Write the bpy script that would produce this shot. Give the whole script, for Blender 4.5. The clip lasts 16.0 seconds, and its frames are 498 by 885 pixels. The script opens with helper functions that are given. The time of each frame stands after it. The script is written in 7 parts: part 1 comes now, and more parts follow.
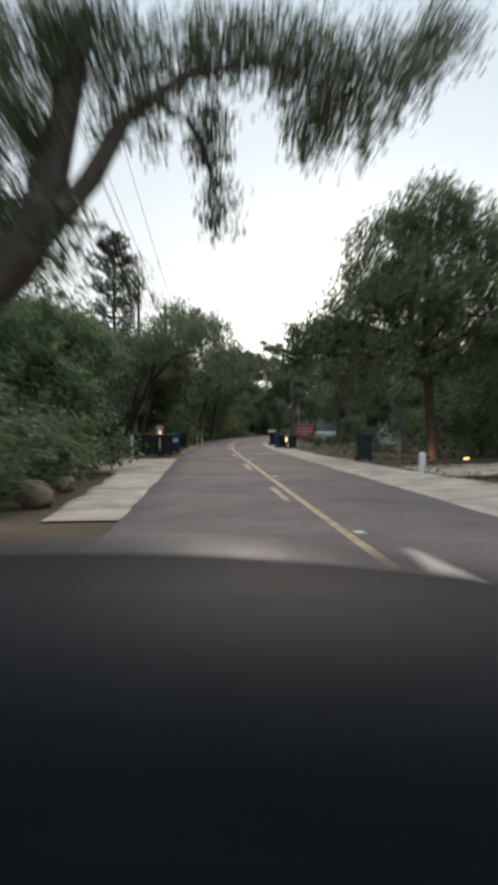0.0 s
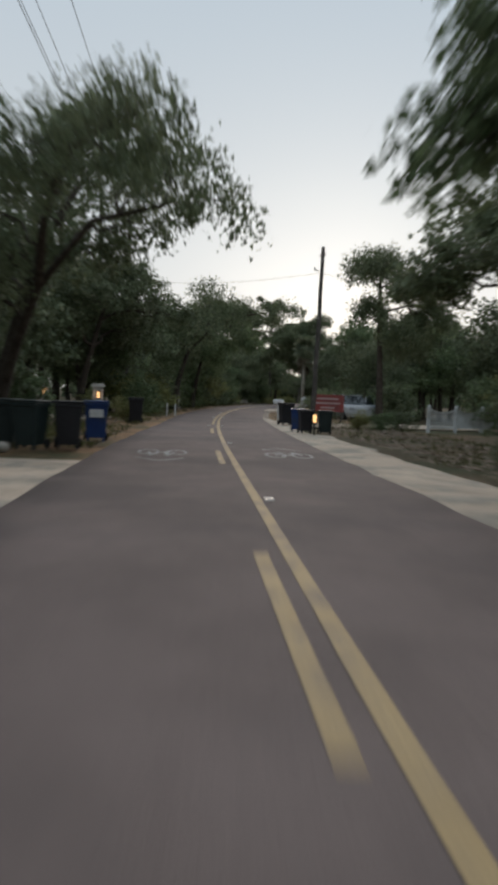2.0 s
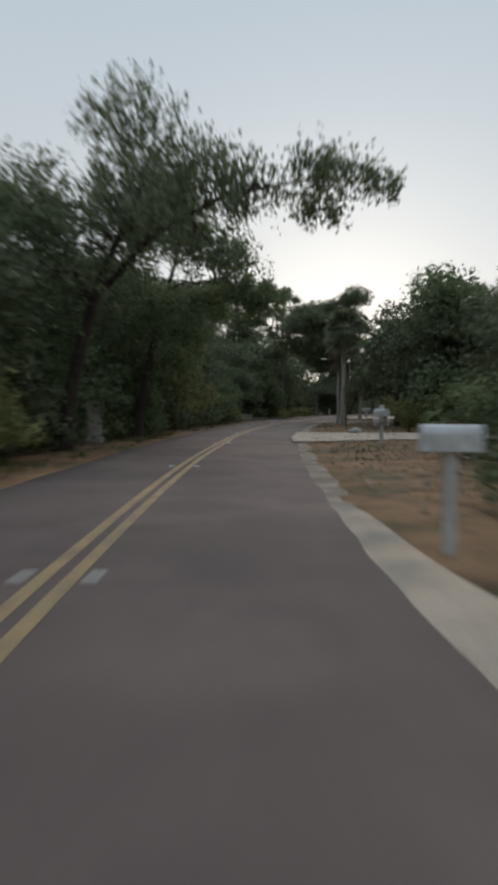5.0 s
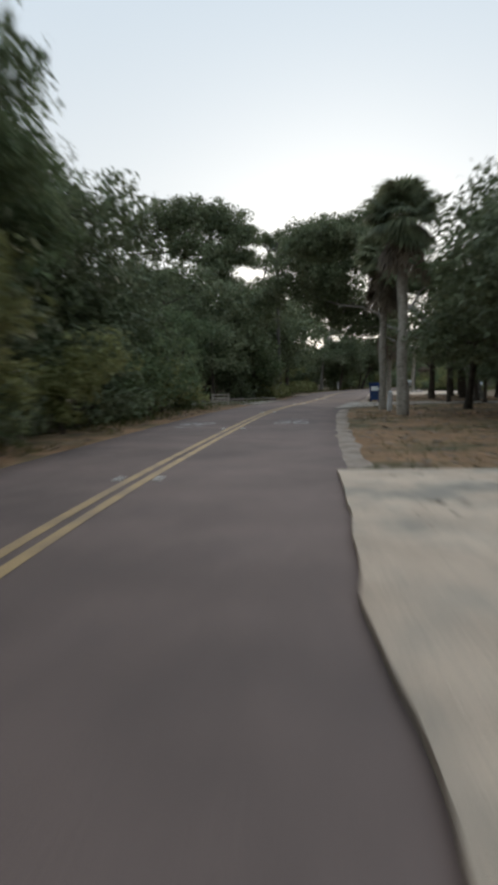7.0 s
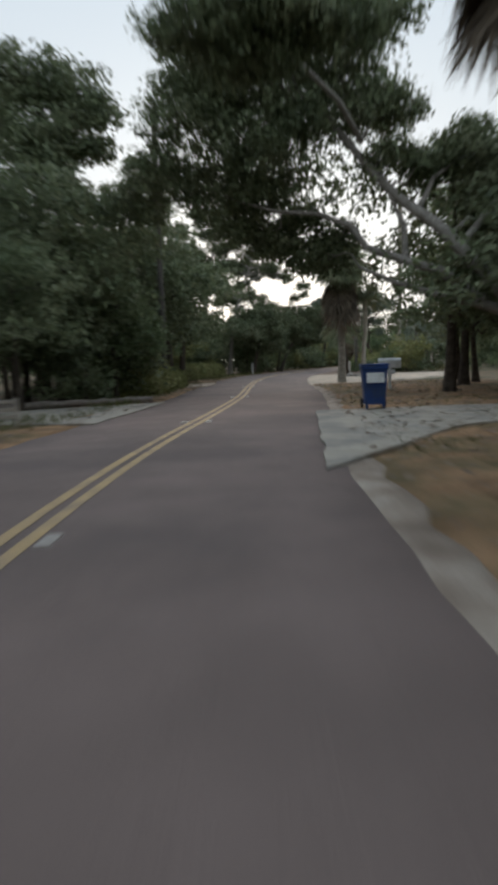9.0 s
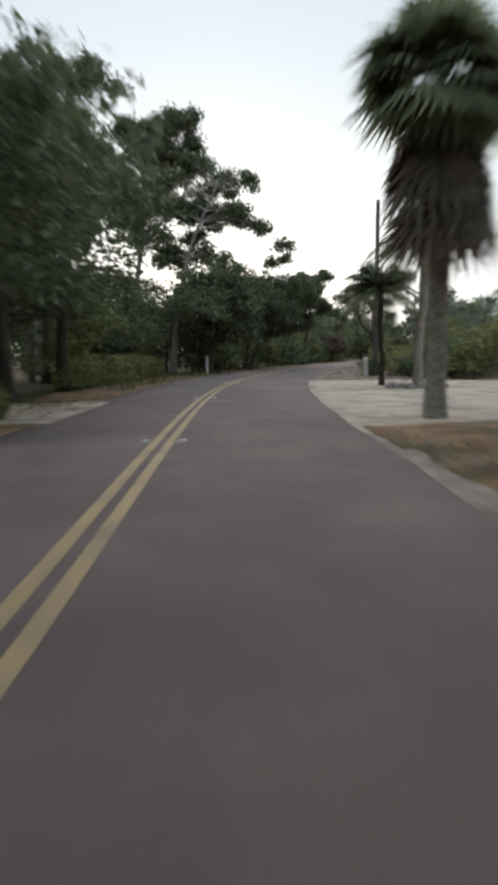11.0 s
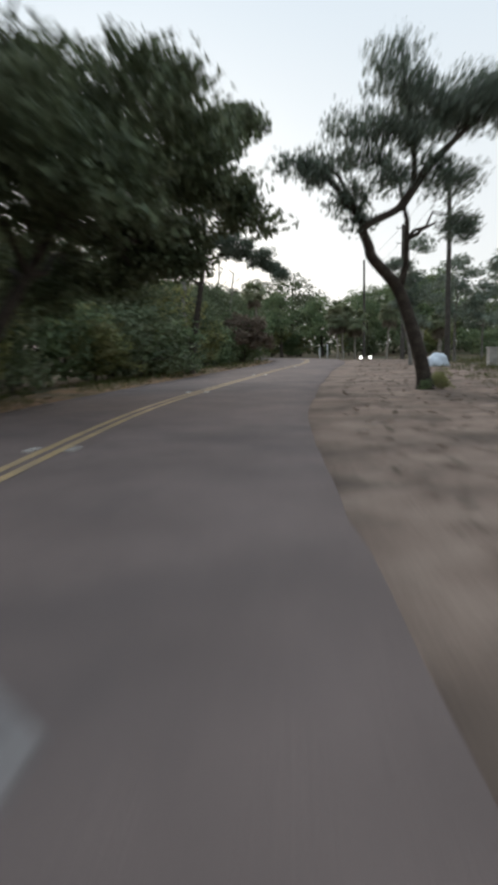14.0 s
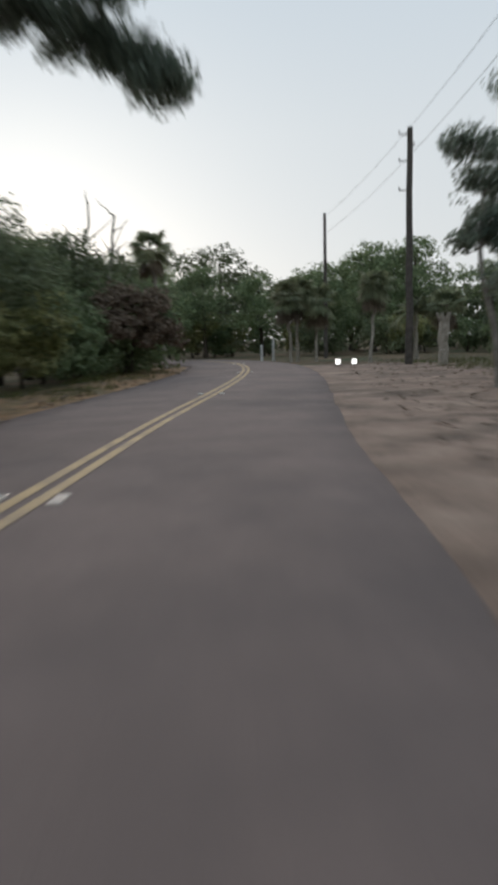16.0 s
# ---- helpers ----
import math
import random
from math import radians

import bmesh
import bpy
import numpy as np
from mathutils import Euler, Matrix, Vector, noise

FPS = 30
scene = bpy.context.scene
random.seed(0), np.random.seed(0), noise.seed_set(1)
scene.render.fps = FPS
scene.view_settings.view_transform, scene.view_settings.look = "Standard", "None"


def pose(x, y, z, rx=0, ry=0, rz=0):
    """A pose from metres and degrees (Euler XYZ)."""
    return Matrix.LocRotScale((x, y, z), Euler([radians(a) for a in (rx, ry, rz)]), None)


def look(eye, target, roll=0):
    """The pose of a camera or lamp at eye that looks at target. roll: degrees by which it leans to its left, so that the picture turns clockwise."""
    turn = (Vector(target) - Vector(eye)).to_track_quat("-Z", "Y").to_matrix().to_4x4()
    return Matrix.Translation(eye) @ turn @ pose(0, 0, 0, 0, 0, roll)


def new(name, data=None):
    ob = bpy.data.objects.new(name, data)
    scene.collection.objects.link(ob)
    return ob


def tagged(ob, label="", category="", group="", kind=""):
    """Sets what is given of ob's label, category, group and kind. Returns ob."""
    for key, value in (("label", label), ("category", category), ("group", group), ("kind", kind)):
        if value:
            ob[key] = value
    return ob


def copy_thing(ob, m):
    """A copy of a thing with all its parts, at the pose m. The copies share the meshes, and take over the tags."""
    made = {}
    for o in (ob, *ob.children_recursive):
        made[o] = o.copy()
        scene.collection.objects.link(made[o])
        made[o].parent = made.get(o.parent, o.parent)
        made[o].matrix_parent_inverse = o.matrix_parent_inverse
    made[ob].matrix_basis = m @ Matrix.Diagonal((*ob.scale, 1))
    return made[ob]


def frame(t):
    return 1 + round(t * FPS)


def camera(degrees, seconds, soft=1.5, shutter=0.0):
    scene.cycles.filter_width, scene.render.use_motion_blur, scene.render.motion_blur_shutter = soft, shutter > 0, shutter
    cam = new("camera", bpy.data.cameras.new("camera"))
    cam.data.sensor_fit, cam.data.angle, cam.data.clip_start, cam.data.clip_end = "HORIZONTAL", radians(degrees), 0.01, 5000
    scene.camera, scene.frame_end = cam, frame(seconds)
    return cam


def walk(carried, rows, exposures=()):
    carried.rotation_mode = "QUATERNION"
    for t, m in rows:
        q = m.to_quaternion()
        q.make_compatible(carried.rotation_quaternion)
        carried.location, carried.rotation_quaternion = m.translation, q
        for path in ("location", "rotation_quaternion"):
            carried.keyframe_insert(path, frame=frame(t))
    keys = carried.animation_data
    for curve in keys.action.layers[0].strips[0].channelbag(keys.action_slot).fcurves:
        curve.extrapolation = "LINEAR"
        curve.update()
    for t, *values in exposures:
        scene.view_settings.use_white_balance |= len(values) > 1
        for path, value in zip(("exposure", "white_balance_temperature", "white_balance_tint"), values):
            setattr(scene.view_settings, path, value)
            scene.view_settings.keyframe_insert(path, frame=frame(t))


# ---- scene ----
cam = camera(37.9, 16.0, soft=4.0, shutter=1.0)
PATH = [
    (0, pose(-1.600, 0.000, 1.296, 88.91, 0.49, -3.61)),
    (0.5, pose(-1.495, 4.899, 1.294, 87.53, -0.20, -3.66)),
    (1, pose(-1.321, 9.838, 1.307, 87.89, -1.54, -3.73)),
    (1.5, pose(-1.057, 14.838, 1.317, 86.37, -2.19, -4.14)),
    (2, pose(-0.733, 20.002, 1.316, 86.28, -2.23, -4.46)),
    (2.5, pose(-0.426, 25.203, 1.272, 87.33, -1.83, -3.41)),
    (3, pose(-0.059, 30.517, 1.303, 87.11, -2.51, -1.75)),
    (5.5, pose(2.341, 60.352, 1.301, 87.24, 0.14, -4.43)),
    (6, pose(3.042, 66.966, 1.302, 85.20, -0.02, -4.18)),
    (6.5, pose(3.886, 73.569, 1.300, 84.66, 0.65, -4.46)),
    (7, pose(4.760, 80.185, 1.292, 85.24, 0.87, -4.53)),
    (7.5, pose(5.714, 86.725, 1.290, 84.12, 0.55, -4.92)),
    (8, pose(6.527, 92.954, 1.293, 83.56, 0.29, -6.93)),
    (8.5, pose(7.414, 98.819, 1.303, 83.89, 0.44, -9.09)),
    (9, pose(8.567, 104.576, 1.307, 83.62, 1.97, -12.12)),
    (11.5, pose(16.800, 137.080, 1.302, 82.92, 0.33, -15.70)),
    (12, pose(19.047, 144.326, 1.292, 82.78, 0.34, -16.86)),
    (12.5, pose(21.394, 151.613, 1.289, 82.59, 0.34, -18.87)),
    (13, pose(24.019, 158.720, 1.284, 82.89, -0.49, -20.62)),
    (13.5, pose(26.814, 165.400, 1.302, 82.88, 1.54, -21.86)),
    (14, pose(29.730, 171.728, 1.283, 82.50, 1.20, -23.11)),
    (14.5, pose(32.776, 177.729, 1.303, 82.37, 1.69, -23.95)),
    (15, pose(35.799, 183.697, 1.299, 81.44, 2.31, -25.45)),
    (15.5, pose(38.797, 189.572, 1.298, 82.25, 0.86, -26.82)),
    (16, pose(41.716, 195.353, 1.302, 82.05, 1.46, -28.56)),
]
EXPOSURES = [(t, stops, 6450, 10) for t, stops in ((0, 0.15), (1.0, -0.25), (1.5, -0.28), (2.5, -0.3), (3.0, -0.28), (5.5, -0.32), (6.3, -0.06), (7.5, 0.05), (9, 0.05), (11.5, 0.16), (13, 0.18), (14.5, 0.1), (16, -0.14))]

walk(cam, PATH, EXPOSURES)

# ---- world and sun: pale sky just after sunset ----
world = bpy.data.worlds.new("dusk_sky")
scene.world = world
world.use_nodes = True
wn, wl = world.node_tree.nodes, world.node_tree.links
wn.clear()
w_out = wn.new("ShaderNodeOutputWorld")
w_bg = wn.new("ShaderNodeBackground")
w_sky = wn.new("ShaderNodeTexSky")
w_sky.sky_type = "NISHITA"
w_sky.sun_disc = False
w_sky.sun_elevation = radians(7.0)
w_sky.sun_rotation = radians(12.0)
w_sky.air_density = 1.0
w_sky.dust_density = 2.0
w_sky.ozone_density = 2.0
w_hsv = wn.new("ShaderNodeHueSaturation")
w_hsv.inputs["Saturation"].default_value = 0.5
w_tc = wn.new("ShaderNodeTexCoord")
w_xyz = wn.new("ShaderNodeSeparateXYZ")
w_veil = wn.new("ShaderNodeValToRGB")  # thin high cloud, whiter towards the horizon
for k, (where, colour) in enumerate(((0.0, (7.3, 7.5, 7.55)), (0.26, (7.0, 7.5, 7.8)), (0.58, (5.4, 6.5, 7.5)), (1.0, (8.6, 10.4, 12.0)))):
    stop = w_veil.color_ramp.elements[k] if k < 2 else w_veil.color_ramp.elements.new(where)
    stop.position, stop.color = where, (*(c / 16 for c in colour), 1)
w_gain = wn.new("ShaderNodeVectorMath")
w_gain.operation = "SCALE"
w_gain.inputs["Scale"].default_value = 16.0
w_mix = wn.new("ShaderNodeMixRGB")
w_mix.inputs["Fac"].default_value = 0.86
wl.new(w_tc.outputs["Generated"], w_xyz.inputs[0])
wl.new(w_xyz.outputs["Z"], w_veil.inputs["Fac"])
wl.new(w_veil.outputs["Color"], w_gain.inputs[0])
wl.new(w_gain.outputs[0], w_mix.inputs["Color2"])
wl.new(w_sky.outputs[0], w_hsv.inputs["Color"])
wl.new(w_hsv.outputs[0], w_mix.inputs["Color1"])
wl.new(w_mix.outputs[0], w_bg.inputs["Color"])
w_bg.inputs["Strength"].default_value = 0.115
wl.new(w_bg.outputs[0], w_out.inputs["Surface"])

sun_data = bpy.data.lights.new("sun", "SUN")
sun_data.energy = 1.0
sun_data.angle = radians(25)
sun_data.color = (1.0, 0.82, 0.68)
sun = new("sun", sun_data)
sun.matrix_world = look((0, 0, 60), (-12, -60, 40))


# ---- materials ----
def mat(name, cols, scale=3.0, detail=6.0, rough=0.8, metal=0.0, bump=0.0, bscale=30.0, fine=None, island=0.0,
        obrand=0.0, translucent=0.0, spec=0.3, emit=None, estr=0.0, stain=None, sscale=0.4, distort=0.0):
    m = bpy.data.materials.new(name)
    m.use_nodes = True
    n, l = m.node_tree.nodes, m.node_tree.links
    b = n["Principled BSDF"]
    out = n["Material Output"]
    tc = n.new("ShaderNodeTexCoord")
    geo = n.new("ShaderNodeNewGeometry")
    noi = n.new("ShaderNodeTexNoise")
    noi.inputs["Scale"].default_value = scale
    noi.inputs["Detail"].default_value = detail
    noi.inputs["Roughness"].default_value = 0.65
    noi.inputs["Distortion"].default_value = distort
    l.new(geo.outputs["Position"], noi.inputs["Vector"])
    ramp = n.new("ShaderNodeValToRGB")
    e = ramp.color_ramp.elements
    e[0].position, e[0].color = 0.32, (*cols[0], 1)
    e[1].position, e[1].color = 0.68, (*cols[-1], 1)
    for i, c in enumerate(cols[1:-1]):
        k = e.new(0.32 + 0.36 * (i + 1) / (len(cols) - 1))
        k.color = (*c, 1)
    l.new(noi.outputs["Fac"], ramp.inputs["Fac"])
    col = ramp.outputs["Color"]
    if fine:
        n2 = n.new("ShaderNodeTexNoise")
        n2.inputs["Scale"].default_value = fine[0]
        n2.inputs["Detail"].default_value = 3
        l.new(geo.outputs["Position"], n2.inputs["Vector"])
        r2 = n.new("ShaderNodeMapRange")
        r2.inputs["From Min"].default_value, r2.inputs["From Max"].default_value = 0.3, 0.7
        r2.inputs["To Min"].default_value, r2.inputs["To Max"].default_value = 1 - fine[1], 1 + fine[1]
        l.new(n2.outputs["Fac"], r2.inputs["Value"])
        mu = n.new("ShaderNodeMixRGB")
        mu.blend_type = "MULTIPLY"
        mu.inputs["Fac"].default_value = 1
        l.new(col, mu.inputs["Color1"])
        l.new(r2.outputs[0], mu.inputs["Color2"])
        col = mu.outputs[0]
    if stain:
        n3 = n.new("ShaderNodeTexNoise")
        n3.inputs["Scale"].default_value = sscale
        n3.inputs["Detail"].default_value = 8
        n3.inputs["Roughness"].default_value = 0.7
        l.new(geo.outputs["Position"], n3.inputs["Vector"])
        r3 = n.new("ShaderNodeValToRGB")
        r3.color_ramp.elements[0].position, r3.color_ramp.elements[1].position = 0.47, 0.62
        l.new(n3.outputs["Fac"], r3.inputs["Fac"])
        ms = n.new("ShaderNodeMixRGB")
        ms.inputs["Color2"].default_value = (*stain, 1)
        l.new(r3.outputs[0], ms.inputs["Fac"])
        l.new(col, ms.inputs["Color1"])
        col = ms.outputs[0]
    for amount, src in ((island, geo.outputs["Random Per Island"]), (obrand, n.new("ShaderNodeObjectInfo").outputs["Random"])):
        if amount:
            rr = n.new("ShaderNodeMapRange")
            rr.inputs["To Min"].default_value, rr.inputs["To Max"].default_value = 1 - amount, 1 + amount
            l.new(src, rr.inputs["Value"])
            mm = n.new("ShaderNodeMixRGB")
            mm.blend_type = "MULTIPLY"
            mm.inputs["Fac"].default_value = 1
            l.new(col, mm.inputs["Color1"])
            l.new(rr.outputs[0], mm.inputs["Color2"])
            col = mm.outputs[0]
    l.new(col, b.inputs["Base Color"])
    b.inputs["Roughness"].default_value = rough
    b.inputs["Metallic"].default_value = metal
    b.inputs["Specular IOR Level"].default_value = spec
    if bump:
        nb = n.new("ShaderNodeTexNoise")
        nb.inputs["Scale"].default_value = bscale
        nb.inputs["Detail"].default_value = 4
        l.new(geo.outputs["Position"], nb.inputs["Vector"])
        bu = n.new("ShaderNodeBump")
        bu.inputs["Strength"].default_value = bump
        bu.inputs["Distance"].default_value = 0.02
        l.new(nb.outputs["Fac"], bu.inputs["Height"])
        l.new(bu.outputs[0], b.inputs["Normal"])
    if emit:
        b.inputs["Emission Color"].default_value = (*emit, 1)
        b.inputs["Emission Strength"].default_value = estr
    if translucent:
        tr = n.new("ShaderNodeBsdfTranslucent")
        l.new(col, tr.inputs["Color"])
        mx = n.new("ShaderNodeMixShader")
        mx.inputs[0].default_value = translucent
        l.new(b.outputs[0], mx.inputs[1])
        l.new(tr.outputs[0], mx.inputs[2])
        l.new(mx.outputs[0], out.inputs["Surface"])
    return m


M_ASPHALT = mat("worn_asphalt", [(0.153, 0.114, 0.101), (0.185, 0.137, 0.121), (0.215, 0.160, 0.142)], 0.7, 8, 0.85, bump=0.35, bscale=140,
                fine=(160, 0.35), stain=(0.132, 0.101, 0.092), sscale=0.23)
M_YELLOW = mat("worn_yellow_road_paint", [(0.40, 0.27, 0.13), (0.50, 0.35, 0.18)], 5, 8, 0.7, fine=(90, 0.25), stain=(0.25, 0.185, 0.13), sscale=2.5)
M_ROADWHITE = mat("worn_white_road_paint", [(0.30, 0.28, 0.27), (0.42, 0.40, 0.38)], 6, 8, 0.7, fine=(80, 0.3), stain=(0.16, 0.145, 0.14), sscale=3.5)
M_SHELL = mat("crushed_shell_gravel", [(0.466, 0.355, 0.265), (0.594, 0.465, 0.353), (0.678, 0.545, 0.419)], 1.1, 8, 0.95, bump=0.8, bscale=60, fine=(70, 0.28),
              stain=(0.33, 0.29, 0.24), sscale=0.7)
M_DIRTSAND = mat("sandy_dirt_verge", [(0.178, 0.122, 0.093), (0.252, 0.175, 0.134), (0.347, 0.253, 0.196)], 0.8, 8, 0.95, bump=0.36, bscale=45, fine=(50, 0.3),
                 stain=(0.12, 0.085, 0.065), sscale=0.5)
M_GROUND = mat("leaf_litter_and_thin_grass", [(0.055, 0.055, 0.025), (0.115, 0.078, 0.045), (0.17, 0.105, 0.06)], 0.35, 9, 0.95, bump=0.9, bscale=35, fine=(38, 0.4),
               stain=(0.055, 0.065, 0.028), sscale=0.16)
M_LITTER = mat("brown_leaf_litter", [(0.156, 0.090, 0.048), (0.273, 0.160, 0.084), (0.364, 0.218, 0.120)], 1.2, 9, 0.95, bump=0.9, bscale=40, fine=(45, 0.4),
               stain=(0.10, 0.085, 0.04), sscale=0.35)
M_EDGE = mat("pale_sandy_edge", [(0.23, 0.17, 0.13), (0.35, 0.28, 0.225), (0.46, 0.395, 0.33)], 2.2, 9, 0.95, bump=0.8, bscale=50, fine=(60, 0.3), stain=(0.20, 0.15, 0.115), sscale=0.9)
M_GRASS = mat("grass_blades", [(0.05, 0.07, 0.02), (0.10, 0.11, 0.035), (0.16, 0.13, 0.06)], 0.5, 6, 0.8, island=0.4, translucent=0.25)
M_CONC = mat("weathered_concrete", [(0.281, 0.246, 0.202), (0.393, 0.345, 0.287)], 1.5, 8, 0.9, bump=0.3, bscale=60, fine=(60, 0.18), stain=(0.22, 0.205, 0.185), sscale=0.9)
LEAF = dict(rough=0.6, island=0.32, obrand=0.18, translucent=0.28, spec=0.2)
M_LEAF_OAK = mat("dark_oak_leaves", [(0.082, 0.104, 0.056), (0.137, 0.162, 0.086), (0.204, 0.217, 0.132)], 0.6, 4, **LEAF)
LEAF_THIN = dict(LEAF, translucent=0.42)
M_LEAF_MID = mat("green_leaves", [(0.094, 0.130, 0.067), (0.159, 0.205, 0.101), (0.240, 0.274, 0.152)], 0.6, 4, **LEAF_THIN)
M_LEAF_BRIGHT = mat("bright_green_leaves", [(0.155, 0.168, 0.066), (0.238, 0.245, 0.100), (0.330, 0.312, 0.155)], 0.6, 4, **LEAF_THIN)
M_LEAF_PINE = mat("grey_green_needles", [(0.120, 0.154, 0.118), (0.196, 0.230, 0.175), (0.268, 0.292, 0.230)], 0.8, 4, **LEAF_THIN)
M_LEAF_DRY = mat("dry_brown_leaves", [(0.12, 0.085, 0.06), (0.18, 0.132, 0.095), (0.24, 0.185, 0.14)], 0.8, 4, **LEAF)
M_PALM = mat("palm_fronds", [(0.118, 0.142, 0.088), (0.192, 0.212, 0.122), (0.280, 0.274, 0.170)], 0.8, 4, **LEAF_THIN)
M_PALM_DEAD = mat("dead_palm_fronds", [(0.08, 0.06, 0.04), (0.13, 0.10, 0.07), (0.19, 0.15, 0.11)], 0.9, 4, **LEAF)
M_BARK = mat("dark_rough_bark", [(0.037, 0.029, 0.023), (0.062, 0.048, 0.037), (0.093, 0.075, 0.060)], 5, 8, 0.95, bump=1.0, bscale=18, fine=(30, 0.3), obrand=0.15)
M_BARK_GREY = mat("pale_grey_bark", [(0.14, 0.125, 0.105), (0.21, 0.19, 0.165), (0.29, 0.265, 0.235)], 4, 8, 0.95, bump=0.9, bscale=16, fine=(26, 0.25), obrand=0.12)
M_PALM_TRUNK = mat("grey_palm_trunk", [(0.207, 0.180, 0.147), (0.305, 0.270, 0.224), (0.390, 0.348, 0.295)], 6, 8, 0.95, bump=1.0, bscale=14, fine=(24, 0.3), obrand=0.12)
M_POLE = mat("weathered_pole_wood", [(0.055, 0.047, 0.040), (0.085, 0.074, 0.064), (0.12, 0.105, 0.09)], 4, 8, 0.9, bump=0.6, bscale=40, fine=(40, 0.25))
M_METAL = mat("dull_grey_metal", [(0.25, 0.25, 0.25), (0.34, 0.34, 0.34)], 8, 4, 0.5, metal=0.8)
M_CABLE = mat("black_cable", [(0.012, 0.012, 0.013), (0.02, 0.02, 0.02)], 8, 2, 0.6)
M_CERAMIC = mat("grey_ceramic", [(0.3, 0.3, 0.31), (0.4, 0.4, 0.41)], 12, 2, 0.3)
M_BIN_BLUE = mat("blue_bin_plastic", [(0.015, 0.04, 0.14), (0.022, 0.055, 0.18)], 3, 5, 0.5, fine=(40, 0.15), stain=(0.03, 0.05, 0.11), sscale=2)
M_BIN_DARK = mat("dark_green_bin_plastic", [(0.014, 0.024, 0.024), (0.022, 0.034, 0.034)], 3, 5, 0.5, fine=(40, 0.15))
M_BIN_BLACK = mat("black_bin_plastic", [(0.014, 0.014, 0.017), (0.024, 0.024, 0.028)], 3, 5, 0.5, fine=(40, 0.15))
M_RUBBER = mat("black_rubber", [(0.015, 0.015, 0.015), (0.025, 0.025, 0.025)], 12, 3, 0.8)
M_WHITE = mat("white_painted_surface", [(0.60, 0.60, 0.59), (0.74, 0.74, 0.73)], 3, 6, 0.6, fine=(30, 0.07), stain=(0.45, 0.44, 0.41), sscale=1.6)
M_STUCCO = mat("pale_stucco", [(0.50, 0.46, 0.41), (0.62, 0.58, 0.52)], 3, 7, 0.9, bump=0.4, bscale=80, fine=(60, 0.1), stain=(0.38, 0.34, 0.30), sscale=1.3)
M_IRON = mat("black_wrought_iron", [(0.012, 0.012, 0.013), (0.03, 0.03, 0.03)], 9, 3, 0.55, metal=0.5)
M_RED = mat("faded_red_board", [(0.27, 0.055, 0.05), (0.34, 0.08, 0.07)], 2, 6, 0.7, fine=(30, 0.12), stain=(0.22, 0.07, 0.065), sscale=1.2)
M_STONE = mat("grey_limestone", [(0.24, 0.215, 0.19), (0.36, 0.33, 0.29), (0.46, 0.43, 0.39)], 4, 8, 0.95, bump=0.9, bscale=22, fine=(30, 0.2), obrand=0.2)
M_LOG = mat("weathered_log", [(0.16, 0.13, 0.11), (0.27, 0.23, 0.20)], 5, 7, 0.95, bump=0.7, bscale=25, fine=(35, 0.25), obrand=0.15)
M_BAG = mat("white_plastic_sheet", [(0.58, 0.62, 0.68), (0.72, 0.76, 0.80)], 2, 5, 0.35, bump=0.6, bscale=8)
M_CARPAINT = mat("silver_blue_car_paint", [(0.20, 0.23, 0.27), (0.25, 0.28, 0.32)], 2, 3, 0.3, metal=0.6)
M_GLASSDARK = mat("dark_tinted_glass", [(0.012, 0.015, 0.018), (0.02, 0.024, 0.028)], 2, 2, 0.08, spec=0.6)
# lantern and path lamp glass; also the emitted glint of the bins' tag
M_WARMGLOW = mat("warm_lamp_and_tag_glow", [(0.9, 0.6, 0.3), (0.95, 0.7, 0.4)], 4, 2, 0.4, emit=(1.0, 0.55, 0.22), estr=2.0)
# emission stands in for headlights thrown back by roadside reflectors
M_REFLECTOR_GLINT = mat("white_reflector_glint", [(0.9, 0.9, 0.85), (0.95, 0.95, 0.9)], 4, 2, 0.4, emit=(1.0, 0.97, 0.92), estr=2.4)
M_STUD = mat("road_stud_reflector", [(0.75, 0.72, 0.65), (0.85, 0.82, 0.75)], 20, 2, 0.3)


# ---- mesh helpers ----
def link_mesh(name, me, material, parent=None, label="", smooth=False):
    me.materials.append(material)
    ob = new(name, me)
    if smooth:
        me.polygons.foreach_set("use_smooth", [True] * len(me.polygons))
    if parent is not None:
        ob.parent = parent
    if label:
        tagged(ob, label)
    return ob


def part(name, bm, material, parent=None, label="", smooth=False):
    me = bpy.data.meshes.new(name)
    bm.normal_update()
    bm.to_mesh(me)
    bm.free()
    return link_mesh(name, me, material, parent, label, smooth)


def thing(name, label, category, at, group="", rz=0.0):
    ob = new(name)
    ob.empty_display_size = 0.2
    ob.matrix_world = pose(at[0], at[1], at[2] if len(at) > 2 else 0.0, 0, 0, rz)
    return tagged(ob, label, category, group)


def box(bm, cx, cy, cz, sx, sy, sz, bevel=0.0, m=None):
    r = bmesh.ops.create_cube(bm, size=1.0)
    v = r["verts"]
    bmesh.ops.scale(bm, vec=(sx, sy, sz), verts=v)
    if bevel:
        ed = list({e for a in v for e in a.link_edges})
        v = list({a for f in bmesh.ops.bevel(bm, geom=ed, offset=bevel, segments=2, affect="EDGES", profile=0.6)["faces"] for a in f.verts} | {a for a in v if a.is_valid})
        v = list({a for q in v for f in q.link_faces for a in f.verts})
    bmesh.ops.translate(bm, vec=(cx, cy, cz), verts=v)
    if m is not None:
        bmesh.ops.transform(bm, matrix=m, verts=v)
    return v


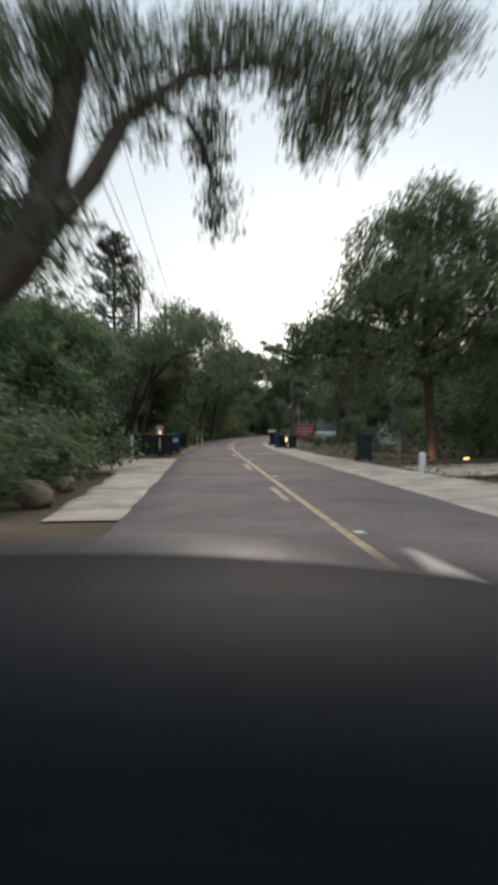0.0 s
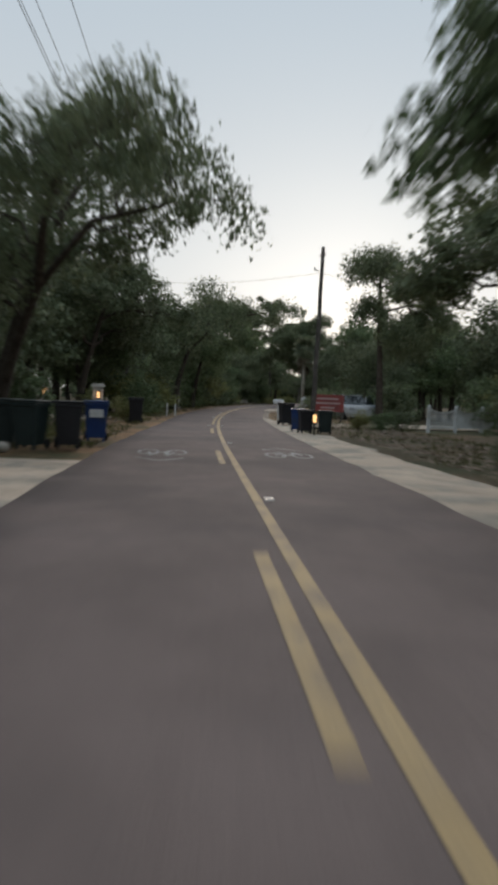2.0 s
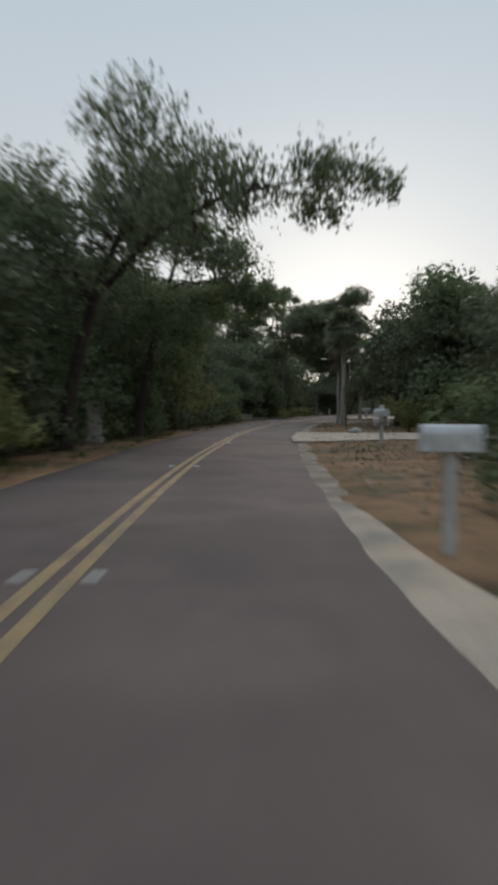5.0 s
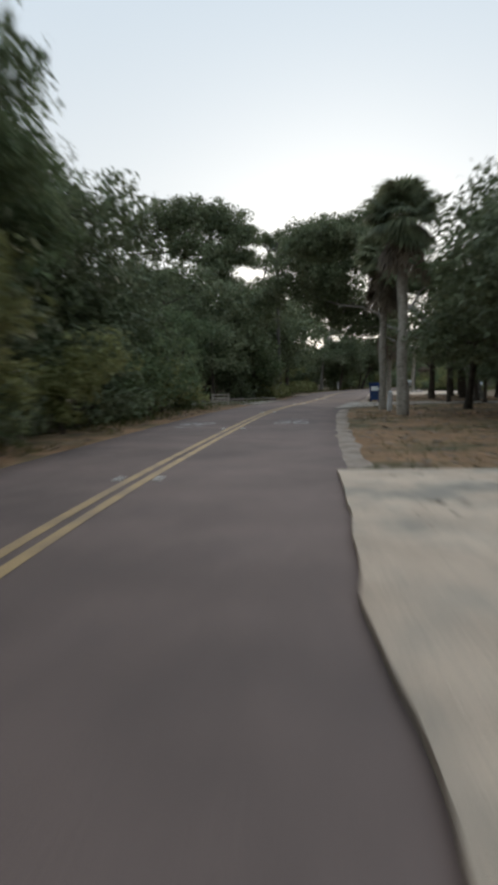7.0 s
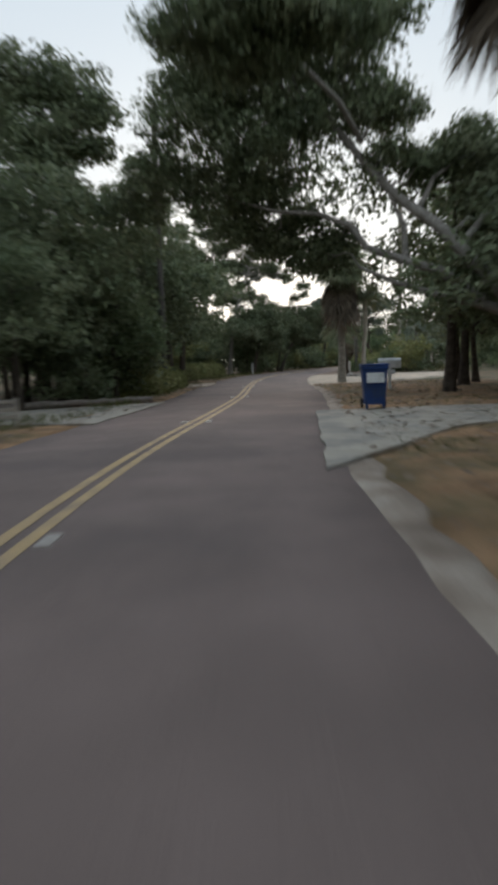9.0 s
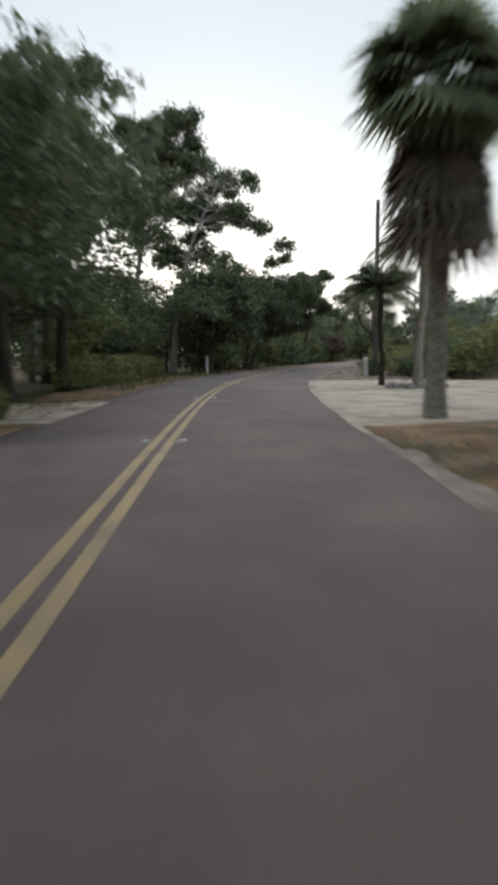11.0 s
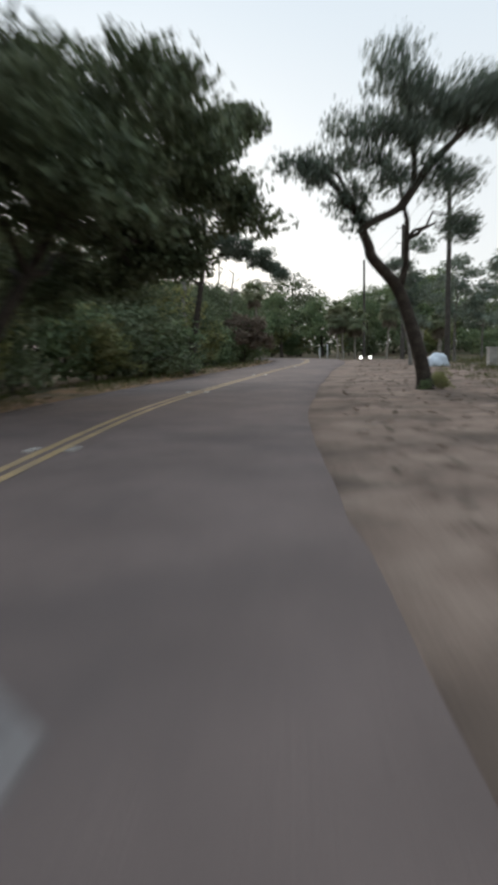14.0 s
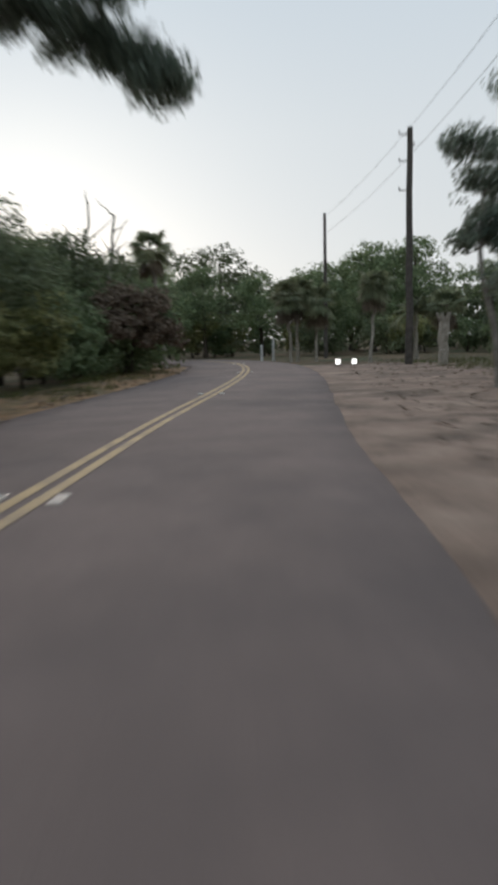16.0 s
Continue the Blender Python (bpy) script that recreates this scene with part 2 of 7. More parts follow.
def tube_arrays(pts, radii, sides=7):
    """Verts and quads of a tapered tube along points."""
    pts = np.array(pts, float)
    radii = np.array(radii, float)
    d = np.gradient(pts, axis=0)
    d /= np.linalg.norm(d, axis=1)[:, None] + 1e-9
    ref = np.where(np.abs(d[:, 2:3]) < 0.9, [[0, 0, 1.0]], [[1.0, 0, 0]])
    a = np.cross(d, ref)
    a /= np.linalg.norm(a, axis=1)[:, None] + 1e-9
    b = np.cross(d, a)
    th = np.linspace(0, 2 * np.pi, sides, endpoint=False)
    ring = np.cos(th)[None, :, None] * a[:, None, :] + np.sin(th)[None, :, None] * b[:, None, :]
    v = (pts[:, None, :] + ring * radii[:, None, None]).reshape(-1, 3)
    n = len(pts)
    i = np.arange(n - 1)[:, None] * sides
    j = np.arange(sides)[None, :]
    q = np.stack([i + j, i + (j + 1) % sides, i + sides + (j + 1) % sides, i + sides + j], -1).reshape(-1, 4)
    return v, q


def quads_mesh(name, v, q):
    me = bpy.data.meshes.new(name)
    v = np.ascontiguousarray(v, dtype=np.float32)
    q = np.ascontiguousarray(q, dtype=np.int32)
    me.vertices.add(len(v))
    me.vertices.foreach_set("co", v.ravel())
    me.loops.add(q.size)
    me.loops.foreach_set("vertex_index", q.ravel())
    me.polygons.add(len(q))
    me.polygons.foreach_set("loop_start", np.arange(len(q), dtype=np.int32) * q.shape[1])
    me.update(calc_edges=True)
    return me


def tubes_mesh(name, tubes, sides=7):
    vs, qs, o = [], [], 0
    for pts, radii in tubes:
        v, q = tube_arrays(pts, radii, sides)
        vs.append(v)
        qs.append(q + o)
        o += len(v)
    return quads_mesh(name, np.concatenate(vs), np.concatenate(qs))


def bend(p0, p1, sag=0.0, wob=0.0, n=7, rng=None):
    """A wobbling way from p0 to p1 that rises (sag > 0) or hangs in the middle."""
    p0, p1 = np.array(p0, float), np.array(p1, float)
    t = np.linspace(0, 1, n)[:, None]
    p = p0 + (p1 - p0) * t
    p[:, 2] += sag * 4 * (t * (1 - t))[:, 0]
    if rng is not None and wob:
        w = rng.normal(0, wob, (n, 3)) * (t * (1 - t) * 4)
        p += w
    return p


def leaves_arrays(c, size, rng, aspect=0.45, droop=0.0, fold=0.25, tri=False, out=None):
    """One folded four-cornered leaf at each centre, or a three-cornered one; out: the ways out of its clump, to which leaves turn their faces."""
    n = len(c)
    d = rng.normal(0, 1, (n, 3))
    d[:, 2] -= droop
    if out is not None:
        f = out / (np.linalg.norm(out, axis=1)[:, None] + 1e-9) * 0.9 + rng.normal(0, 0.5, (n, 3)) + (0, 0, 0.45)
        f /= np.linalg.norm(f, axis=1)[:, None] + 1e-9
        d -= f * (f * d).sum(1)[:, None] * (0.9 if droop < 0.5 else 0.5)
    d /= np.linalg.norm(d, axis=1)[:, None]
    s = rng.normal(0, 1, (n, 3)) if out is None else np.cross(f, d)
    s -= d * (s * d).sum(1)[:, None]
    s /= np.linalg.norm(s, axis=1)[:, None] + 1e-9
    nn = np.cross(d, s)
    L = (size * rng.uniform(0.6, 1.35, n))[:, None]
    if tri:
        v = np.stack([c - d * L * 0.5 + s * L * aspect * 0.5, c - d * L * 0.3 - s * L * aspect * 0.6, c + d * L * 0.55], 1).reshape(-1, 3)
        return v, np.arange(n * 3).reshape(n, 3)
    v = np.stack([c - d * L * 0.5, c + s * L * aspect * 0.5 + nn * L * fold * 0.3, c + d * L * 0.5, c - s * L * aspect * 0.5 + nn * L * fold * 0.3], 1).reshape(-1, 3)
    q = np.arange(n * 4).reshape(n, 4)
    return v, q


def clump_points(blobs, n_clumps, per, spread, rng, hang=0.0):
    """Leaf centres: clumps near the skins of the blobs, so that the outline is uneven and gaps stay."""
    w = np.array([b[3] * b[4] + b[3] * b[5] + b[4] * b[5] for b in blobs], float)
    pick = rng.choice(len(blobs), n_clumps, p=w ** 0.75 / (w ** 0.75).sum())
    B = np.array(blobs, float)[pick]
    u = rng.normal(0, 1, (n_clumps, 3))
    u /= np.linalg.norm(u, axis=1)[:, None]
    u[:, 2] = np.where(u[:, 2] < -0.35, -u[:, 2] * rng.uniform(-0.6, 1, n_clumps), u[:, 2])
    r = rng.uniform(0.35, 1.22, n_clumps) ** 0.7
    cc = B[:, :3] + u * B[:, 3:6] * r[:, None]
    g = rng.normal(0, 1, (n_clumps, per, 3))
    g *= np.minimum(1, 1.5 / (np.linalg.norm(g, axis=2)[:, :, None] + 1e-9))
    g *= spread * rng.uniform(0.55, 1.35, (n_clumps, 1, 1))
    g[:, :, 2] *= 0.7
    if hang:
        h = rng.uniform(0, hang, (n_clumps, per))
        g[:, :, :2] *= (1 - 0.55 * h / max(hang, 1e-6))[:, :, None]
        g[:, :, 2] -= h
    return cc, (cc[:, None, :] + g).reshape(-1, 3)


def build_tree(name, label, at, trunk, blobs, clumps, per, leaf, bark=None, leafmat=None, spread=0.45, seed=1, r0=0.22, hang=0.0, droop=0.0,
               aspect=0.45, rz=0.0, category="tree", group="", extra=(), twigs=0.35, tri=False):
    """A tree: a tapered trunk along the given points, limbs out to the clumps, a crown of many leaves."""
    rng = np.random.default_rng(seed)
    t = thing(name, label, category, at, group, rz)
    trunk = np.array(trunk, float)
    k = np.linspace(0, 1, len(trunk))
    kk = np.linspace(0, 1, 4 * len(trunk))
    way = np.stack([np.interp(kk, k, trunk[:, i]) for i in range(3)], 1)
    for _ in range(2):
        way[1:-1] = (way[:-2] + way[1:-1] * 2 + way[2:]) / 4
    rad = r0 * (1 - 0.72 * kk)
    rad[0] *= 1.45
    rad[1] *= 1.12
    way[0, 2] -= 0.12
    link_mesh("trunk", tubes_mesh("trunk", [(way, rad)], 9), bark or M_BARK, t, smooth=True)
    cc, pts = clump_points(blobs, clumps, per, spread, rng, hang)
    small = []
    low = len(way) // 3
    wood, wood_r = [way[low:]], [rad[low:]]
    for p, r in extra:
        kx = np.linspace(0, 1, 5 * len(p))
        k0 = np.linspace(0, 1, len(p))
        wood.append(np.stack([np.interp(kx, k0, np.array(p, float)[:, i]) for i in range(3)], 1))
        wood_r.append(np.interp(kx, k0, r))
    wood, wood_r = np.concatenate(wood), np.concatenate(wood_r)
    for b in blobs:
        target = np.array(b[:3], float)
        d0 = np.linalg.norm(wood - target, axis=1) + 0.6 * np.maximum(0, wood[:, 2] - target[2] + 0.4)
        i = int(np.argmin(d0))
        rr = min(wood_r[i] * 0.7, 0.02 + 0.028 * np.linalg.norm(target - wood[i]))
        p = bend(wood[i], target, 0.12 * np.linalg.norm(target - wood[i]), 0.10 * min(1.6, np.linalg.norm(target - wood[i])), 7, rng)
        link_mesh("limb", tubes_mesh("limb", [(p, np.linspace(rr, rr * 0.3, 7))], 6), bark or M_BARK, t, smooth=True)
        d = np.linalg.norm(cc - target, axis=1)
        for j in np.argsort(d)[: int(len(cc) / len(blobs) * twigs)]:
            s = p[rng.integers(3, 7)]
            small.append((bend(s, cc[j], 0.05, 0.08, 4, rng), np.linspace(rr * 0.32, 0.012, 4)))
    for p, r in extra:
        link_mesh("limb", tubes_mesh("limb", [(np.array(p, float), np.array(r, float))], 7), bark or M_BARK, t, smooth=True)
    if small:
        tagged(link_mesh("twigs", tubes_mesh("twigs", small, 4), bark or M_BARK, t), kind="stuff")
    v, q = leaves_arrays(pts, leaf, rng, aspect, droop, tri=tri, out=pts - np.repeat(cc, per, 0))
    link_mesh("crown", quads_mesh("crown", v, q), leafmat or M_LEAF_MID, t)
    return t


# ---- the road's line ----
CENTRE = np.array([(0, -80), (0, -30), (0, 0), (0, 20), (0.05, 40), (0.35, 52), (0.9, 62), (1.65, 71), (2.5, 78.4), (3.6, 87), (4.7, 93.5),
                   (5.8, 99.5), (7.45, 108), (9.2, 115.2), (11.7, 123.4), (13.9, 131), (16.0, 139.5), (18.2, 148), (20.5, 155.8), (23.5, 164.3),
                   (26.4, 171), (30.1, 179.2), (33.8, 186.8), (38.4, 194.4), (42.5, 200.8), (46.0, 206.4), (50.4, 213), (54.6, 219.6), (58.2, 226),
                   (61.2, 232.5), (62.8, 239), (62.6, 246), (60.0, 253), (55.0, 259), (48, 263.5), (38, 267), (24, 269), (5, 270)], float)


def dense_line(p, step=0.8):
    """Points every step metres along a smooth line through p, with their right-hand normals."""
    out = []
    q = np.vstack([2 * p[0] - p[1], p, 2 * p[-1] - p[-2]])
    for i in range(1, len(q) - 2):
        n = max(2, int(np.linalg.norm(q[i + 1] - q[i]) / step))
        t = np.linspace(0, 1, n, endpoint=False)[:, None]
        a, b, c, d = q[i - 1], q[i], q[i + 1], q[i + 2]
        out.append(0.5 * (2 * b + (c - a) * t + (2 * a - 5 * b + 4 * c - d) * t ** 2 + (3 * b - a - 3 * c + d) * t ** 3))
    out = np.vstack(out + [p[-1:]])
    for _ in range(6):
        out[1:-1] = (out[:-2] + 2 * out[1:-1] + out[2:]) / 4
    d = np.gradient(out, axis=0)
    d /= np.linalg.norm(d, axis=1)[:, None]
    return out, np.stack([d[:, 1], -d[:, 0]], 1)


ROAD, NORMAL = dense_line(CENTRE)
FIRST_TURN = int(np.argmax(ROAD[:, 1] > 236))


def beside(y, off):
    """The place at the road's y, off metres to the right of the centre line."""
    yy = ROAD[:FIRST_TURN, 1]
    c = np.array([np.interp(y, yy, ROAD[:FIRST_TURN, 0]), y])
    n = np.array([np.interp(y, yy, NORMAL[:FIRST_TURN, 0]), np.interp(y, yy, NORMAL[:FIRST_TURN, 1])])
    n /= np.linalg.norm(n)
    return c + n * off


def heading(y):
    n = beside(y, 1) - beside(y, 0)
    return math.degrees(math.atan2(n[1], n[0]))


def left_edge(y):
    return -np.interp(y, [0, 36, 50, 75, 100, 130, 170, 195, 215], [2.8, 2.75, 2.3, 2.55, 2.6, 2.7, 3.2, 3.1, 3.0])


def right_edge(y):
    return np.interp(y, [0, 30, 60, 85, 115, 155, 190, 205, 225], [2.65, 2.55, 2.5, 2.75, 2.85, 3.3, 3.4, 3.0, 2.9])


def wobble(x, s=1.0):
    return noise.noise(Vector((x * 0.9, s * 7.3, 0.2))) * 0.6 + noise.noise(Vector((x * 2.7, s * 3.1, 5.2))) * 0.4


def ribbon(name, i0, i1, inner, outer, z, material, cols=6, rough=(0.0, 0.0), crown=0.0, depth=0.0, parent=None, seed=1.0, bumpy=0.0):
    """A strip along the road between two offsets (functions of y), with uneven edges."""
    v, q = [], []
    for i in range(i0, i1):
        y = ROAD[i, 1]
        a = inner(y) + rough[0] * wobble(i * 0.8, seed)
        b = outer(y) + rough[1] * wobble(i * 0.8, seed + 1.7)
        for k in range(-1, cols + 2):
            f = min(1, max(0, k / cols))
            o = a + (b - a) * f + (0.05 if k > cols else -0.05 if k < 0 else 0)
            p = ROAD[i] + NORMAL[i] * o
            e = min(1, min(i - i0, i1 - 1 - i) / 4)
            zz = z - 0.05 * (1 - e) + e * (crown * (1 - (2 * f - 1) ** 2) + bumpy * noise.noise(Vector((p[0] * 1.3, p[1] * 1.3, seed))))
            v.append((p[0], p[1], zz - (depth + 0.05 if k < 0 or k > cols else 0)))
    cols += 2
    w = cols + 1
    for i in range(i1 - i0 - 1):
        for k in range(cols):
            q.append((i * w + k, i * w + k + 1, (i + 1) * w + k + 1, (i + 1) * w + k))
    ob = link_mesh(name, quads_mesh(name, np.array(v), np.array(q)), material, parent, smooth=True)
    return ob


def idx(y):
    return int(np.argmin(np.abs(ROAD[:FIRST_TURN, 1] - y)))


def setting(ob, label, category):
    return tagged(ob, label, category, kind="structure")


# ---- ground ----
gx = np.concatenate([np.linspace(-2600, -90, 14), np.arange(-80, 150, 2.0), np.linspace(160, 2600, 14)])
gy = np.concatenate([np.linspace(-2600, -90, 12), np.arange(-80, 320, 2.0), np.linspace(330, 2600, 14)])
GX, GY = np.meshgrid(gx, gy)
road_xy = ROAD[::3]
near = np.full(GX.shape, 1e9)
for p in road_xy:
    near = np.minimum(near, (GX - p[0]) ** 2 + (GY - p[1]) ** 2)
near = np.sqrt(near)
GZ = np.array([[noise.noise(Vector((x * 0.11, y * 0.11, 3.0))) for x in gx] for y in gy])
GZ = np.where(near < 300, GZ, 0) * np.clip((near - 9) / 14, 0, 1) * 0.22 - 0.09
nx, ny = len(gx), len(gy)
ii = (np.arange(ny - 1)[:, None] * nx + np.arange(nx - 1)[None, :]).ravel()
ground = link_mesh("ground", quads_mesh("ground", np.stack([GX.ravel(), GY.ravel(), GZ.ravel()], 1), np.stack([ii, ii + 1, ii + nx + 1, ii + nx], 1)), M_GROUND, smooth=True)
setting(ground, "flat ground of leaf litter and thin grass under the trees", "ground")

# ---- road ----
N = len(ROAD)
road = ribbon("road", 0, N, left_edge, right_edge, 0.0, M_ASPHALT, 8, (0.10, 0.10), 0.03, 0.06)
setting(road, "worn grey-brown asphalt lane road with a yellow centre line", "road")


def line_strip(name, i0, i1, off, width, z, material, parent):
    v, q = [], []
    for i in range(i0, i1):
        for s in (-0.5, 0.5):
            o = off + s * width + 0.006 * wobble(i * 1.3 + s, 4 + off)
            p = ROAD[i] + NORMAL[i] * o
            f = (o - left_edge(ROAD[i, 1])) / (right_edge(ROAD[i, 1]) - left_edge(ROAD[i, 1]))
            v.append((p[0], p[1], z + 0.03 * (1 - (2 * f - 1) ** 2)))
    for k in range(i1 - i0 - 1):
        q.append((2 * k, 2 * k + 1, 2 * k + 3, 2 * k + 2))
    return link_mesh(name, quads_mesh(name, np.array(v), np.array(q)), material, parent)


line_strip("yellow_line", 0, N, 0.10, 0.12, 0.006, M_YELLOW, road)
line_strip("yellow_line", idx(50.5), N, -0.12, 0.12, 0.006, M_YELLOW, road)
yd = 2.2
while yd < 47:
    line_strip("yellow_dash", idx(yd), idx(yd) + 5, -0.14, 0.12, 0.006, M_YELLOW, road)
    yd += 10.3

# reflective studs beside the centre line
bm = bmesh.new()
box(bm, 0, 0, 0.012, 0.12, 0.10, 0.024, 0.008)
stud_me = bpy.data.meshes.new("road_stud")
bm.to_mesh(stud_me)
bm.free()
stud_me.materials.append(M_STUD)
for k, ys in enumerate(np.arange(8.6, 232, 10.15)):
    for side in ((0.26,) if ys < 42 else (0.26, -0.28)):
        p = beside(ys, side)
        s = new("road_stud", stud_me)
        s.matrix_world = pose(p[0], p[1], 0.028, 0, 0, heading(ys))
        s.parent = road


# bicycle stencils with a chevron
def bike_stencil(y, off, flip):
    t = new("bicycle_stencil")
    p = beside(y, off)
    t.matrix_world = pose(p[0], p[1], 0.032, 0, 0, heading(y) + (180 if flip else 0))
    setting(t, "worn white bicycle symbol painted on the lane", "road marking")

    def ring(cx, cy, r, w, sx=1.0):
        th = np.linspace(0, 2 * np.pi, 29)
        v = np.concatenate([np.stack([0.75 * (cx + np.cos(th) * (r - w / 2) * sx), cy + np.sin(th) * (r - w / 2) * 2.1, 0 * th], 1),
                            np.stack([0.75 * (cx + np.cos(th) * (r + w / 2) * sx), cy + np.sin(th) * (r + w / 2) * 2.1, 0 * th], 1)])
        q = np.array([(i, i + 29, i + 30, i + 1) for i in range(28)])
        link_mesh("wheel_ring", quads_mesh("wheel_ring", v, q), M_ROADWHITE, t)

    def bar(a, b, w=0.07):
        a, b = np.array(a, float) * (0.75, 1), np.array(b, float) * (0.75, 1)
        d = (b - a) / np.linalg.norm(b - a)
        n = np.array([-d[1], d[0]]) * w / 2
        v = np.array([(*(a - n), 0.001), (*(a + n), 0.001), (*(b + n), 0.001), (*(b - n), 0.001)])
        link_mesh("frame_bar", quads_mesh("frame_bar", v, np.array([(0, 1, 2, 3)])), M_ROADWHITE, t)

    ring(-0.40, -0.25, 0.27, 0.09)
    ring(0.40, -0.25, 0.27, 0.09)
    for a, b in (((-0.40, -0.25), (-0.05, -0.3)), ((-0.05, -0.3), (0.28, 0.45)), ((-0.40, -0.25), (-0.15, 0.45)), ((-0.15, 0.45), (0.28, 0.45)),
                 ((-0.05, -0.3), (-0.20, 0.65)), ((0.40, -0.25), (0.24, 0.75)), ((0.24, 0.75), (0.42, 0.8)), ((-0.30, 0.66), (-0.08, 0.66))):
        bar(a, b)
    bar((-0.62, 1.15), (0.0, 1.75), 0.11)
    bar((0.0, 1.75), (0.62, 1.15), 0.11)


for y, off, flip in ((35.4, -1.35, True), (36.0, 1.4, False), (102.2, -1.45, True), (102.8, 1.45, False), (174.5, -1.6, True), (173.6, 1.55, False)):
    bike_stencil(y, off, flip)

# ---- verges and driveways ----
setting(ribbon("shell_verge", idx(-30), idx(49), lambda y: right_edge(y) - 0.15, lambda y: right_edge(y) + np.interp(y, [0, 14, 24, 33, 40, 45, 47.5], [2.4, 2.6, 2.0, 1.6, 1.55, 1.5, 1.0]),
               -0.012, M_SHELL, 8, (0.0, 0.45), 0.02, 0.05, seed=2, bumpy=0.02), "pale crushed shell verge beside the road", "verge")
setting(ribbon("shell_driveway", idx(10.8), idx(34.6), lambda y: left_edge(y) - np.interp(y, [10, 12, 18, 23, 25, 34.5], [1.3, 1.3, 1.3, 1.6, 3.6, 3.8]), lambda y: left_edge(y) + 0.15,
               -0.012, M_SHELL, 8, (0.3, 0.0), 0.02, 0.05, seed=3, bumpy=0.02), "pale crushed shell driveway apron", "driveway")
setting(ribbon("shell_verge", idx(47.5), idx(66), lambda y: right_edge(y) - 0.15, lambda y: right_edge(y) + np.interp(y, [47, 50, 57, 66], [0.5, 1.1, 0.7, 0.15]),
               -0.012, M_SHELL, 5, (0.0, 0.3), 0.015, 0.05, seed=4, bumpy=0.02), "thin strip of pale shell gravel beside the road", "verge")
setting(ribbon("sandy_verge", idx(62), idx(143), lambda y: right_edge(y) - 0.15, lambda y: right_edge(y) + 0.38, -0.014, M_EDGE, 4, (0.0, 0.30), 0.01, 0.05, seed=5, bumpy=0.02),
        "narrow sandy edge beside the asphalt", "verge")
setting(ribbon("litter_verge", idx(60), idx(146), lambda y: right_edge(y) + 0.2, lambda y: right_edge(y) + np.interp(y, [60, 80, 100, 146], [5, 8, 9, 9]), -0.03, M_LITTER, 10, (0.2, 1.0),
               0.035, 0.05, seed=6, bumpy=0.05), "verge covered with brown leaf litter", "verge")
setting(ribbon("litter_verge", idx(34.5), idx(235), lambda y: left_edge(y) - 2.6, lambda y: left_edge(y) + 0.12, -0.03, M_LITTER, 6, (0.8, 0.06), 0.05, 0.05, seed=7, bumpy=0.06),
        "strip of brown leaf litter along the road's edge", "verge")
setting(ribbon("sand_apron", idx(142), idx(166.4), lambda y: right_edge(y) - 0.15, lambda y: right_edge(y) + np.interp(y, [143, 147, 152, 161, 167], [2, 6, 9, 11, 11]), -0.012, M_SHELL, 12,
               (0.0, 0.8), 0.02, 0.05, seed=8, bumpy=0.03), "wide pale sand and shell driveway apron", "driveway")
setting(ribbon("dirt_verge", idx(164.4), idx(231), lambda y: right_edge(y) - 0.15, lambda y: right_edge(y) + np.interp(y, [164, 168, 190, 231], [5.5, 7, 8.5, 7]), -0.016, M_DIRTSAND, 14,
               (0.0, 1.2), 0.03, 0.05, seed=9, bumpy=0.03), "bare sandy dirt verge with patches of shell", "verge")


def drive(name, label, pts, z, material, seed):
    """A driveway surface from its outline, with uneven edges."""
    out = []
    n = len(pts)
    for i in range(n):
        a, b = np.array(pts[i]), np.array(pts[(i + 1) % n])
        m = max(2, int(np.linalg.norm(b - a) / 0.5))
        for k in range(m):
            p = a + (b - a) * k / m
            out.append((p[0] + 0.12 * wobble(p[1] * 1.3, seed), p[1] + 0.12 * wobble(p[0] * 1.3, seed + 2), z))
    bm = bmesh.new()
    f = bm.faces.new([bm.verts.new(p) for p in out])
    bmesh.ops.triangulate(bm, faces=[f])
    e = bmesh.ops.extrude_face_region(bm, geom=bm.faces[:])
    bmesh.ops.translate(bm, vec=(0, 0, -0.06), verts=[g for g in e["geom"] if isinstance(g, bmesh.types.BMVert)])
    bmesh.ops.recalc_face_normals(bm, faces=bm.faces[:])
    return setting(part(name, bm, material), label, "driveway")


drive("driveway", "pale shell driveway between brown litter", [tuple(beside(80.5, 2.5)), tuple(beside(84.5, 2.5)), tuple(beside(90.5, 2.62)), (11.5, 89.5), (20, 87.5), (34, 86), (34, 82), (20, 82.6), (10, 82.2)], 0.064, M_SHELL, 1)
drive("driveway", "pale concrete driveway", [tuple(beside(113.2, 2.58)), tuple(beside(122.6, 2.58)), (17.5, 121.4), (30, 117), (30, 114), (18, 117.6), (15, 116.6)], 0.042, M_CONC, 2)
drive("driveway", "pale concrete driveway under the trees", [tuple(beside(120.5, -2.4)), tuple(beside(128.6, -2.4)), (6, 127.6), (-6, 126.5), (-6, 123.5), (4, 123.6)], 0.035, M_CONC, 3)
drive("driveway", "pale shell driveway on the far side of the hedge", [tuple(beside(143.5, -2.5)), tuple(beside(149.5, -2.5)), (8, 152), (8, 147)], 0.035, M_SHELL, 4)
drive("driveway", "pale shell driveway behind the bins", [(3.6, 52.5), (3.6, 56.6), (12, 60), (30, 62), (30, 58), (12, 55)], 0.02, M_SHELL, 5)
drive("driveway", "pale shell drive under the large tree", [(4.8, 18.5), (4.8, 23.5), (14, 26.5), (30, 28), (30, 24), (14, 22)], 0.02, M_SHELL, 6)
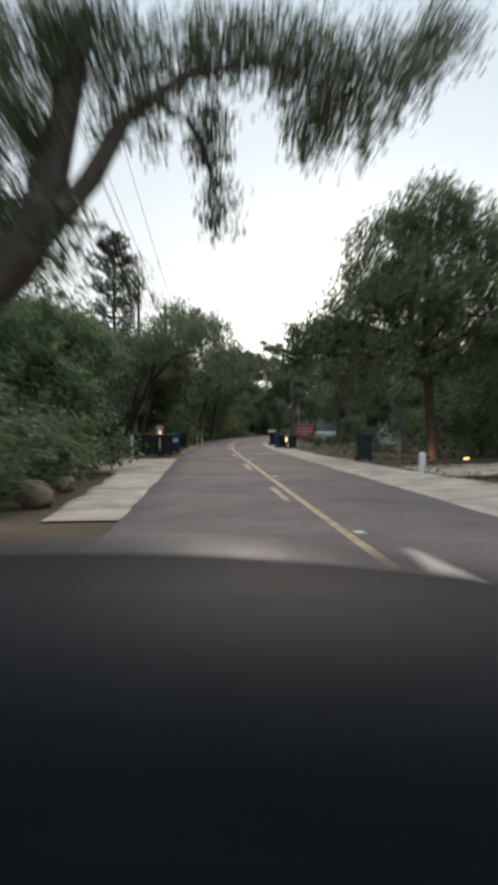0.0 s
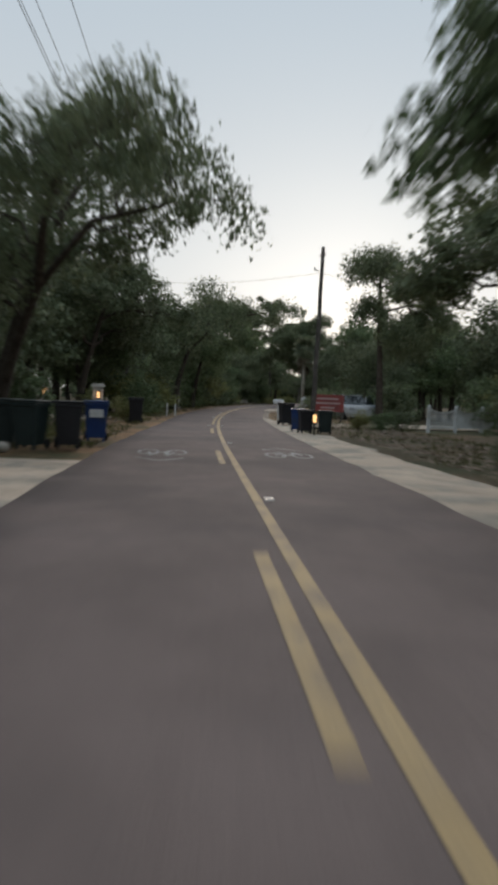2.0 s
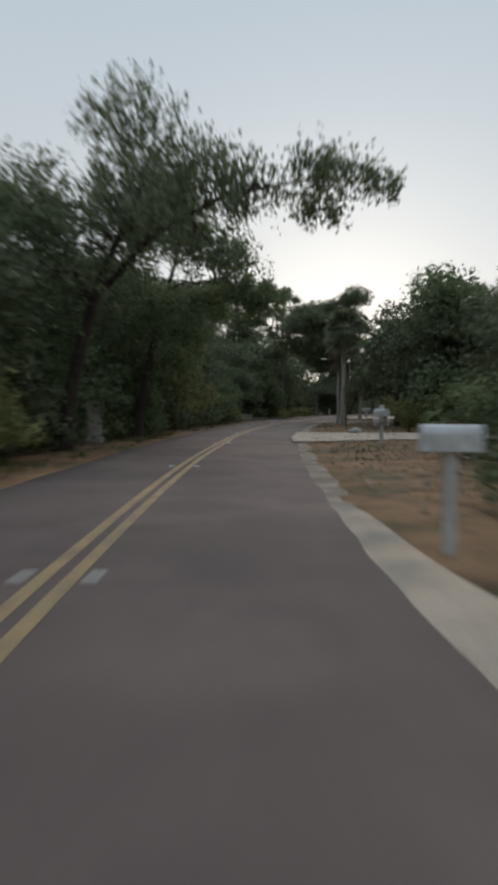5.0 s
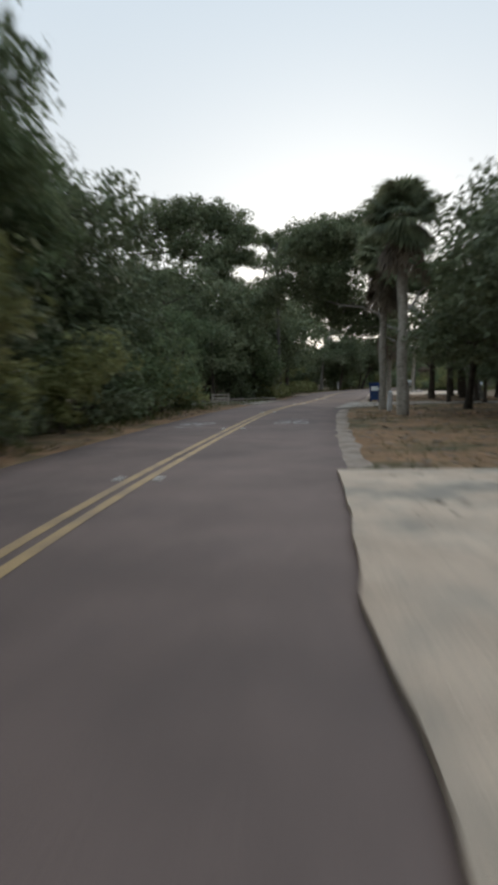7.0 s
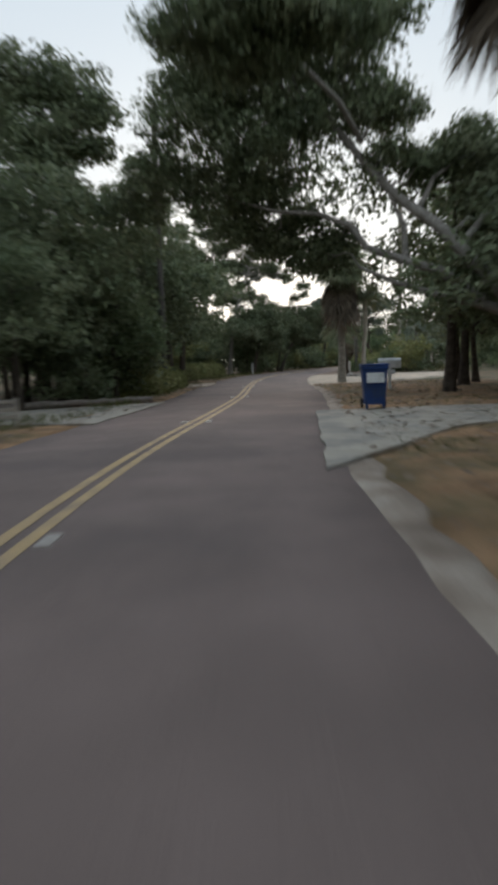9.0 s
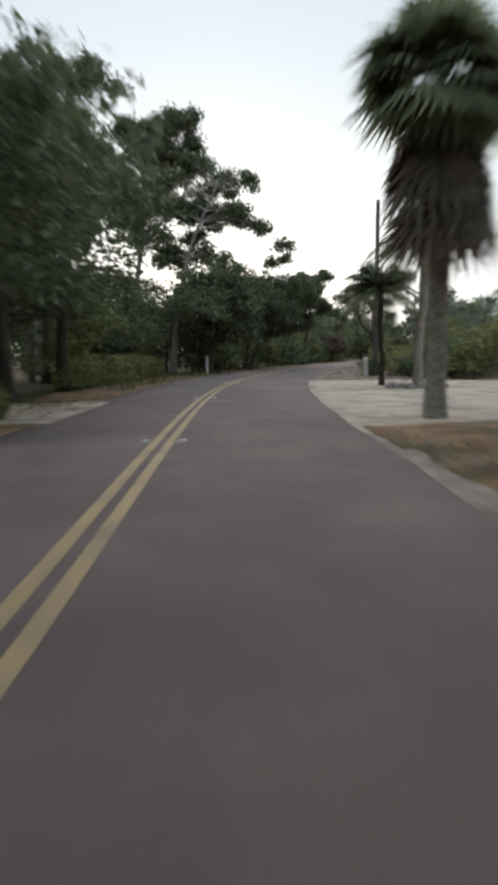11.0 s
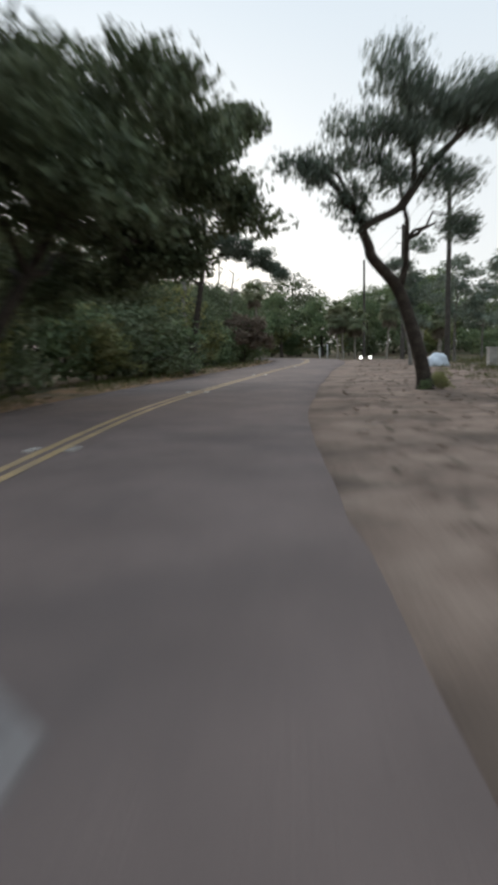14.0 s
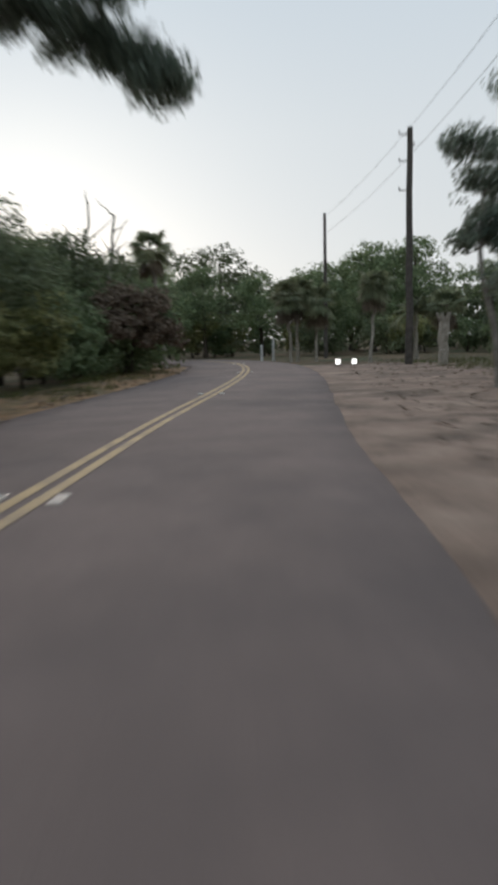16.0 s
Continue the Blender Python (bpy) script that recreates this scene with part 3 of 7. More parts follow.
drive("driveway", "pale shell drive behind the gate pillars", [(-4.8, 51.5), (-4.6, 56.5), (-16, 59), (-16, 55)], 0.02, M_SHELL, 7)


# ---- grass and litter along the verges ----
def grass(name, label, n, y0, y1, o0, o1, height, seed, material=None):
    rng = np.random.default_rng(seed)
    ys = rng.uniform(y0, y1, n)
    os_ = o0 + (o1 - o0) * rng.uniform(0, 1, n)
    yy = ROAD[:FIRST_TURN, 1]
    cx = np.interp(ys, yy, ROAD[:FIRST_TURN, 0])
    nx_, ny_ = np.interp(ys, yy, NORMAL[:FIRST_TURN, 0]), np.interp(ys, yy, NORMAL[:FIRST_TURN, 1])
    keep = np.array([noise.noise(Vector((a * 0.35, b * 0.35, seed))) for a, b in zip(cx + nx_ * os_, ys + ny_ * os_)]) > -0.1
    base = np.stack([cx + nx_ * os_, ys + ny_ * os_, np.full(n, -0.03)], 1)[keep]
    m = len(base)
    a = rng.uniform(0, 2 * np.pi, m)
    s = np.stack([np.cos(a), np.sin(a), 0 * a], 1)
    lean = rng.normal(0, 0.35, (m, 3))
    lean[:, 2] = 1
    h = height * rng.uniform(0.4, 1.3, m)[:, None]
    w = 0.012 + 0.02 * height
    top = base + lean * h
    v = np.stack([base - s * w, base + s * w, top + s * w * 0.2, top - s * w * 0.2], 1).reshape(-1, 3)
    ob = link_mesh(name, quads_mesh(name, v, np.arange(m * 4).reshape(m, 4)), material or M_GRASS)
    return tagged(ob, label, "grass", kind="stuff")


grass("grass", "thin uncut grass along the road's edge", 16000, 36, 100, -3.0, -6.0, 0.16, 3)
grass("grass", "thin uncut grass along the road's edge", 16000, 100, 232, -3.3, -6.2, 0.22, 4)
grass("grass", "dry thin grass between litter", 9000, 62, 142, 3.6, 10.0, 0.10, 5)
grass("grass", "thin green grass at the back of the dirt verge", 14000, 164, 232, 8.2, 17.0, 0.20, 6)
grass("grass", "thin dry grass beside the shell verge", 9000, 4, 60, 4.6, 9.0, 0.14, 7)


def litter(name, label, n, y0, y1, o0, o1, seed, size=0.09):
    """Fallen leaves lying on the verge."""
    rng = np.random.default_rng(seed)
    ys = rng.uniform(y0, y1, n)
    os_ = o0 + (o1 - o0) * rng.uniform(0, 1, n)
    yy = ROAD[:FIRST_TURN, 1]
    cx = np.interp(ys, yy, ROAD[:FIRST_TURN, 0])
    nx_, ny_ = np.interp(ys, yy, NORMAL[:FIRST_TURN, 0]), np.interp(ys, yy, NORMAL[:FIRST_TURN, 1])
    c = np.stack([cx + nx_ * os_, ys + ny_ * os_, rng.uniform(0.03, 0.07, n)], 1)
    a = rng.uniform(0, 2 * np.pi, n)
    d = np.stack([np.cos(a), np.sin(a), rng.normal(0, 0.15, n)], 1)
    s = np.stack([-np.sin(a), np.cos(a), rng.normal(0, 0.15, n)], 1)
    L = (size * rng.uniform(0.5, 1.4, n))[:, None]
    v = np.stack([c - d * L, c + s * L * 0.5, c + d * L, c - s * L * 0.5], 1).reshape(-1, 3)
    ob = link_mesh(name, quads_mesh(name, v, np.arange(n * 4).reshape(n, 4)), M_LEAF_DRY)
    return tagged(ob, label, "leaf litter", kind="stuff")


litter("fallen_leaves", "scattered dry brown leaves on the verge", 6000, 62, 142, 3.2, 10, 1)
litter("fallen_leaves", "scattered dry brown leaves along the road's edge", 6000, 36, 232, -2.7, -5.2, 2)
litter("fallen_leaves", "scattered dry leaves on the dirt verge", 4500, 162, 232, 4.0, 11, 3)
litter("fallen_leaves", "dry leaves and mulch beside the shell verge", 3500, 22, 58, 4.4, 8.0, 4)


# ---- woods: a few kinds of tree, then their copies ----
def kind_oak(at, seed, s=1.0, leafmat=None, name="oak_tree", label="dense dark green broad-leaved roadside tree", group="roadside trees", bark=None):
    rng = np.random.default_rng(seed)
    h = 8.5 * s
    blobs = [(rng.uniform(-2.2, 2.2) * s, rng.uniform(-2.2, 2.2) * s, h * f, rng.uniform(1.7, 2.5) * s, rng.uniform(1.7, 2.5) * s, rng.uniform(1.2, 1.7) * s)
             for f in (0.36, 0.45, 0.55, 0.62, 0.72, 0.82)] + [(0, 0, h * 0.9, 1.6 * s, 1.6 * s, 1.2 * s)]
    lean = rng.uniform(-0.6, 0.6, 2)
    return build_tree(name, label, at, [(0, 0, 0), (lean[0] * 0.5, lean[1] * 0.5, h * 0.3), (lean[0], lean[1], h * 0.6), (lean[0] * 0.6, lean[1], h * 0.88)],
                      blobs, 350, 16, 0.285 * s, tri=True, twigs=0.03, leafmat=leafmat or M_LEAF_OAK, bark=bark, seed=seed, spread=0.4 * s, r0=0.2 * s, group=group)


def kind_shrub(at, seed, leafmat=None, label="dense green roadside shrub", group="roadside shrubs", s=1.0):
    rng = np.random.default_rng(seed)
    blobs = [(rng.uniform(-1.0, 1.0) * s, rng.uniform(-1.0, 1.0) * s, z * s, rng.uniform(0.9, 1.3) * s, rng.uniform(0.9, 1.3) * s, rng.uniform(0.6, 0.9) * s) for z in (0.55, 0.7, 1.2, 1.6, 2.1)]
    return build_tree("shrub", label, at, [(0, 0, 0), (0.1, 0, 0.6 * s), (0, 0.1, 1.3 * s)], blobs, 76, 27, 0.22, tri=True, leafmat=leafmat or M_LEAF_MID,
                      seed=seed, spread=0.3 * s, r0=0.07, group=group, category="shrub", twigs=0.08)


def kind_airy(at, seed, s=1.0, leafmat=None, label="tall open-crowned tree with airy foliage", group="airy trees", bark=None, lean=(0, 0)):
    rng = np.random.default_rng(seed)
    h = 11 * s
    lx, ly = lean
    blobs = []
    for f, r in ((0.45, 2.4), (0.55, 2.8), (0.62, 2.2), (0.70, 2.4), (0.78, 2.0), (0.86, 1.7), (0.95, 1.2), (0.50, 3.2)):
        a = rng.uniform(0, 6.28)
        blobs.append((lx * f + r * 0.8 * s * math.cos(a), ly * f + r * 0.8 * s * math.sin(a), h * f, 1.5 * s, 1.5 * s, 0.9 * s))
    return build_tree("airy_tree", label, at, [(0, 0, 0), (lx * 0.3, ly * 0.3, h * 0.35), (lx * 0.7 + 0.2, ly * 0.7, h * 0.65), (lx, ly, h * 0.93)],
                      blobs, 160, 32, 0.2, twigs=0.12, leafmat=leafmat or M_LEAF_MID, bark=bark or M_BARK_GREY, seed=seed, spread=0.42 * s, r0=0.17 * s, group=group)


rngw = np.random.default_rng(77)


def plant(makers, y, off, s=1.0, rz=None):
    """A copy of one of the kinds at that place beside the road; the first ones are built there."""
    p = beside(y, off)
    m = makers[rngw.integers(len(makers))]
    t = copy_thing(m, pose(p[0], p[1], -0.05, 0, 0, rngw.uniform(0, 360) if rz is None else rz))
    t.scale = (s * rngw.uniform(0.92, 1.08), s * rngw.uniform(0.92, 1.08), s * rngw.uniform(0.9, 1.12))
    return t


P = lambda y, o: tuple(beside(y, o))
OAKS = [kind_oak(P(88, -7.5), 11), kind_oak(P(97, -8.5), 12, leafmat=M_LEAF_MID, label="dense green broad-leaved roadside tree"), kind_oak(P(106, -7.8), 13), kind_oak(P(64, -8.5), 14)]
SHRUBS = [kind_shrub(P(86, -4.6), 21), kind_shrub(P(92, -4.8), 22, M_LEAF_OAK, "dense dark green roadside shrub"), kind_shrub(P(70, -4.9), 23, M_LEAF_BRIGHT, "bright green roadside shrub")]
AIRY = [kind_airy(P(158, -10.5), 31, 1.05), kind_airy(P(166, -11.5), 32, 0.95, M_LEAF_OAK), kind_airy(P(246 - 40, 18), 33, 0.75)]

# left side
for y in np.arange(59, 142, 4.3):
    plant(OAKS, y + rngw.uniform(-1, 1), -rngw.uniform(6.6, 8.2), rngw.uniform(0.74, 0.95) if y < 112 else rngw.uniform(0.55, 0.66))
for y in np.arange(40, 150, 6.0):
    plant(OAKS, y + rngw.uniform(-1.5, 1.5), -rngw.uniform(12, 16), rngw.uniform(1.05, 1.35) if y < 106 else rngw.uniform(0.6, 0.75))
for y in np.arange(62, 115, 2.3):
    near_pillar = 64 < y < 86
    plant(SHRUBS, y + rngw.uniform(-0.6, 0.6), -rngw.uniform(5.6, 6.4) if near_pillar else -rngw.uniform(4.3, 5.4), rngw.uniform(0.8, 1.25))
for y in np.arange(130, 142, 2.6):
    plant(SHRUBS, y, -rngw.uniform(5.2, 6.4), rngw.uniform(0.9, 1.2))
for y in np.arange(164, 206, 2.4):
    plant(SHRUBS, y + rngw.uniform(-0.6, 0.6), -rngw.uniform(5.8, 7.2) - (2.6 if y < 180 else 0), rngw.uniform(0.9, 1.5))
for y in np.arange(144, 204, 4.2):
    plant(OAKS, y + rngw.uniform(-1, 1), -rngw.uniform(8.5, 10.5), rngw.uniform(0.95, 1.1) if y < 165 else rngw.uniform(0.66, 0.8))
for y in np.arange(150, 214, 6.5):
    plant(OAKS, y + rngw.uniform(-1, 1), -rngw.uniform(14, 18), rngw.uniform(0.75, 0.95))
for y in np.arange(206, 234, 2.6):
    plant(SHRUBS, y, -rngw.uniform(6.5, 8.0), rngw.uniform(1.0, 1.5))
for y in np.arange(198, 234, 3.6):
    plant(OAKS, y, -rngw.uniform(8.0, 10.0), rngw.uniform(0.6, 0.74))
# right side
for y in np.arange(66, 104, 6.0):
    plant(OAKS, y + rngw.uniform(-1, 1), rngw.uniform(15, 18), rngw.uniform(0.8, 0.95))
for y in np.arange(60, 140, 6.0):
    plant(OAKS, y + rngw.uniform(-1, 1), rngw.uniform(21, 26), rngw.uniform(0.9, 1.05))
for y in np.arange(94, 112, 3.4):
    plant(SHRUBS, y, rngw.uniform(11, 13.5), rngw.uniform(1.0, 1.5))
for y in np.arange(126, 143, 4.4):
    plant(OAKS, y + rngw.uniform(-1, 1), rngw.uniform(9.5, 14), rngw.uniform(0.7, 0.9))
for y in np.arange(30, 60, 5):
    plant(OAKS, y, rngw.uniform(17, 22), rngw.uniform(0.8, 0.95))
for y in np.arange(36, 58, 3.6):
    plant(SHRUBS, y, rngw.uniform(12.5, 16), rngw.uniform(0.8, 1.1))
for y in np.arange(168, 236, 4.5):
    plant(SHRUBS, y, rngw.uniform(17, 21), rngw.uniform(1.0, 1.5))
for y in np.arange(164, 236, 6.5):
    plant(AIRY, y, rngw.uniform(19, 30), rngw.uniform(0.55, 0.85))
for y in np.arange(164, 180, 2.6):
    plant(SHRUBS, y, rngw.uniform(9.5, 12), rngw.uniform(0.7, 1.0))
# beyond the far bend
for k in range(26):
    a = rngw.uniform(0, 1)
    x, y = 40 + 62 * a + rngw.uniform(-3, 3), 262 - 22 * a + rngw.uniform(8, 26)
    t = copy_thing(OAKS[1 if k % 3 else 2], pose(x, y, -0.05, 0, 0, rngw.uniform(0, 360)))
    sc = rngw.uniform(1.0, 1.3)
    t.scale = (sc * 1.15, sc * 1.15, sc)
for k in range(22):
    a = k / 22
    x, y = 66 + 34 * a + rngw.uniform(-1, 1), 258 - 24 * a + rngw.uniform(-2, 4)
    t = copy_thing(SHRUBS[k % 3], pose(x, y, -0.05, 0, 0, rngw.uniform(0, 360)))
    t.scale = (1.3, 1.3, 1.25)


# far woods behind everything, too far to count
def far_woods(name, label, pts, height, n, seed, leaf=0.8, material=None):
    rng = np.random.default_rng(seed)
    pts = np.array(pts, float)
    seg = rng.integers(0, len(pts) - 1, n)
    f = rng.uniform(0, 1, n)[:, None]
    c = pts[seg] * (1 - f) + pts[seg + 1] * f + rng.normal(0, 3.0, (n, 2))
    top = np.array([0.72 + 0.3 * noise.noise(Vector((a * 0.09, b * 0.09, seed))) + 0.22 * noise.noise(Vector((a * 0.3, b * 0.3, seed))) for a, b in c]) * height
    z = top * rng.uniform(0, 1, n) ** 0.75
    v, q = leaves_arrays(np.column_stack([c, z]), leaf, rng, 0.6)
    ob = link_mesh(name, quads_mesh(name, v, q), material or M_LEAF_OAK)
    return tagged(ob, label, "woods", kind="stuff")


far_woods("far_woods", "dense dark woods far behind the road", [(-34, -60), (-32, 20), (-30, 80), (-24, 130), (-14, 175), (10, 215), (28, 240)], 12, 26000, 1, 0.9)
far_woods("far_woods", "dense dark woods far behind the road", [(38, -60), (36, 20), (38, 70), (44, 110), (52, 150)], 9.5, 20000, 2, 0.9)
far_woods("far_woods", "low woods far behind the dirt verge", [(60, 150), (80, 185), (98, 220), (112, 250)], 8.5, 14000, 3, 0.8, M_LEAF_MID)
far_woods("far_woods", "woods beyond the far bend", [(112, 250), (100, 275), (70, 296), (35, 300), (0, 296), (-30, 270)], 9.5, 22000, 4, 0.9)
far_woods("far_woods", "dense dark woods behind the start of the road", [(-40, -60), (-10, -85), (40, -60)], 10, 9000, 5, 1.0)


# ---- trees that stand out ----
def key_tree(name, label, base, trunk, blobs, clumps, per, leaf, **kw):
    """A tree given by places in the world."""
    bx, by = base
    loc = lambda p: (p[0] - bx, p[1] - by, *p[2:])
    ex = [([loc(a) for a in p], r) for p, r in kw.pop("extra", ())]
    kw.setdefault("tri", True)
    clumps, per, leaf = int(clumps * 2.2), int(per * 0.7), leaf * 0.8
    kw["spread"] = kw.get("spread", 0.45) * 0.74
    kw["twigs"] = kw.get("twigs", 0.35) * 0.45
    kw.setdefault("aspect", 0.62)
    return build_tree(name, label, (bx, by, 0), [loc(p) for p in trunk], [loc(b) for b in blobs], clumps, per, leaf, extra=ex, **kw)


def B(x, y, z, r=1.6, rz=None):
    return (x, y, z, r, r, rz or r * 0.85)


def ragged(blobs, seed, n=2, size=0.5):
    """The blobs with smaller ones round them, for a broken outline."""
    rng = np.random.default_rng(seed)
    more = []
    for x, y, z, rx, ry, rz in blobs:
        for _ in range(n):
            u = rng.normal(0, 1, 3)
            u /= np.linalg.norm(u)
            k = size * rng.uniform(0.7, 1.3)
            more.append((x + u[0] * rx * 1.25, y + u[1] * ry * 1.25, z + u[2] * rz * 1.5, rx * k, ry * k, rz * k * 1.15))
    return list(blobs) + more


key_tree("leaning_tree", "leaning reddish-barked tree with drooping foliage over the lane", (-6.4, 7.8),
         [(-6.4, 7.8, 0), (-5.2, 8.0, 1.7), (-4.2, 8.2, 2.75), (-3.56, 8.68, 3.5), (-3.46, 9.2, 4.54), (-3.3, 9.5, 5.5), (-3.1, 9.8, 6.84)],
         [B(-3.8, 9.8, 6.5, 0.9), B(-3.1, 9.7, 6.6, 0.8), B(-2.5, 9.7, 5.8, 0.5), B(-1.8, 10.6, 6.9, 0.6), B(-1.0, 11.1, 7.4, 0.7), B(0.1, 11.5, 7.2, 0.9), B(0.7, 12.0, 6.6, 0.8), B(1.4, 11.9, 7.4, 0.9), B(2.5, 12.4, 8.2, 0.7),
          B(-1.5, 11.1, 6.0, 0.35), B(-1.3, 11.1, 5.0, 0.3), B(-3.8, 8.7, 3.8, 0.45), B(-3.2, 8.7, 3.75, 0.35), B(-3.9, 9.2, 5.3, 0.6), B(-4.3, 9.2, 4.2, 0.6), B(-4.8, 9.6, 6.2, 0.8), B(-2.6, 9.9, 3.5, 0.2)], 400, 40, 0.15,
         bark=M_BARK, leafmat=M_LEAF_OAK, spread=0.24, seed=101, r0=0.46, hang=0.75, droop=1.2, aspect=0.34, tri=False,
         extra=[([(-3.5, 8.75, 3.55), (-2.97, 9.16, 4.39), (-2.58, 9.56, 5.33), (-1.78, 10.13, 6.2), (-0.52, 11.06, 6.85), (0.69, 11.98, 6.7)], [0.17, 0.15, 0.12, 0.09, 0.06, 0.03]),
                ([(-3.4, 9.2, 4.5), (-3.9, 9.5, 5.2), (-4.6, 9.9, 6.2)], [0.12, 0.08, 0.04])])
key_tree("roadside_tree", "rounded green tree above brown shrubs", (-7.2, 24.2), [(-7.2, 24.2, 0), (-7.0, 24.3, 2.0), (-6.9, 24.5, 4.4)],
         [B(-6.8, 24.5, 4.6, 1.5), B(-7.6, 23.4, 3.8, 1.5), B(-5.8, 25.4, 3.7, 1.4), B(-7.4, 25.6, 3.2, 1.5), B(-6.2, 23.6, 2.6, 1.3)], 260, 50, 0.18, seed=102, spread=0.36, leafmat=M_LEAF_MID)
key_tree("roadside_tree", "green tree with an open rounded crown", (-9.2, 19.5), [(-9.2, 19.5, 0), (-9.1, 19.6, 2.5), (-9.0, 19.6, 5)],
         [B(-8.8, 19.8, 4.2, 1.5), B(-9.6, 18.8, 3.6, 1.5), B(-8.4, 20.6, 3.0, 1.4), B(-8.2, 19.0, 2.5, 1.4)], 200, 46, 0.19, seed=103, spread=0.36, leafmat=M_LEAF_MID)
key_tree("roadside_tree", "green tree beside a driveway", (-7.4, 29.6), [(-7.4, 29.6, 0), (-7.3, 29.6, 2.5), (-7.2, 29.8, 4.6)],
         [B(-7.0, 29.6, 4.6, 1.6), B(-7.9, 30.2, 3.6, 1.5), B(-6.3, 30.2, 3.3, 1.2), B(-7.2, 28.6, 3.0, 1.4)], 200, 46, 0.19, seed=104, spread=0.36, leafmat=M_LEAF_OAK)
key_tree("large_roadside_tree", "large dark tree with low branches reaching over the lane", (-5.8, 38.6),
         [(-5.8, 38.6, 0), (-5.4, 38.5, 1.6), (-5.0, 38.6, 3.4), (-4.4, 38.8, 5.2), (-3.6, 39.2, 6.8)],
         [B(-3.1, 39.4, 7.0, 1.6), B(-4.7, 39.8, 6.0, 1.4), B(-2.4, 32.6, 5.4, 1.0), B(-3.3, 31.8, 5.1, 1.1), B(-1.7, 31.2, 5.5, 0.8), B(-4.5, 33.0, 4.9, 1.3), B(-3.0, 34.6, 5.6, 1.2), B(-4.6, 38.4, 4.6, 1.5), B(-3.3, 38.2, 4.6, 1.2), B(-2.2, 37.4, 4.9, 1.0), B(-6.2, 37.4, 3.6, 1.5), B(-1.6, 37.6, 6.2, 1.4), B(-0.5, 35.0, 5.0, 1.0), B(-1.3, 36.0, 5.9, 1.2), B(-6.5, 37.8, 4.7, 1.4), B(-6.2, 41.4, 5.0, 1.7), B(-2.6, 36.0, 6.7, 1.2),
          B(-5.2, 36.4, 5.0, 1.3), B(-7.4, 40.6, 4.6, 1.7), B(-6.6, 42.0, 4.0, 1.6)], 430, 40, 0.155, seed=105, spread=0.36, r0=0.26, hang=0.35, droop=0.6, leafmat=M_LEAF_OAK,
         extra=[([(-5.4, 38.5, 1.4), (-5.0, 38.0, 2.4), (-4.3, 37.0, 3.6), (-3.0, 36.0, 4.9), (-1.2, 35.2, 5.2)], [0.15, 0.13, 0.10, 0.07, 0.03]),
                ([(-4.3, 37.0, 3.6), (-3.9, 35.4, 4.6), (-3.4, 33.8, 5.0), (-2.8, 32.2, 5.2), (-1.9, 31.2, 5.4)], [0.10, 0.09, 0.07, 0.05, 0.03])])
key_tree("large_roadside_tree", "dark tree with a low spreading crown beside gate pillars", (-6.6, 57.6), [(-6.6, 57.6, 0), (-6.2, 57.6, 2.2), (-5.6, 57.4, 4.4), (-5.0, 57.2, 6.4)],
         [B(-5.9, 55.6, 5.6, 1.7), B(-3.6, 57.6, 5.8, 1.5), B(-1.9, 56.8, 5.0, 1.1), B(-5.2, 58.8, 7.2, 1.7), B(-7.2, 58.2, 6.6, 1.8), B(-4.6, 60.2, 4.2, 1.6), B(-7.6, 55.2, 4.2, 1.6), B(-4.0, 60.0, 7.2, 1.3)],
         340, 46, 0.19, seed=106, spread=0.4, r0=0.22, leafmat=M_LEAF_OAK)
key_tree("large_roadside_tree", "broad dark tree with foliage arching over the road", (-2.2, 75.6),
         [(-2.2, 75.6, 0), (-1.8, 75.5, 2.4), (-1.0, 75.3, 5.0), (0.2, 75.0, 7.6)],
         [B(1.6, 75.1, 8.0, 1.5), B(0.2, 74.0, 7.4, 1.7), B(-1.4, 75.8, 6.2, 1.9), B(2.2, 77.7, 6.6, 1.4), B(0.3, 71.2, 6.0, 1.4), B(2.0, 73.0, 7.2, 1.3), B(3.4, 74.8, 7.6, 1.1), B(4.6, 73.0, 7.6, 0.9), B(5.4, 75.2, 7.4, 0.7), B(5.8, 74.5, 8.1, 0.6), B(6.6, 74.4, 8.0, 0.5), B(7.1, 74.4, 7.8, 0.4),
          B(-2.4, 73.6, 5.0, 1.8), B(-2.0, 78.2, 4.8, 1.8), B(-3.6, 76.4, 7.6, 1.8), B(0.2, 78.6, 7.8, 1.6), B(0.0, 72.8, 8.6, 1.3)], 340, 44, 0.18, seed=107, spread=0.42, r0=0.26, hang=0.7, droop=0.9, leafmat=M_LEAF_OAK,
         extra=[([(-1.2, 75.4, 4.4), (0.6, 74.6, 6.2), (2.6, 74.0, 7.1), (4.8, 73.8, 7.5)], [0.12, 0.10, 0.07, 0.03])])
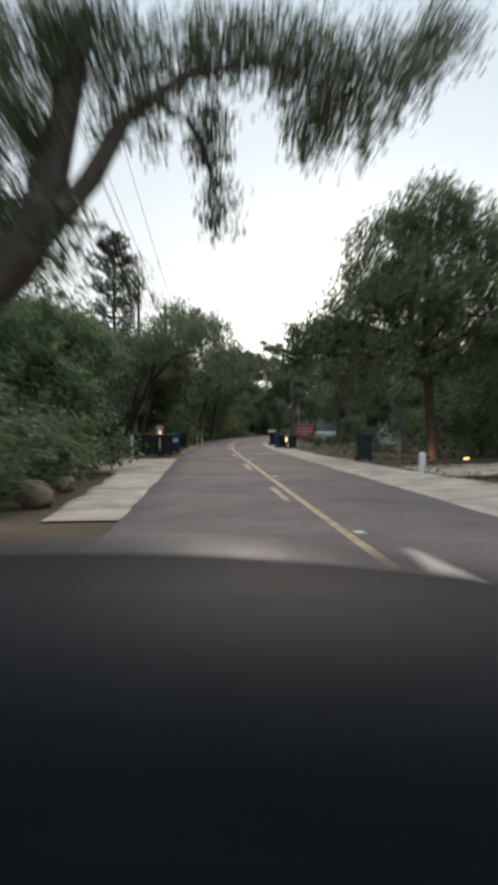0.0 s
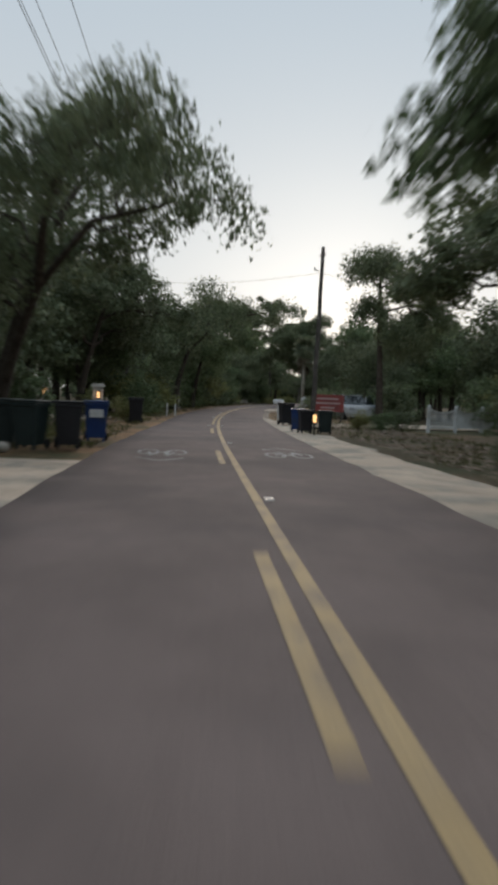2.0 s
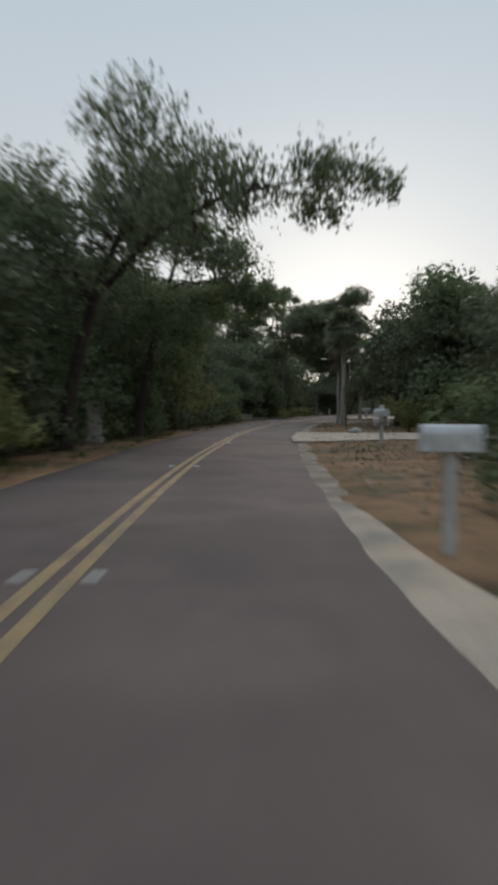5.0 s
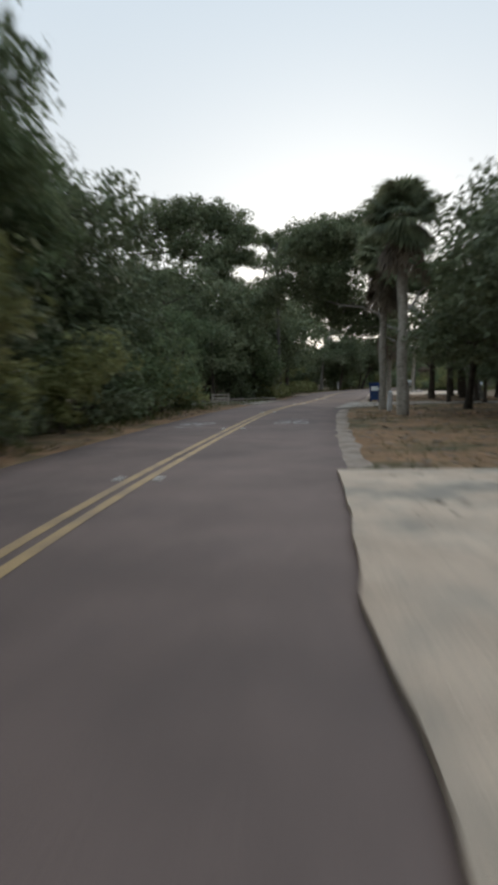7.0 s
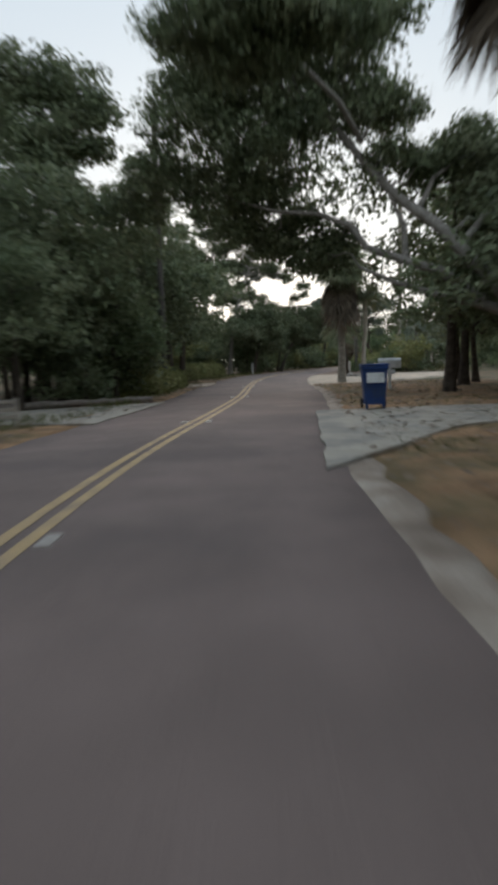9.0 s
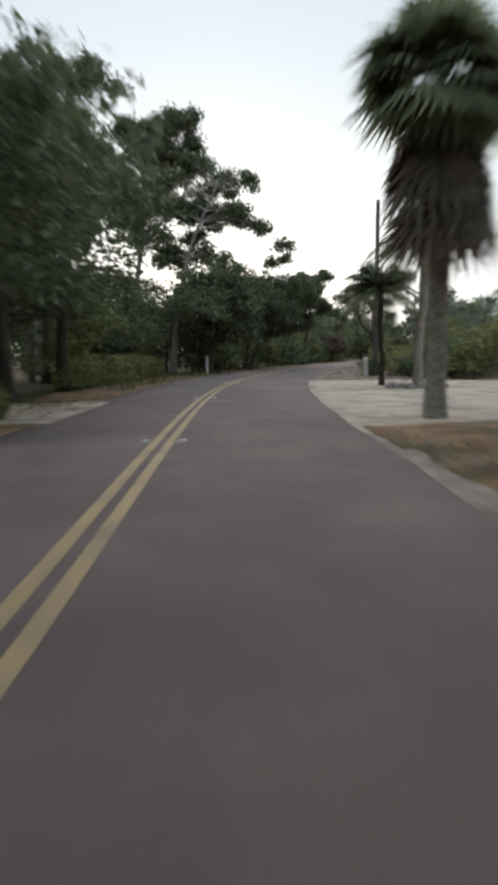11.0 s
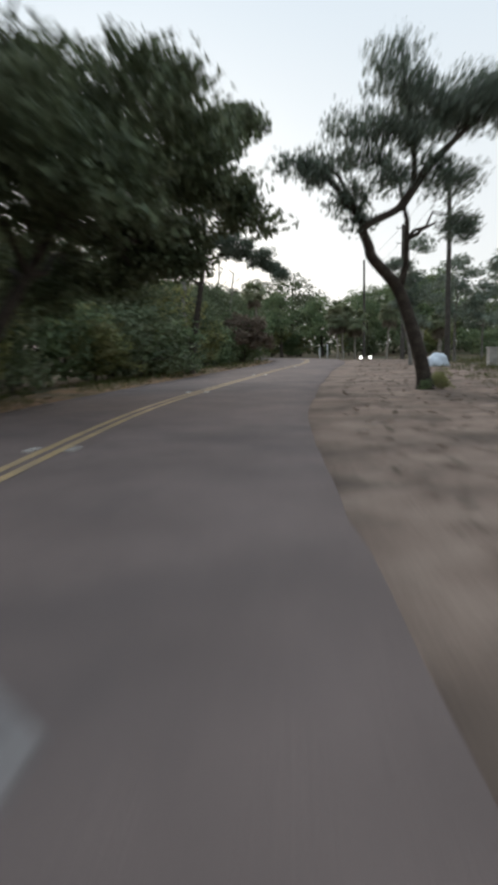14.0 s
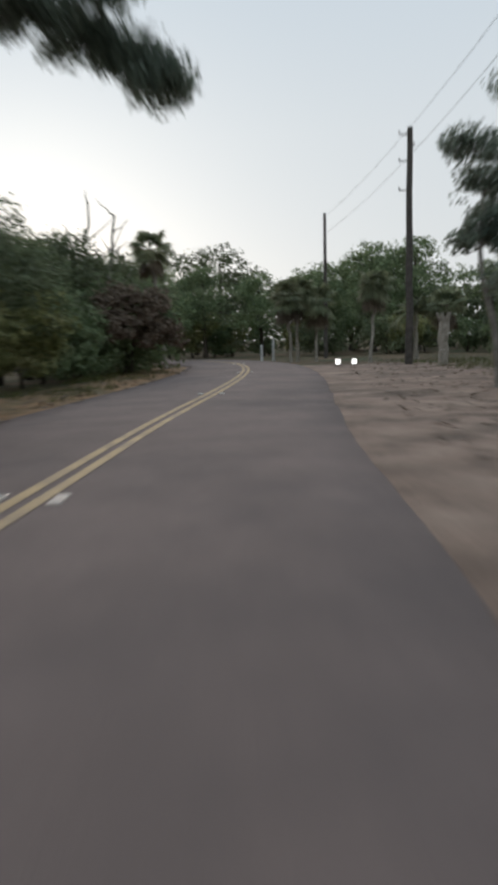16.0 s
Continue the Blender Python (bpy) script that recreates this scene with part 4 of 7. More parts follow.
key_tree("large_roadside_tree", "tall dark tree leaning over the road's edge", (-0.8, 85.2), [(-0.8, 85.2, 0), (-0.4, 85.1, 2.6), (0.2, 84.8, 5.0), (1.0, 84.2, 7.6)],
         [B(1.0, 84.0, 4.4, 1.4), B(0.5, 86.2, 3.2, 1.5), B(2.2, 84.6, 5.6, 1.1), B(2.6, 82.6, 7.2, 1.5), B(3.8, 83.2, 6.2, 1.2), B(4.6, 83.8, 5.5, 0.9), B(1.6, 86.6, 5.6, 1.6), B(0.2, 84.4, 8.4, 1.8), B(-1.2, 86.4, 6.4, 1.9), B(-0.6, 82.6, 5.4, 1.8), B(1.0, 81.6, 7.8, 1.5)],
         320, 44, 0.19, seed=108, spread=0.42, r0=0.22, hang=0.4, droop=0.6, leafmat=M_LEAF_MID)
key_tree("large_roadside_tree", "tall green tree in a dense roadside wood", (-0.4, 95.8), [(-0.4, 95.8, 0), (-0.3, 95.7, 2.6), (0.0, 95.4, 5), (0.3, 95.2, 7.0)],
         [B(0.9, 94.6, 5.4, 1.2), B(0.3, 95.6, 7.2, 1.3), B(-1.4, 96.2, 6.2, 1.7), B(1.0, 96.8, 4.6, 1.2), B(-0.6, 93.4, 4.6, 1.5), B(0.4, 98.0, 6.0, 1.3)], 300, 46, 0.19, seed=109, spread=0.4, leafmat=M_LEAF_MID)
# right of the first stretch
key_tree("large_roadside_tree", "large green tree with a dense crown hanging over the verge", (7.5, 28.3),
         [(7.5, 28.3, 0), (7.4, 28.3, 2.0), (7.2, 28.2, 4.4), (7.2, 28.0, 7.0), (7.3, 27.8, 9.0)],
         [B(7.2, 27.7, 9.3, 1.9), B(5.9, 27.7, 8.0, 1.9), B(8.9, 27.5, 8.4, 2.1), B(4.9, 27.2, 6.2, 1.7), B(6.8, 26.6, 6.1, 2.2), B(8.9, 26.5, 5.4, 2.2), B(3.5, 26.8, 5.0, 1.4), B(2.5, 26.9, 4.3, 1.0), B(1.8, 26.9, 3.8, 0.6), B(1.8, 26.9, 4.9, 0.4),
          B(5.3, 27.4, 4.0, 1.8), B(8.4, 28.5, 4.0, 1.8), B(10.2, 27.6, 7.3, 2.2), B(11.1, 28.4, 4.9, 2.2), B(7.0, 29.6, 7.0, 2.0)], 900, 46, 0.17, seed=110, spread=0.42, r0=0.24, hang=0.4, droop=0.7, leafmat=M_LEAF_MID)
key_tree("roadside_tree", "dark tree with leaning grey limbs", (9.4, 38.6), [(9.4, 38.6, 0), (9.0, 38.4, 1.6), (8.0, 38.2, 3.4), (7.0, 38.0, 4.8)],
         [B(6.2, 37.4, 4.8, 1.4), B(7.6, 38.4, 5.8, 1.6), B(9.4, 39.0, 5.2, 1.8), B(10.8, 38.0, 6.6, 1.8), B(5.2, 38.4, 4.2, 1.0), B(11.6, 39.6, 4.6, 1.8)], 320, 46, 0.19, seed=111, spread=0.4, leafmat=M_LEAF_OAK, bark=M_BARK_GREY)
key_tree("casuarina", "feathery drooping tree behind a white fence", (9.6, 59.4), [(9.6, 59.4, 0), (9.5, 59.4, 3), (9.3, 59.3, 6.4), (9.2, 59.2, 8.8)],
         [B(8.4, 59.0, 8.6, 1.2), B(9.6, 59.3, 8.9, 1.0), B(10.8, 58.9, 7.6, 1.2), B(12.4, 60.0, 6.2, 1.4), B(8.8, 59.6, 6.4, 1.0), B(11.4, 60.4, 4.6, 1.4), B(10.0, 58.6, 5.2, 1.2), B(13.0, 59.0, 8.0, 1.0)],
         440, 46, 0.22, seed=112, spread=0.36, hang=0.8, droop=1.5, aspect=0.35, leafmat=M_LEAF_OAK)
# the oak with long grey limbs
key_tree("live_oak", "live oak with long crooked grey limbs reaching over the road", (22.6, 124.2),
         [(22.6, 124.2, 0), (22.4, 124.3, 1.1), (22.0, 124.5, 2.1), (20.8, 125.4, 3.5), (19.6, 126.4, 5.4), (18.5, 127.2, 6.4), (17.6, 128.1, 7.9), (16.4, 129.0, 9.8)],
         [B(12.6, 129.7, 10.9, 1.3), B(14.0, 130.3, 10.4, 1.8), B(12.6, 130.4, 9.5, 1.8), B(11.6, 131.4, 7.7, 1.5), B(14.4, 129.8, 8.2, 1.8), B(16.2, 129.6, 9.2, 1.8), B(17.8, 129.4, 10.4, 1.6), B(16.4, 128.8, 11.4, 1.6), B(18.3, 128.4, 12.4, 1.5), B(11.3, 122.4, 9.0, 1.0), B(12.5, 122.2, 9.6, 1.1), B(13.8, 122.4, 9.4, 1.1), B(12.2, 123.1, 8.6, 0.9), B(15.1, 122.6, 9.3, 1.0), B(13.2, 123.0, 8.8, 0.9),
          B(18.5, 128.1, 9.3, 1.2), B(15.1, 130.5, 7.0, 1.1), B(13.6, 130.9, 7.1, 1.4), B(10.2, 132.6, 6.9, 1.2), B(18.7, 127.9, 7.9, 0.8), B(21.3, 127.3, 7.9, 1.2), B(19.8, 127.6, 7.4, 0.8), B(22.0, 127.0, 6.2, 1.2), B(16.9, 131.0, 4.9, 1.1), B(15.6, 131.6, 5.5, 0.9), B(14.5, 131.6, 6.1, 0.9), B(17.7, 130.9, 5.6, 0.8), B(16.6, 131.4, 6.4, 0.8),
          B(14.5, 129.3, 11.0, 1.7), B(23.6, 126.0, 7.0, 1.8), B(24.6, 125.0, 5.0, 1.8)], 1600, 46, 0.2, seed=113, spread=0.44, r0=0.34, bark=M_BARK_GREY, leafmat=M_LEAF_OAK, twigs=0.12,
         extra=[([(21.9, 124.6, 2.2), (20.6, 125.35, 2.8), (19.3, 126.2, 3.24), (18.3, 127.0, 3.7), (17.4, 127.8, 4.3)], [0.20, 0.17, 0.12, 0.08, 0.04]),
                ([(20.6, 125.35, 2.9), (19.5, 126.2, 3.95), (18.35, 127.05, 4.5), (17.67, 127.75, 4.9), (17.27, 128.2, 5.7), (16.3, 128.8, 6.2), (15.1, 129.5, 6.4), (13.8, 130.2, 6.9)], [0.18, 0.17, 0.14, 0.12, 0.10, 0.08, 0.06, 0.03]),
                ([(18.7, 127.0, 4.5), (18.7, 127.1, 5.5), (18.3, 127.3, 6.5)], [0.12, 0.09, 0.05]),
                ([(17.49, 127.66, 8.28), (16.32, 126.45, 9.05), (14.76, 124.75, 9.3), (13.33, 123.49, 9.17), (11.85, 122.53, 8.83)], [0.10, 0.09, 0.07, 0.05, 0.03])])
key_tree("tall_dark_tree", "very tall dark tree with a dense domed crown", (6.0, 143.4), [(6.0, 143.4, 0), (6.2, 143.3, 5.0), (6.4, 143.0, 10.0), (6.8, 142.6, 15.0)],
         ragged([B(6.1, 143.2, 15.2, 2.2), B(3.9, 143.5, 15.3, 2.0), B(8.3, 141.9, 14.2, 1.7), B(1.8, 143.7, 14.9, 1.8), B(9.2, 140.6, 12.8, 1.2), B(5.3, 142.0, 12.4, 2.4), B(7.6, 140.6, 11.4, 1.8), B(2.9, 143.3, 12.5, 2.2), B(-0.3, 143.8, 13.6, 2.2), B(6.5, 140.5, 9.1, 2.2), B(3.6, 141.8, 8.9, 2.4), B(0.6, 143.3, 10.2, 2.4), B(1.6, 142.4, 8.0, 1.9), B(5.0, 142.0, 7.2, 1.9), B(8.4, 141.4, 8.6, 1.5), B(4.0, 142.0, 5.4, 2.3), B(7.2, 141.4, 5.6, 1.9), B(1.0, 143.0, 6.0, 2.3), B(8.8, 140.8, 6.8, 1.3), B(-1.6, 143.6, 7.4, 2.2)], 626, 1), 900, 46, 0.3, seed=126, spread=0.6, r0=0.36, leafmat=M_LEAF_OAK)
# left of the last stretch
key_tree("sea_grape", "dense dark sea grape with branches over the lane", (30.2, 187.6),
         [(30.2, 187.6, 0), (30.8, 187.8, 1.6), (31.8, 188.2, 3.2), (33.0, 188.8, 5.0)],
         [B(37.0, 191.6, 5.6, 1.3), B(35.8, 190.0, 6.0, 1.5), B(38.4, 191.9, 5.0, 0.9), B(34.0, 187.4, 6.2, 1.6), B(32.6, 187.0, 4.2, 1.8), B(31.6, 185.6, 4.2, 1.9), B(33.8, 190.4, 4.6, 1.7), B(32.6, 189.8, 6.6, 1.7),
          B(30.4, 187.6, 6.0, 2.0), B(30.2, 184.4, 5.0, 2.0), B(31.6, 190.6, 2.8, 1.6), B(33.6, 192.2, 3.2, 1.3), B(39.0, 193.6, 8.2, 0.6), B(37.6, 192.6, 7.4, 0.8), B(34.7, 191.5, 3.5, 0.8), B(35.6, 191.6, 3.5, 0.7), B(36.4, 191.8, 3.6, 0.7), B(34.5, 191.7, 4.4, 0.9), B(35.3, 191.4, 4.2, 0.9), B(36.3, 192.0, 4.3, 0.8)], 640, 44, 0.23, seed=114, spread=0.4, aspect=0.7, leafmat=M_LEAF_OAK)
key_tree("sea_grape", "dense dark sea grape beside the road", (25.0, 179.0), [(25.0, 179.0, 0), (25.4, 179.0, 2), (26.0, 178.6, 4.4)],
         [B(26.0, 177.0, 4.6, 1.9), B(27.6, 180.4, 4.2, 1.8), B(26.4, 178.8, 6.0, 1.7), B(24.6, 177.4, 5.4, 1.9), B(24.6, 180.6, 3.6, 1.9), B(26.2, 182.2, 5.0, 1.8), B(23.6, 175.6, 4.0, 1.9), B(27.0, 178.4, 2.6, 1.6)], 420, 44, 0.24, seed=115, spread=0.42, aspect=0.65,
         leafmat=M_LEAF_OAK)
key_tree("sparse_tree", "thin tree with a small tuft of leaves at its top", (29.6, 187.0), [(29.6, 187.0, 0), (30.2, 186.6, 4), (31.4, 185.8, 7.4), (32.2, 185.3, 9.2)],
         [B(32.4, 185.2, 9.4, 0.8), B(31.6, 185.6, 8.2, 0.6), B(32.8, 185.8, 8.6, 0.5)], 44, 36, 0.19, seed=116, spread=0.3, r0=0.09, aspect=0.7, leafmat=M_LEAF_OAK)
key_tree("tall_airy_tree", "tall airy tree with separate clumps of dark leaves", (13.6, 186.2), [(13.6, 186.2, 0), (14.0, 186.5, 6.0), (15.0, 187.2, 13.0), (16.4, 187.8, 20.0)],
         ragged([B(16.9, 187.4, 18.6, 1.7), B(18.4, 187.4, 21.4, 1.3), B(15.5, 188.2, 21.8, 1.6), B(16.0, 187.1, 14.0, 1.6), B(18.8, 185.4, 15.4, 1.2), B(16.6, 185.4, 10.2, 1.6), B(19.0, 184.9, 11.6, 1.4), B(13.1, 188.6, 19.3, 1.9), B(12.6, 188.1, 14.4, 1.9)], 621), 420, 42, 0.3, seed=121, spread=0.62, r0=0.3, leafmat=M_LEAF_OAK, group="tall airy trees", bark=M_BARK_GREY)
key_tree("tall_airy_tree", "tall airy tree with clumps of leaves and grey limbs", (20.2, 182.4), [(20.2, 182.4, 0), (20.5, 182.6, 5.0), (21.4, 183.0, 11.0), (22.8, 183.3, 16.6)],
         ragged([B(21.8, 183.7, 16.5, 1.5), B(24.3, 183.1, 17.3, 0.9), B(23.0, 183.2, 15.3, 1.3), B(20.5, 184.1, 17.1, 0.8), B(24.9, 182.7, 15.8, 0.6), B(23.5, 183.4, 18.0, 0.5), B(20.6, 183.5, 12.4, 1.0), B(21.7, 181.7, 9.1, 1.5), B(24.4, 181.2, 10.8, 0.8), B(23.4, 181.5, 11.5, 0.7)], 622), 380, 42, 0.27, seed=122, spread=0.56, r0=0.26, leafmat=M_LEAF_OAK, group="tall airy trees", bark=M_BARK_GREY)
key_tree("tall_airy_tree", "tall airy tree with clumps of leaves leaning over the road", (22.6, 179.4), [(22.6, 179.4, 0), (22.9, 179.4, 4.0), (24.0, 179.6, 8.6), (25.8, 179.6, 12.4)],
         ragged([B(23.9, 182.3, 13.4, 1.0), B(25.2, 181.6, 12.1, 1.0), B(26.8, 181.2, 13.4, 0.9), B(26.9, 179.9, 11.0, 0.9), B(22.9, 182.3, 11.0, 0.9), B(24.5, 181.6, 10.6, 0.7), B(27.6, 179.5, 10.2, 0.8), B(28.7, 179.1, 9.9, 0.5), B(28.3, 179.6, 12.9, 0.5), B(26.0, 181.1, 10.1, 0.6), B(25.1, 181.9, 14.2, 1.0), B(22.4, 182.8, 13.4, 1.0), B(23.0, 181.8, 7.8, 1.2), B(25.0, 181.1, 8.0, 1.1), B(26.5, 179.4, 6.9, 0.9)], 623), 420, 42, 0.24, seed=123, spread=0.46, r0=0.22, leafmat=M_LEAF_OAK, group="tall airy trees", bark=M_BARK_GREY)
key_tree("slash_pine", "tall tree with a straight grey trunk and layered foliage", (41.3, 206.6), [(41.3, 206.6, 0), (41.7, 206.5, 2.4), (42.1, 206.5, 4.6), (42.3, 206.4, 6.8), (42.0, 206.3, 9.2)],
         [B(41.5, 206.4, 9.0, 1.1), B(44.3, 206.1, 5.9, 0.6, 0.4), B(44.9, 205.8, 5.5, 0.5, 0.3), B(45.4, 205.4, 5.25, 0.45, 0.3), B(45.8, 205.2, 4.9, 0.4, 0.3), B(43.6, 206.3, 6.0, 0.6, 0.4), B(42.9, 206.2, 6.4, 0.7, 0.5),
          B(42.5, 205.8, 8.0, 0.9), B(40.6, 207.3, 6.0, 1.2), B(39.6, 208.0, 7.6, 1.2), B(40.6, 206.9, 8.6, 1.2), B(39.0, 208.4, 5.0, 1.2),
          B(43.3, 205.9, 6.7, 0.7, 0.35), B(44.1, 205.5, 6.35, 0.45, 0.22), B(44.9, 205.1, 5.9, 0.35, 0.2), B(41.5, 206.8, 7.3, 0.9), B(42.6, 206.2, 8.8, 0.6), B(43.1, 206.0, 9.3, 0.5), B(41.3, 206.9, 9.4, 1.0), B(40.9, 207.1, 5.3, 0.7, 0.45)], 760, 42, 0.17, seed=117, spread=0.24, r0=0.21, hang=0.2, aspect=0.4, droop=0.5, leafmat=M_LEAF_PINE, bark=M_BARK, twigs=0.15,
         extra=[([(42.2, 206.4, 5.5), (43.2, 206.2, 5.9), (44.3, 206.1, 5.8), (45.2, 205.6, 5.3), (45.8, 205.2, 4.9)], [0.08, 0.065, 0.05, 0.035, 0.02])])
# the crooked tree on the dirt verge
key_tree("crooked_tree", "crooked dark-barked tree leaning on a bare dirt verge", (42.3, 188.6),
         [(42.3, 188.6, 0), (42.22, 188.65, 0.7), (42.0, 188.75, 1.6), (41.58, 188.9, 2.85), (41.05, 188.8, 3.25), (40.6, 188.75, 3.6), (40.45, 188.65, 3.95), (40.13, 188.5, 4.3), (40.5, 188.35, 4.5), (41.05, 188.1, 4.75), (41.4, 187.95, 5.3), (41.85, 187.75, 5.9)],
         ragged([B(39.2, 188.9, 6.05, 0.75, 0.35), B(38.75, 189.1, 5.95, 0.5, 0.25), B(39.8, 188.6, 5.1, 0.5, 0.4), B(40.0, 188.5, 6.75, 0.85, 0.55), B(40.9, 188.2, 5.6, 0.6, 0.5), B(41.5, 187.9, 6.7, 0.75, 0.6), B(42.3, 187.6, 5.5, 0.7, 0.4),
          B(41.0, 188.1, 8.15, 0.75, 0.95), B(41.6, 187.9, 7.5, 0.65, 0.6), B(42.8, 187.4, 7.5, 0.95, 0.75), B(43.5, 187.1, 7.2, 0.9, 0.6), B(42.2, 187.6, 7.2, 0.7, 0.5), B(42.6, 187.7, 4.4, 0.45, 0.4), B(43.9, 187.0, 7.7, 0.8, 0.5)], 118, 1, 0.5), 470, 34, 0.14, seed=118, spread=0.36, r0=0.22, hang=0.25, leafmat=M_LEAF_PINE, twigs=0.12,
         extra=[([(41.62, 188.9, 2.75), (41.7, 188.7, 3.4), (41.65, 188.6, 4.6), (41.2, 188.4, 5.6)], [0.11, 0.09, 0.07, 0.03]),
                ([(41.05, 188.1, 4.75), (41.8, 187.8, 5.9), (42.5, 187.5, 6.6), (43.3, 187.2, 7.3)], [0.12, 0.10, 0.07, 0.03]),
                ([(41.4, 187.95, 5.3), (41.4, 187.95, 6.4), (41.2, 188.0, 7.6), (41.1, 188.1, 8.6)], [0.09, 0.07, 0.05, 0.02])])
key_tree("open_tree", "open-crowned grey-green tree at the back of the dirt verge", (55.9, 208.3), [(55.9, 208.3, 0), (55.8, 208.4, 1.4), (55.5, 208.7, 3.0), (55.8, 208.9, 4.8)],
         [B(55.9, 209.1, 5.8, 0.7), B(56.2, 208.8, 5.1, 0.8), B(55.4, 209.4, 6.0, 0.4), B(55.7, 209.1, 5.0, 0.4), B(55.8, 208.8, 3.6, 0.7), B(56.1, 208.3, 2.6, 0.8), B(55.2, 209.0, 3.6, 0.35), B(56.5, 208.6, 4.0, 1.1), B(56.6, 208.4, 7.0, 0.8)], 150, 40, 0.15, seed=125,
         spread=0.26, r0=0.12, leafmat=M_LEAF_PINE, bark=M_BARK_GREY)
for k, (x, y, s) in enumerate(((62.5, 212.5, 0.62), (66.0, 208.5, 0.7), (58.5, 202.5, 0.5), (70.5, 219.0, 0.55), (47.9, 188.6, 0.62), (45.0, 183.0, 0.6))):
    kind_airy((x, y), 321 + k, s, M_LEAF_PINE, "small open-crowned tree with grey-green foliage", "small airy trees", M_BARK_GREY)

# taller trees in the background
for x, y, s in ((0.5, 111, 0.8), (18.8, 119.0, 0.55), (21.4, 121.5, 0.6), (20.2, 117.5, 0.5), (16.6, 110.6, 0.82), (17.9, 104.6, 1.1), (19.4, 101.5, 1.1), (46.4, 223.2, 0.66), (48.2, 226.8, 0.68), (50.6, 231.0, 0.7), (6.0, 134.0, 0.8), (9.0, 138.4, 0.85), (3.4, 137.0, 0.95), (11.0, 146.5, 0.9), (59.4, 245.5, 0.8), (63.6, 251, 0.85), (69.5, 254.5, 0.92), (74.5, 253.0, 0.85), (79, 249.5, 0.8), (56, 240.5, 0.7), (11.5, 145.5, 1.1), (15.0, 158.5, 1.15), (17, 98.5, 1.0), (20.5, 95, 1.0), (15.8, 104, 0.85), (22, 104, 1.0), (24, 112, 1.0), (26, 120, 1.05),
                (24, 133, 1.0), (29, 130, 1.1), (27, 139, 0.8), (-9, 33.5, 0.72), (-10, 45, 1.0), (-8.8, 50.5, 0.95), (-11, 39, 0.85), (-12, 25, 0.85), (-12, 14, 0.85), (-11.5, 56, 1.05), (-10.5, 64, 1.1), (-6.6, 69, 0.66), (-7.8, 62.5, 0.66),
                (13.5, 33.5, 0.85), (15, 27, 0.95), (16, 40, 0.75), (13.8, 45.5, 0.7), (15.5, 71, 0.72), (12.8, 76.5, 0.7), (17.5, 76, 0.8), (11.6, 69.5, 0.6), (19, 66, 0.7), (-3.4, 90, 1.0), (-2.6, 101, 1.05), (-0.5, 108, 1.05), (0.4, 115, 0.7),
                (0.5, 121, 0.62), (-4, 118, 0.9), (-5, 110, 1.25), (5.6, 131.5, 0.62), (9.5, 134.5, 0.6), (13.5, 151, 1.1), (10.5, 155, 1.2), (21, 128.5, 1.0), (17, 99, 1.15), (20, 109, 1.05)):
    t = copy_thing(OAKS[rngw.integers(4)], pose(x, y, -0.05, 0, 0, rngw.uniform(0, 360)))
    t.scale = (s * 1.05, s * 1.05, s)
for x, y, s, rz in ((3.2, 131.8, 1.02, 40), (7.4, 133.0, 0.95, 190)):
    t = copy_thing(OAKS[2], pose(x, y, -0.05, 0, 0, rz))
    t.scale = (s * 1.05, s * 1.05, s)
# low shrubs along the first stretch
for x, y, s, m in ((-5.2, 12.5, 0.55, 0), (-5.4, 15, 0.62, 1), (-5.3, 17.2, 0.6, 0), (-5.5, 19.4, 0.7, 1), (-5.4, 21.6, 0.75, 0), (-5.6, 23.4, 0.9, 1), (-7.2, 21.5, 1.0, 0), (-7.3, 17.2, 0.95, 1), (-7.0, 13.5, 0.85, 0), (-7.4, 26.8, 1.1, 1),
                   (-8.8, 35, 1.0, 0), (-7.8, 44, 0.95, 1), (-6.8, 46.6, 0.8, 0), (9.5, 31.5, 0.9, 1), (11.5, 33.5, 1.0, 0), (6.6, 35.4, 0.55, 1), (13, 22, 0.9, 0), (6.4, 50.6, 0.3, 2), (7.6, 51.2, 0.34, 0), (8.8, 52.4, 0.36, 1), (12, 18.5, 0.9, 1), (10.8, 62, 0.85, 1), (6.2, 62.5, 0.55, 1),
                   (12.2, 65.5, 1.0, 0), (8.6, 66.5, 0.75, 1), (9.0, 72, 0.8, 0), (-5.6, 54.6, 0.45, 2), (-3.5, 50.7, 0.36, 2), (13.2, 92.4, 0.65, 2), (14.6, 93.6, 0.8, 2), (33.4, 168.4, 0.55, 2), (31.8, 167.6, 0.45, 0),
                   (34.6, 170, 0.7, 2), (35.6, 165.8, 0.9, 0), (38, 168, 1.0, 1), (33.5, 162.5, 0.8, 0), (39.2, 206.2, 1.2, 0), (40.0, 208.6, 1.2, 1), (38.0, 203.6, 1.25, 1), (36, 160, 1.0, 1)):
    t = copy_thing(SHRUBS[m], pose(x, y, -0.05, 0, 0, rngw.uniform(0, 360)))
    t.scale = (s * 1.1, s * 1.1, s)


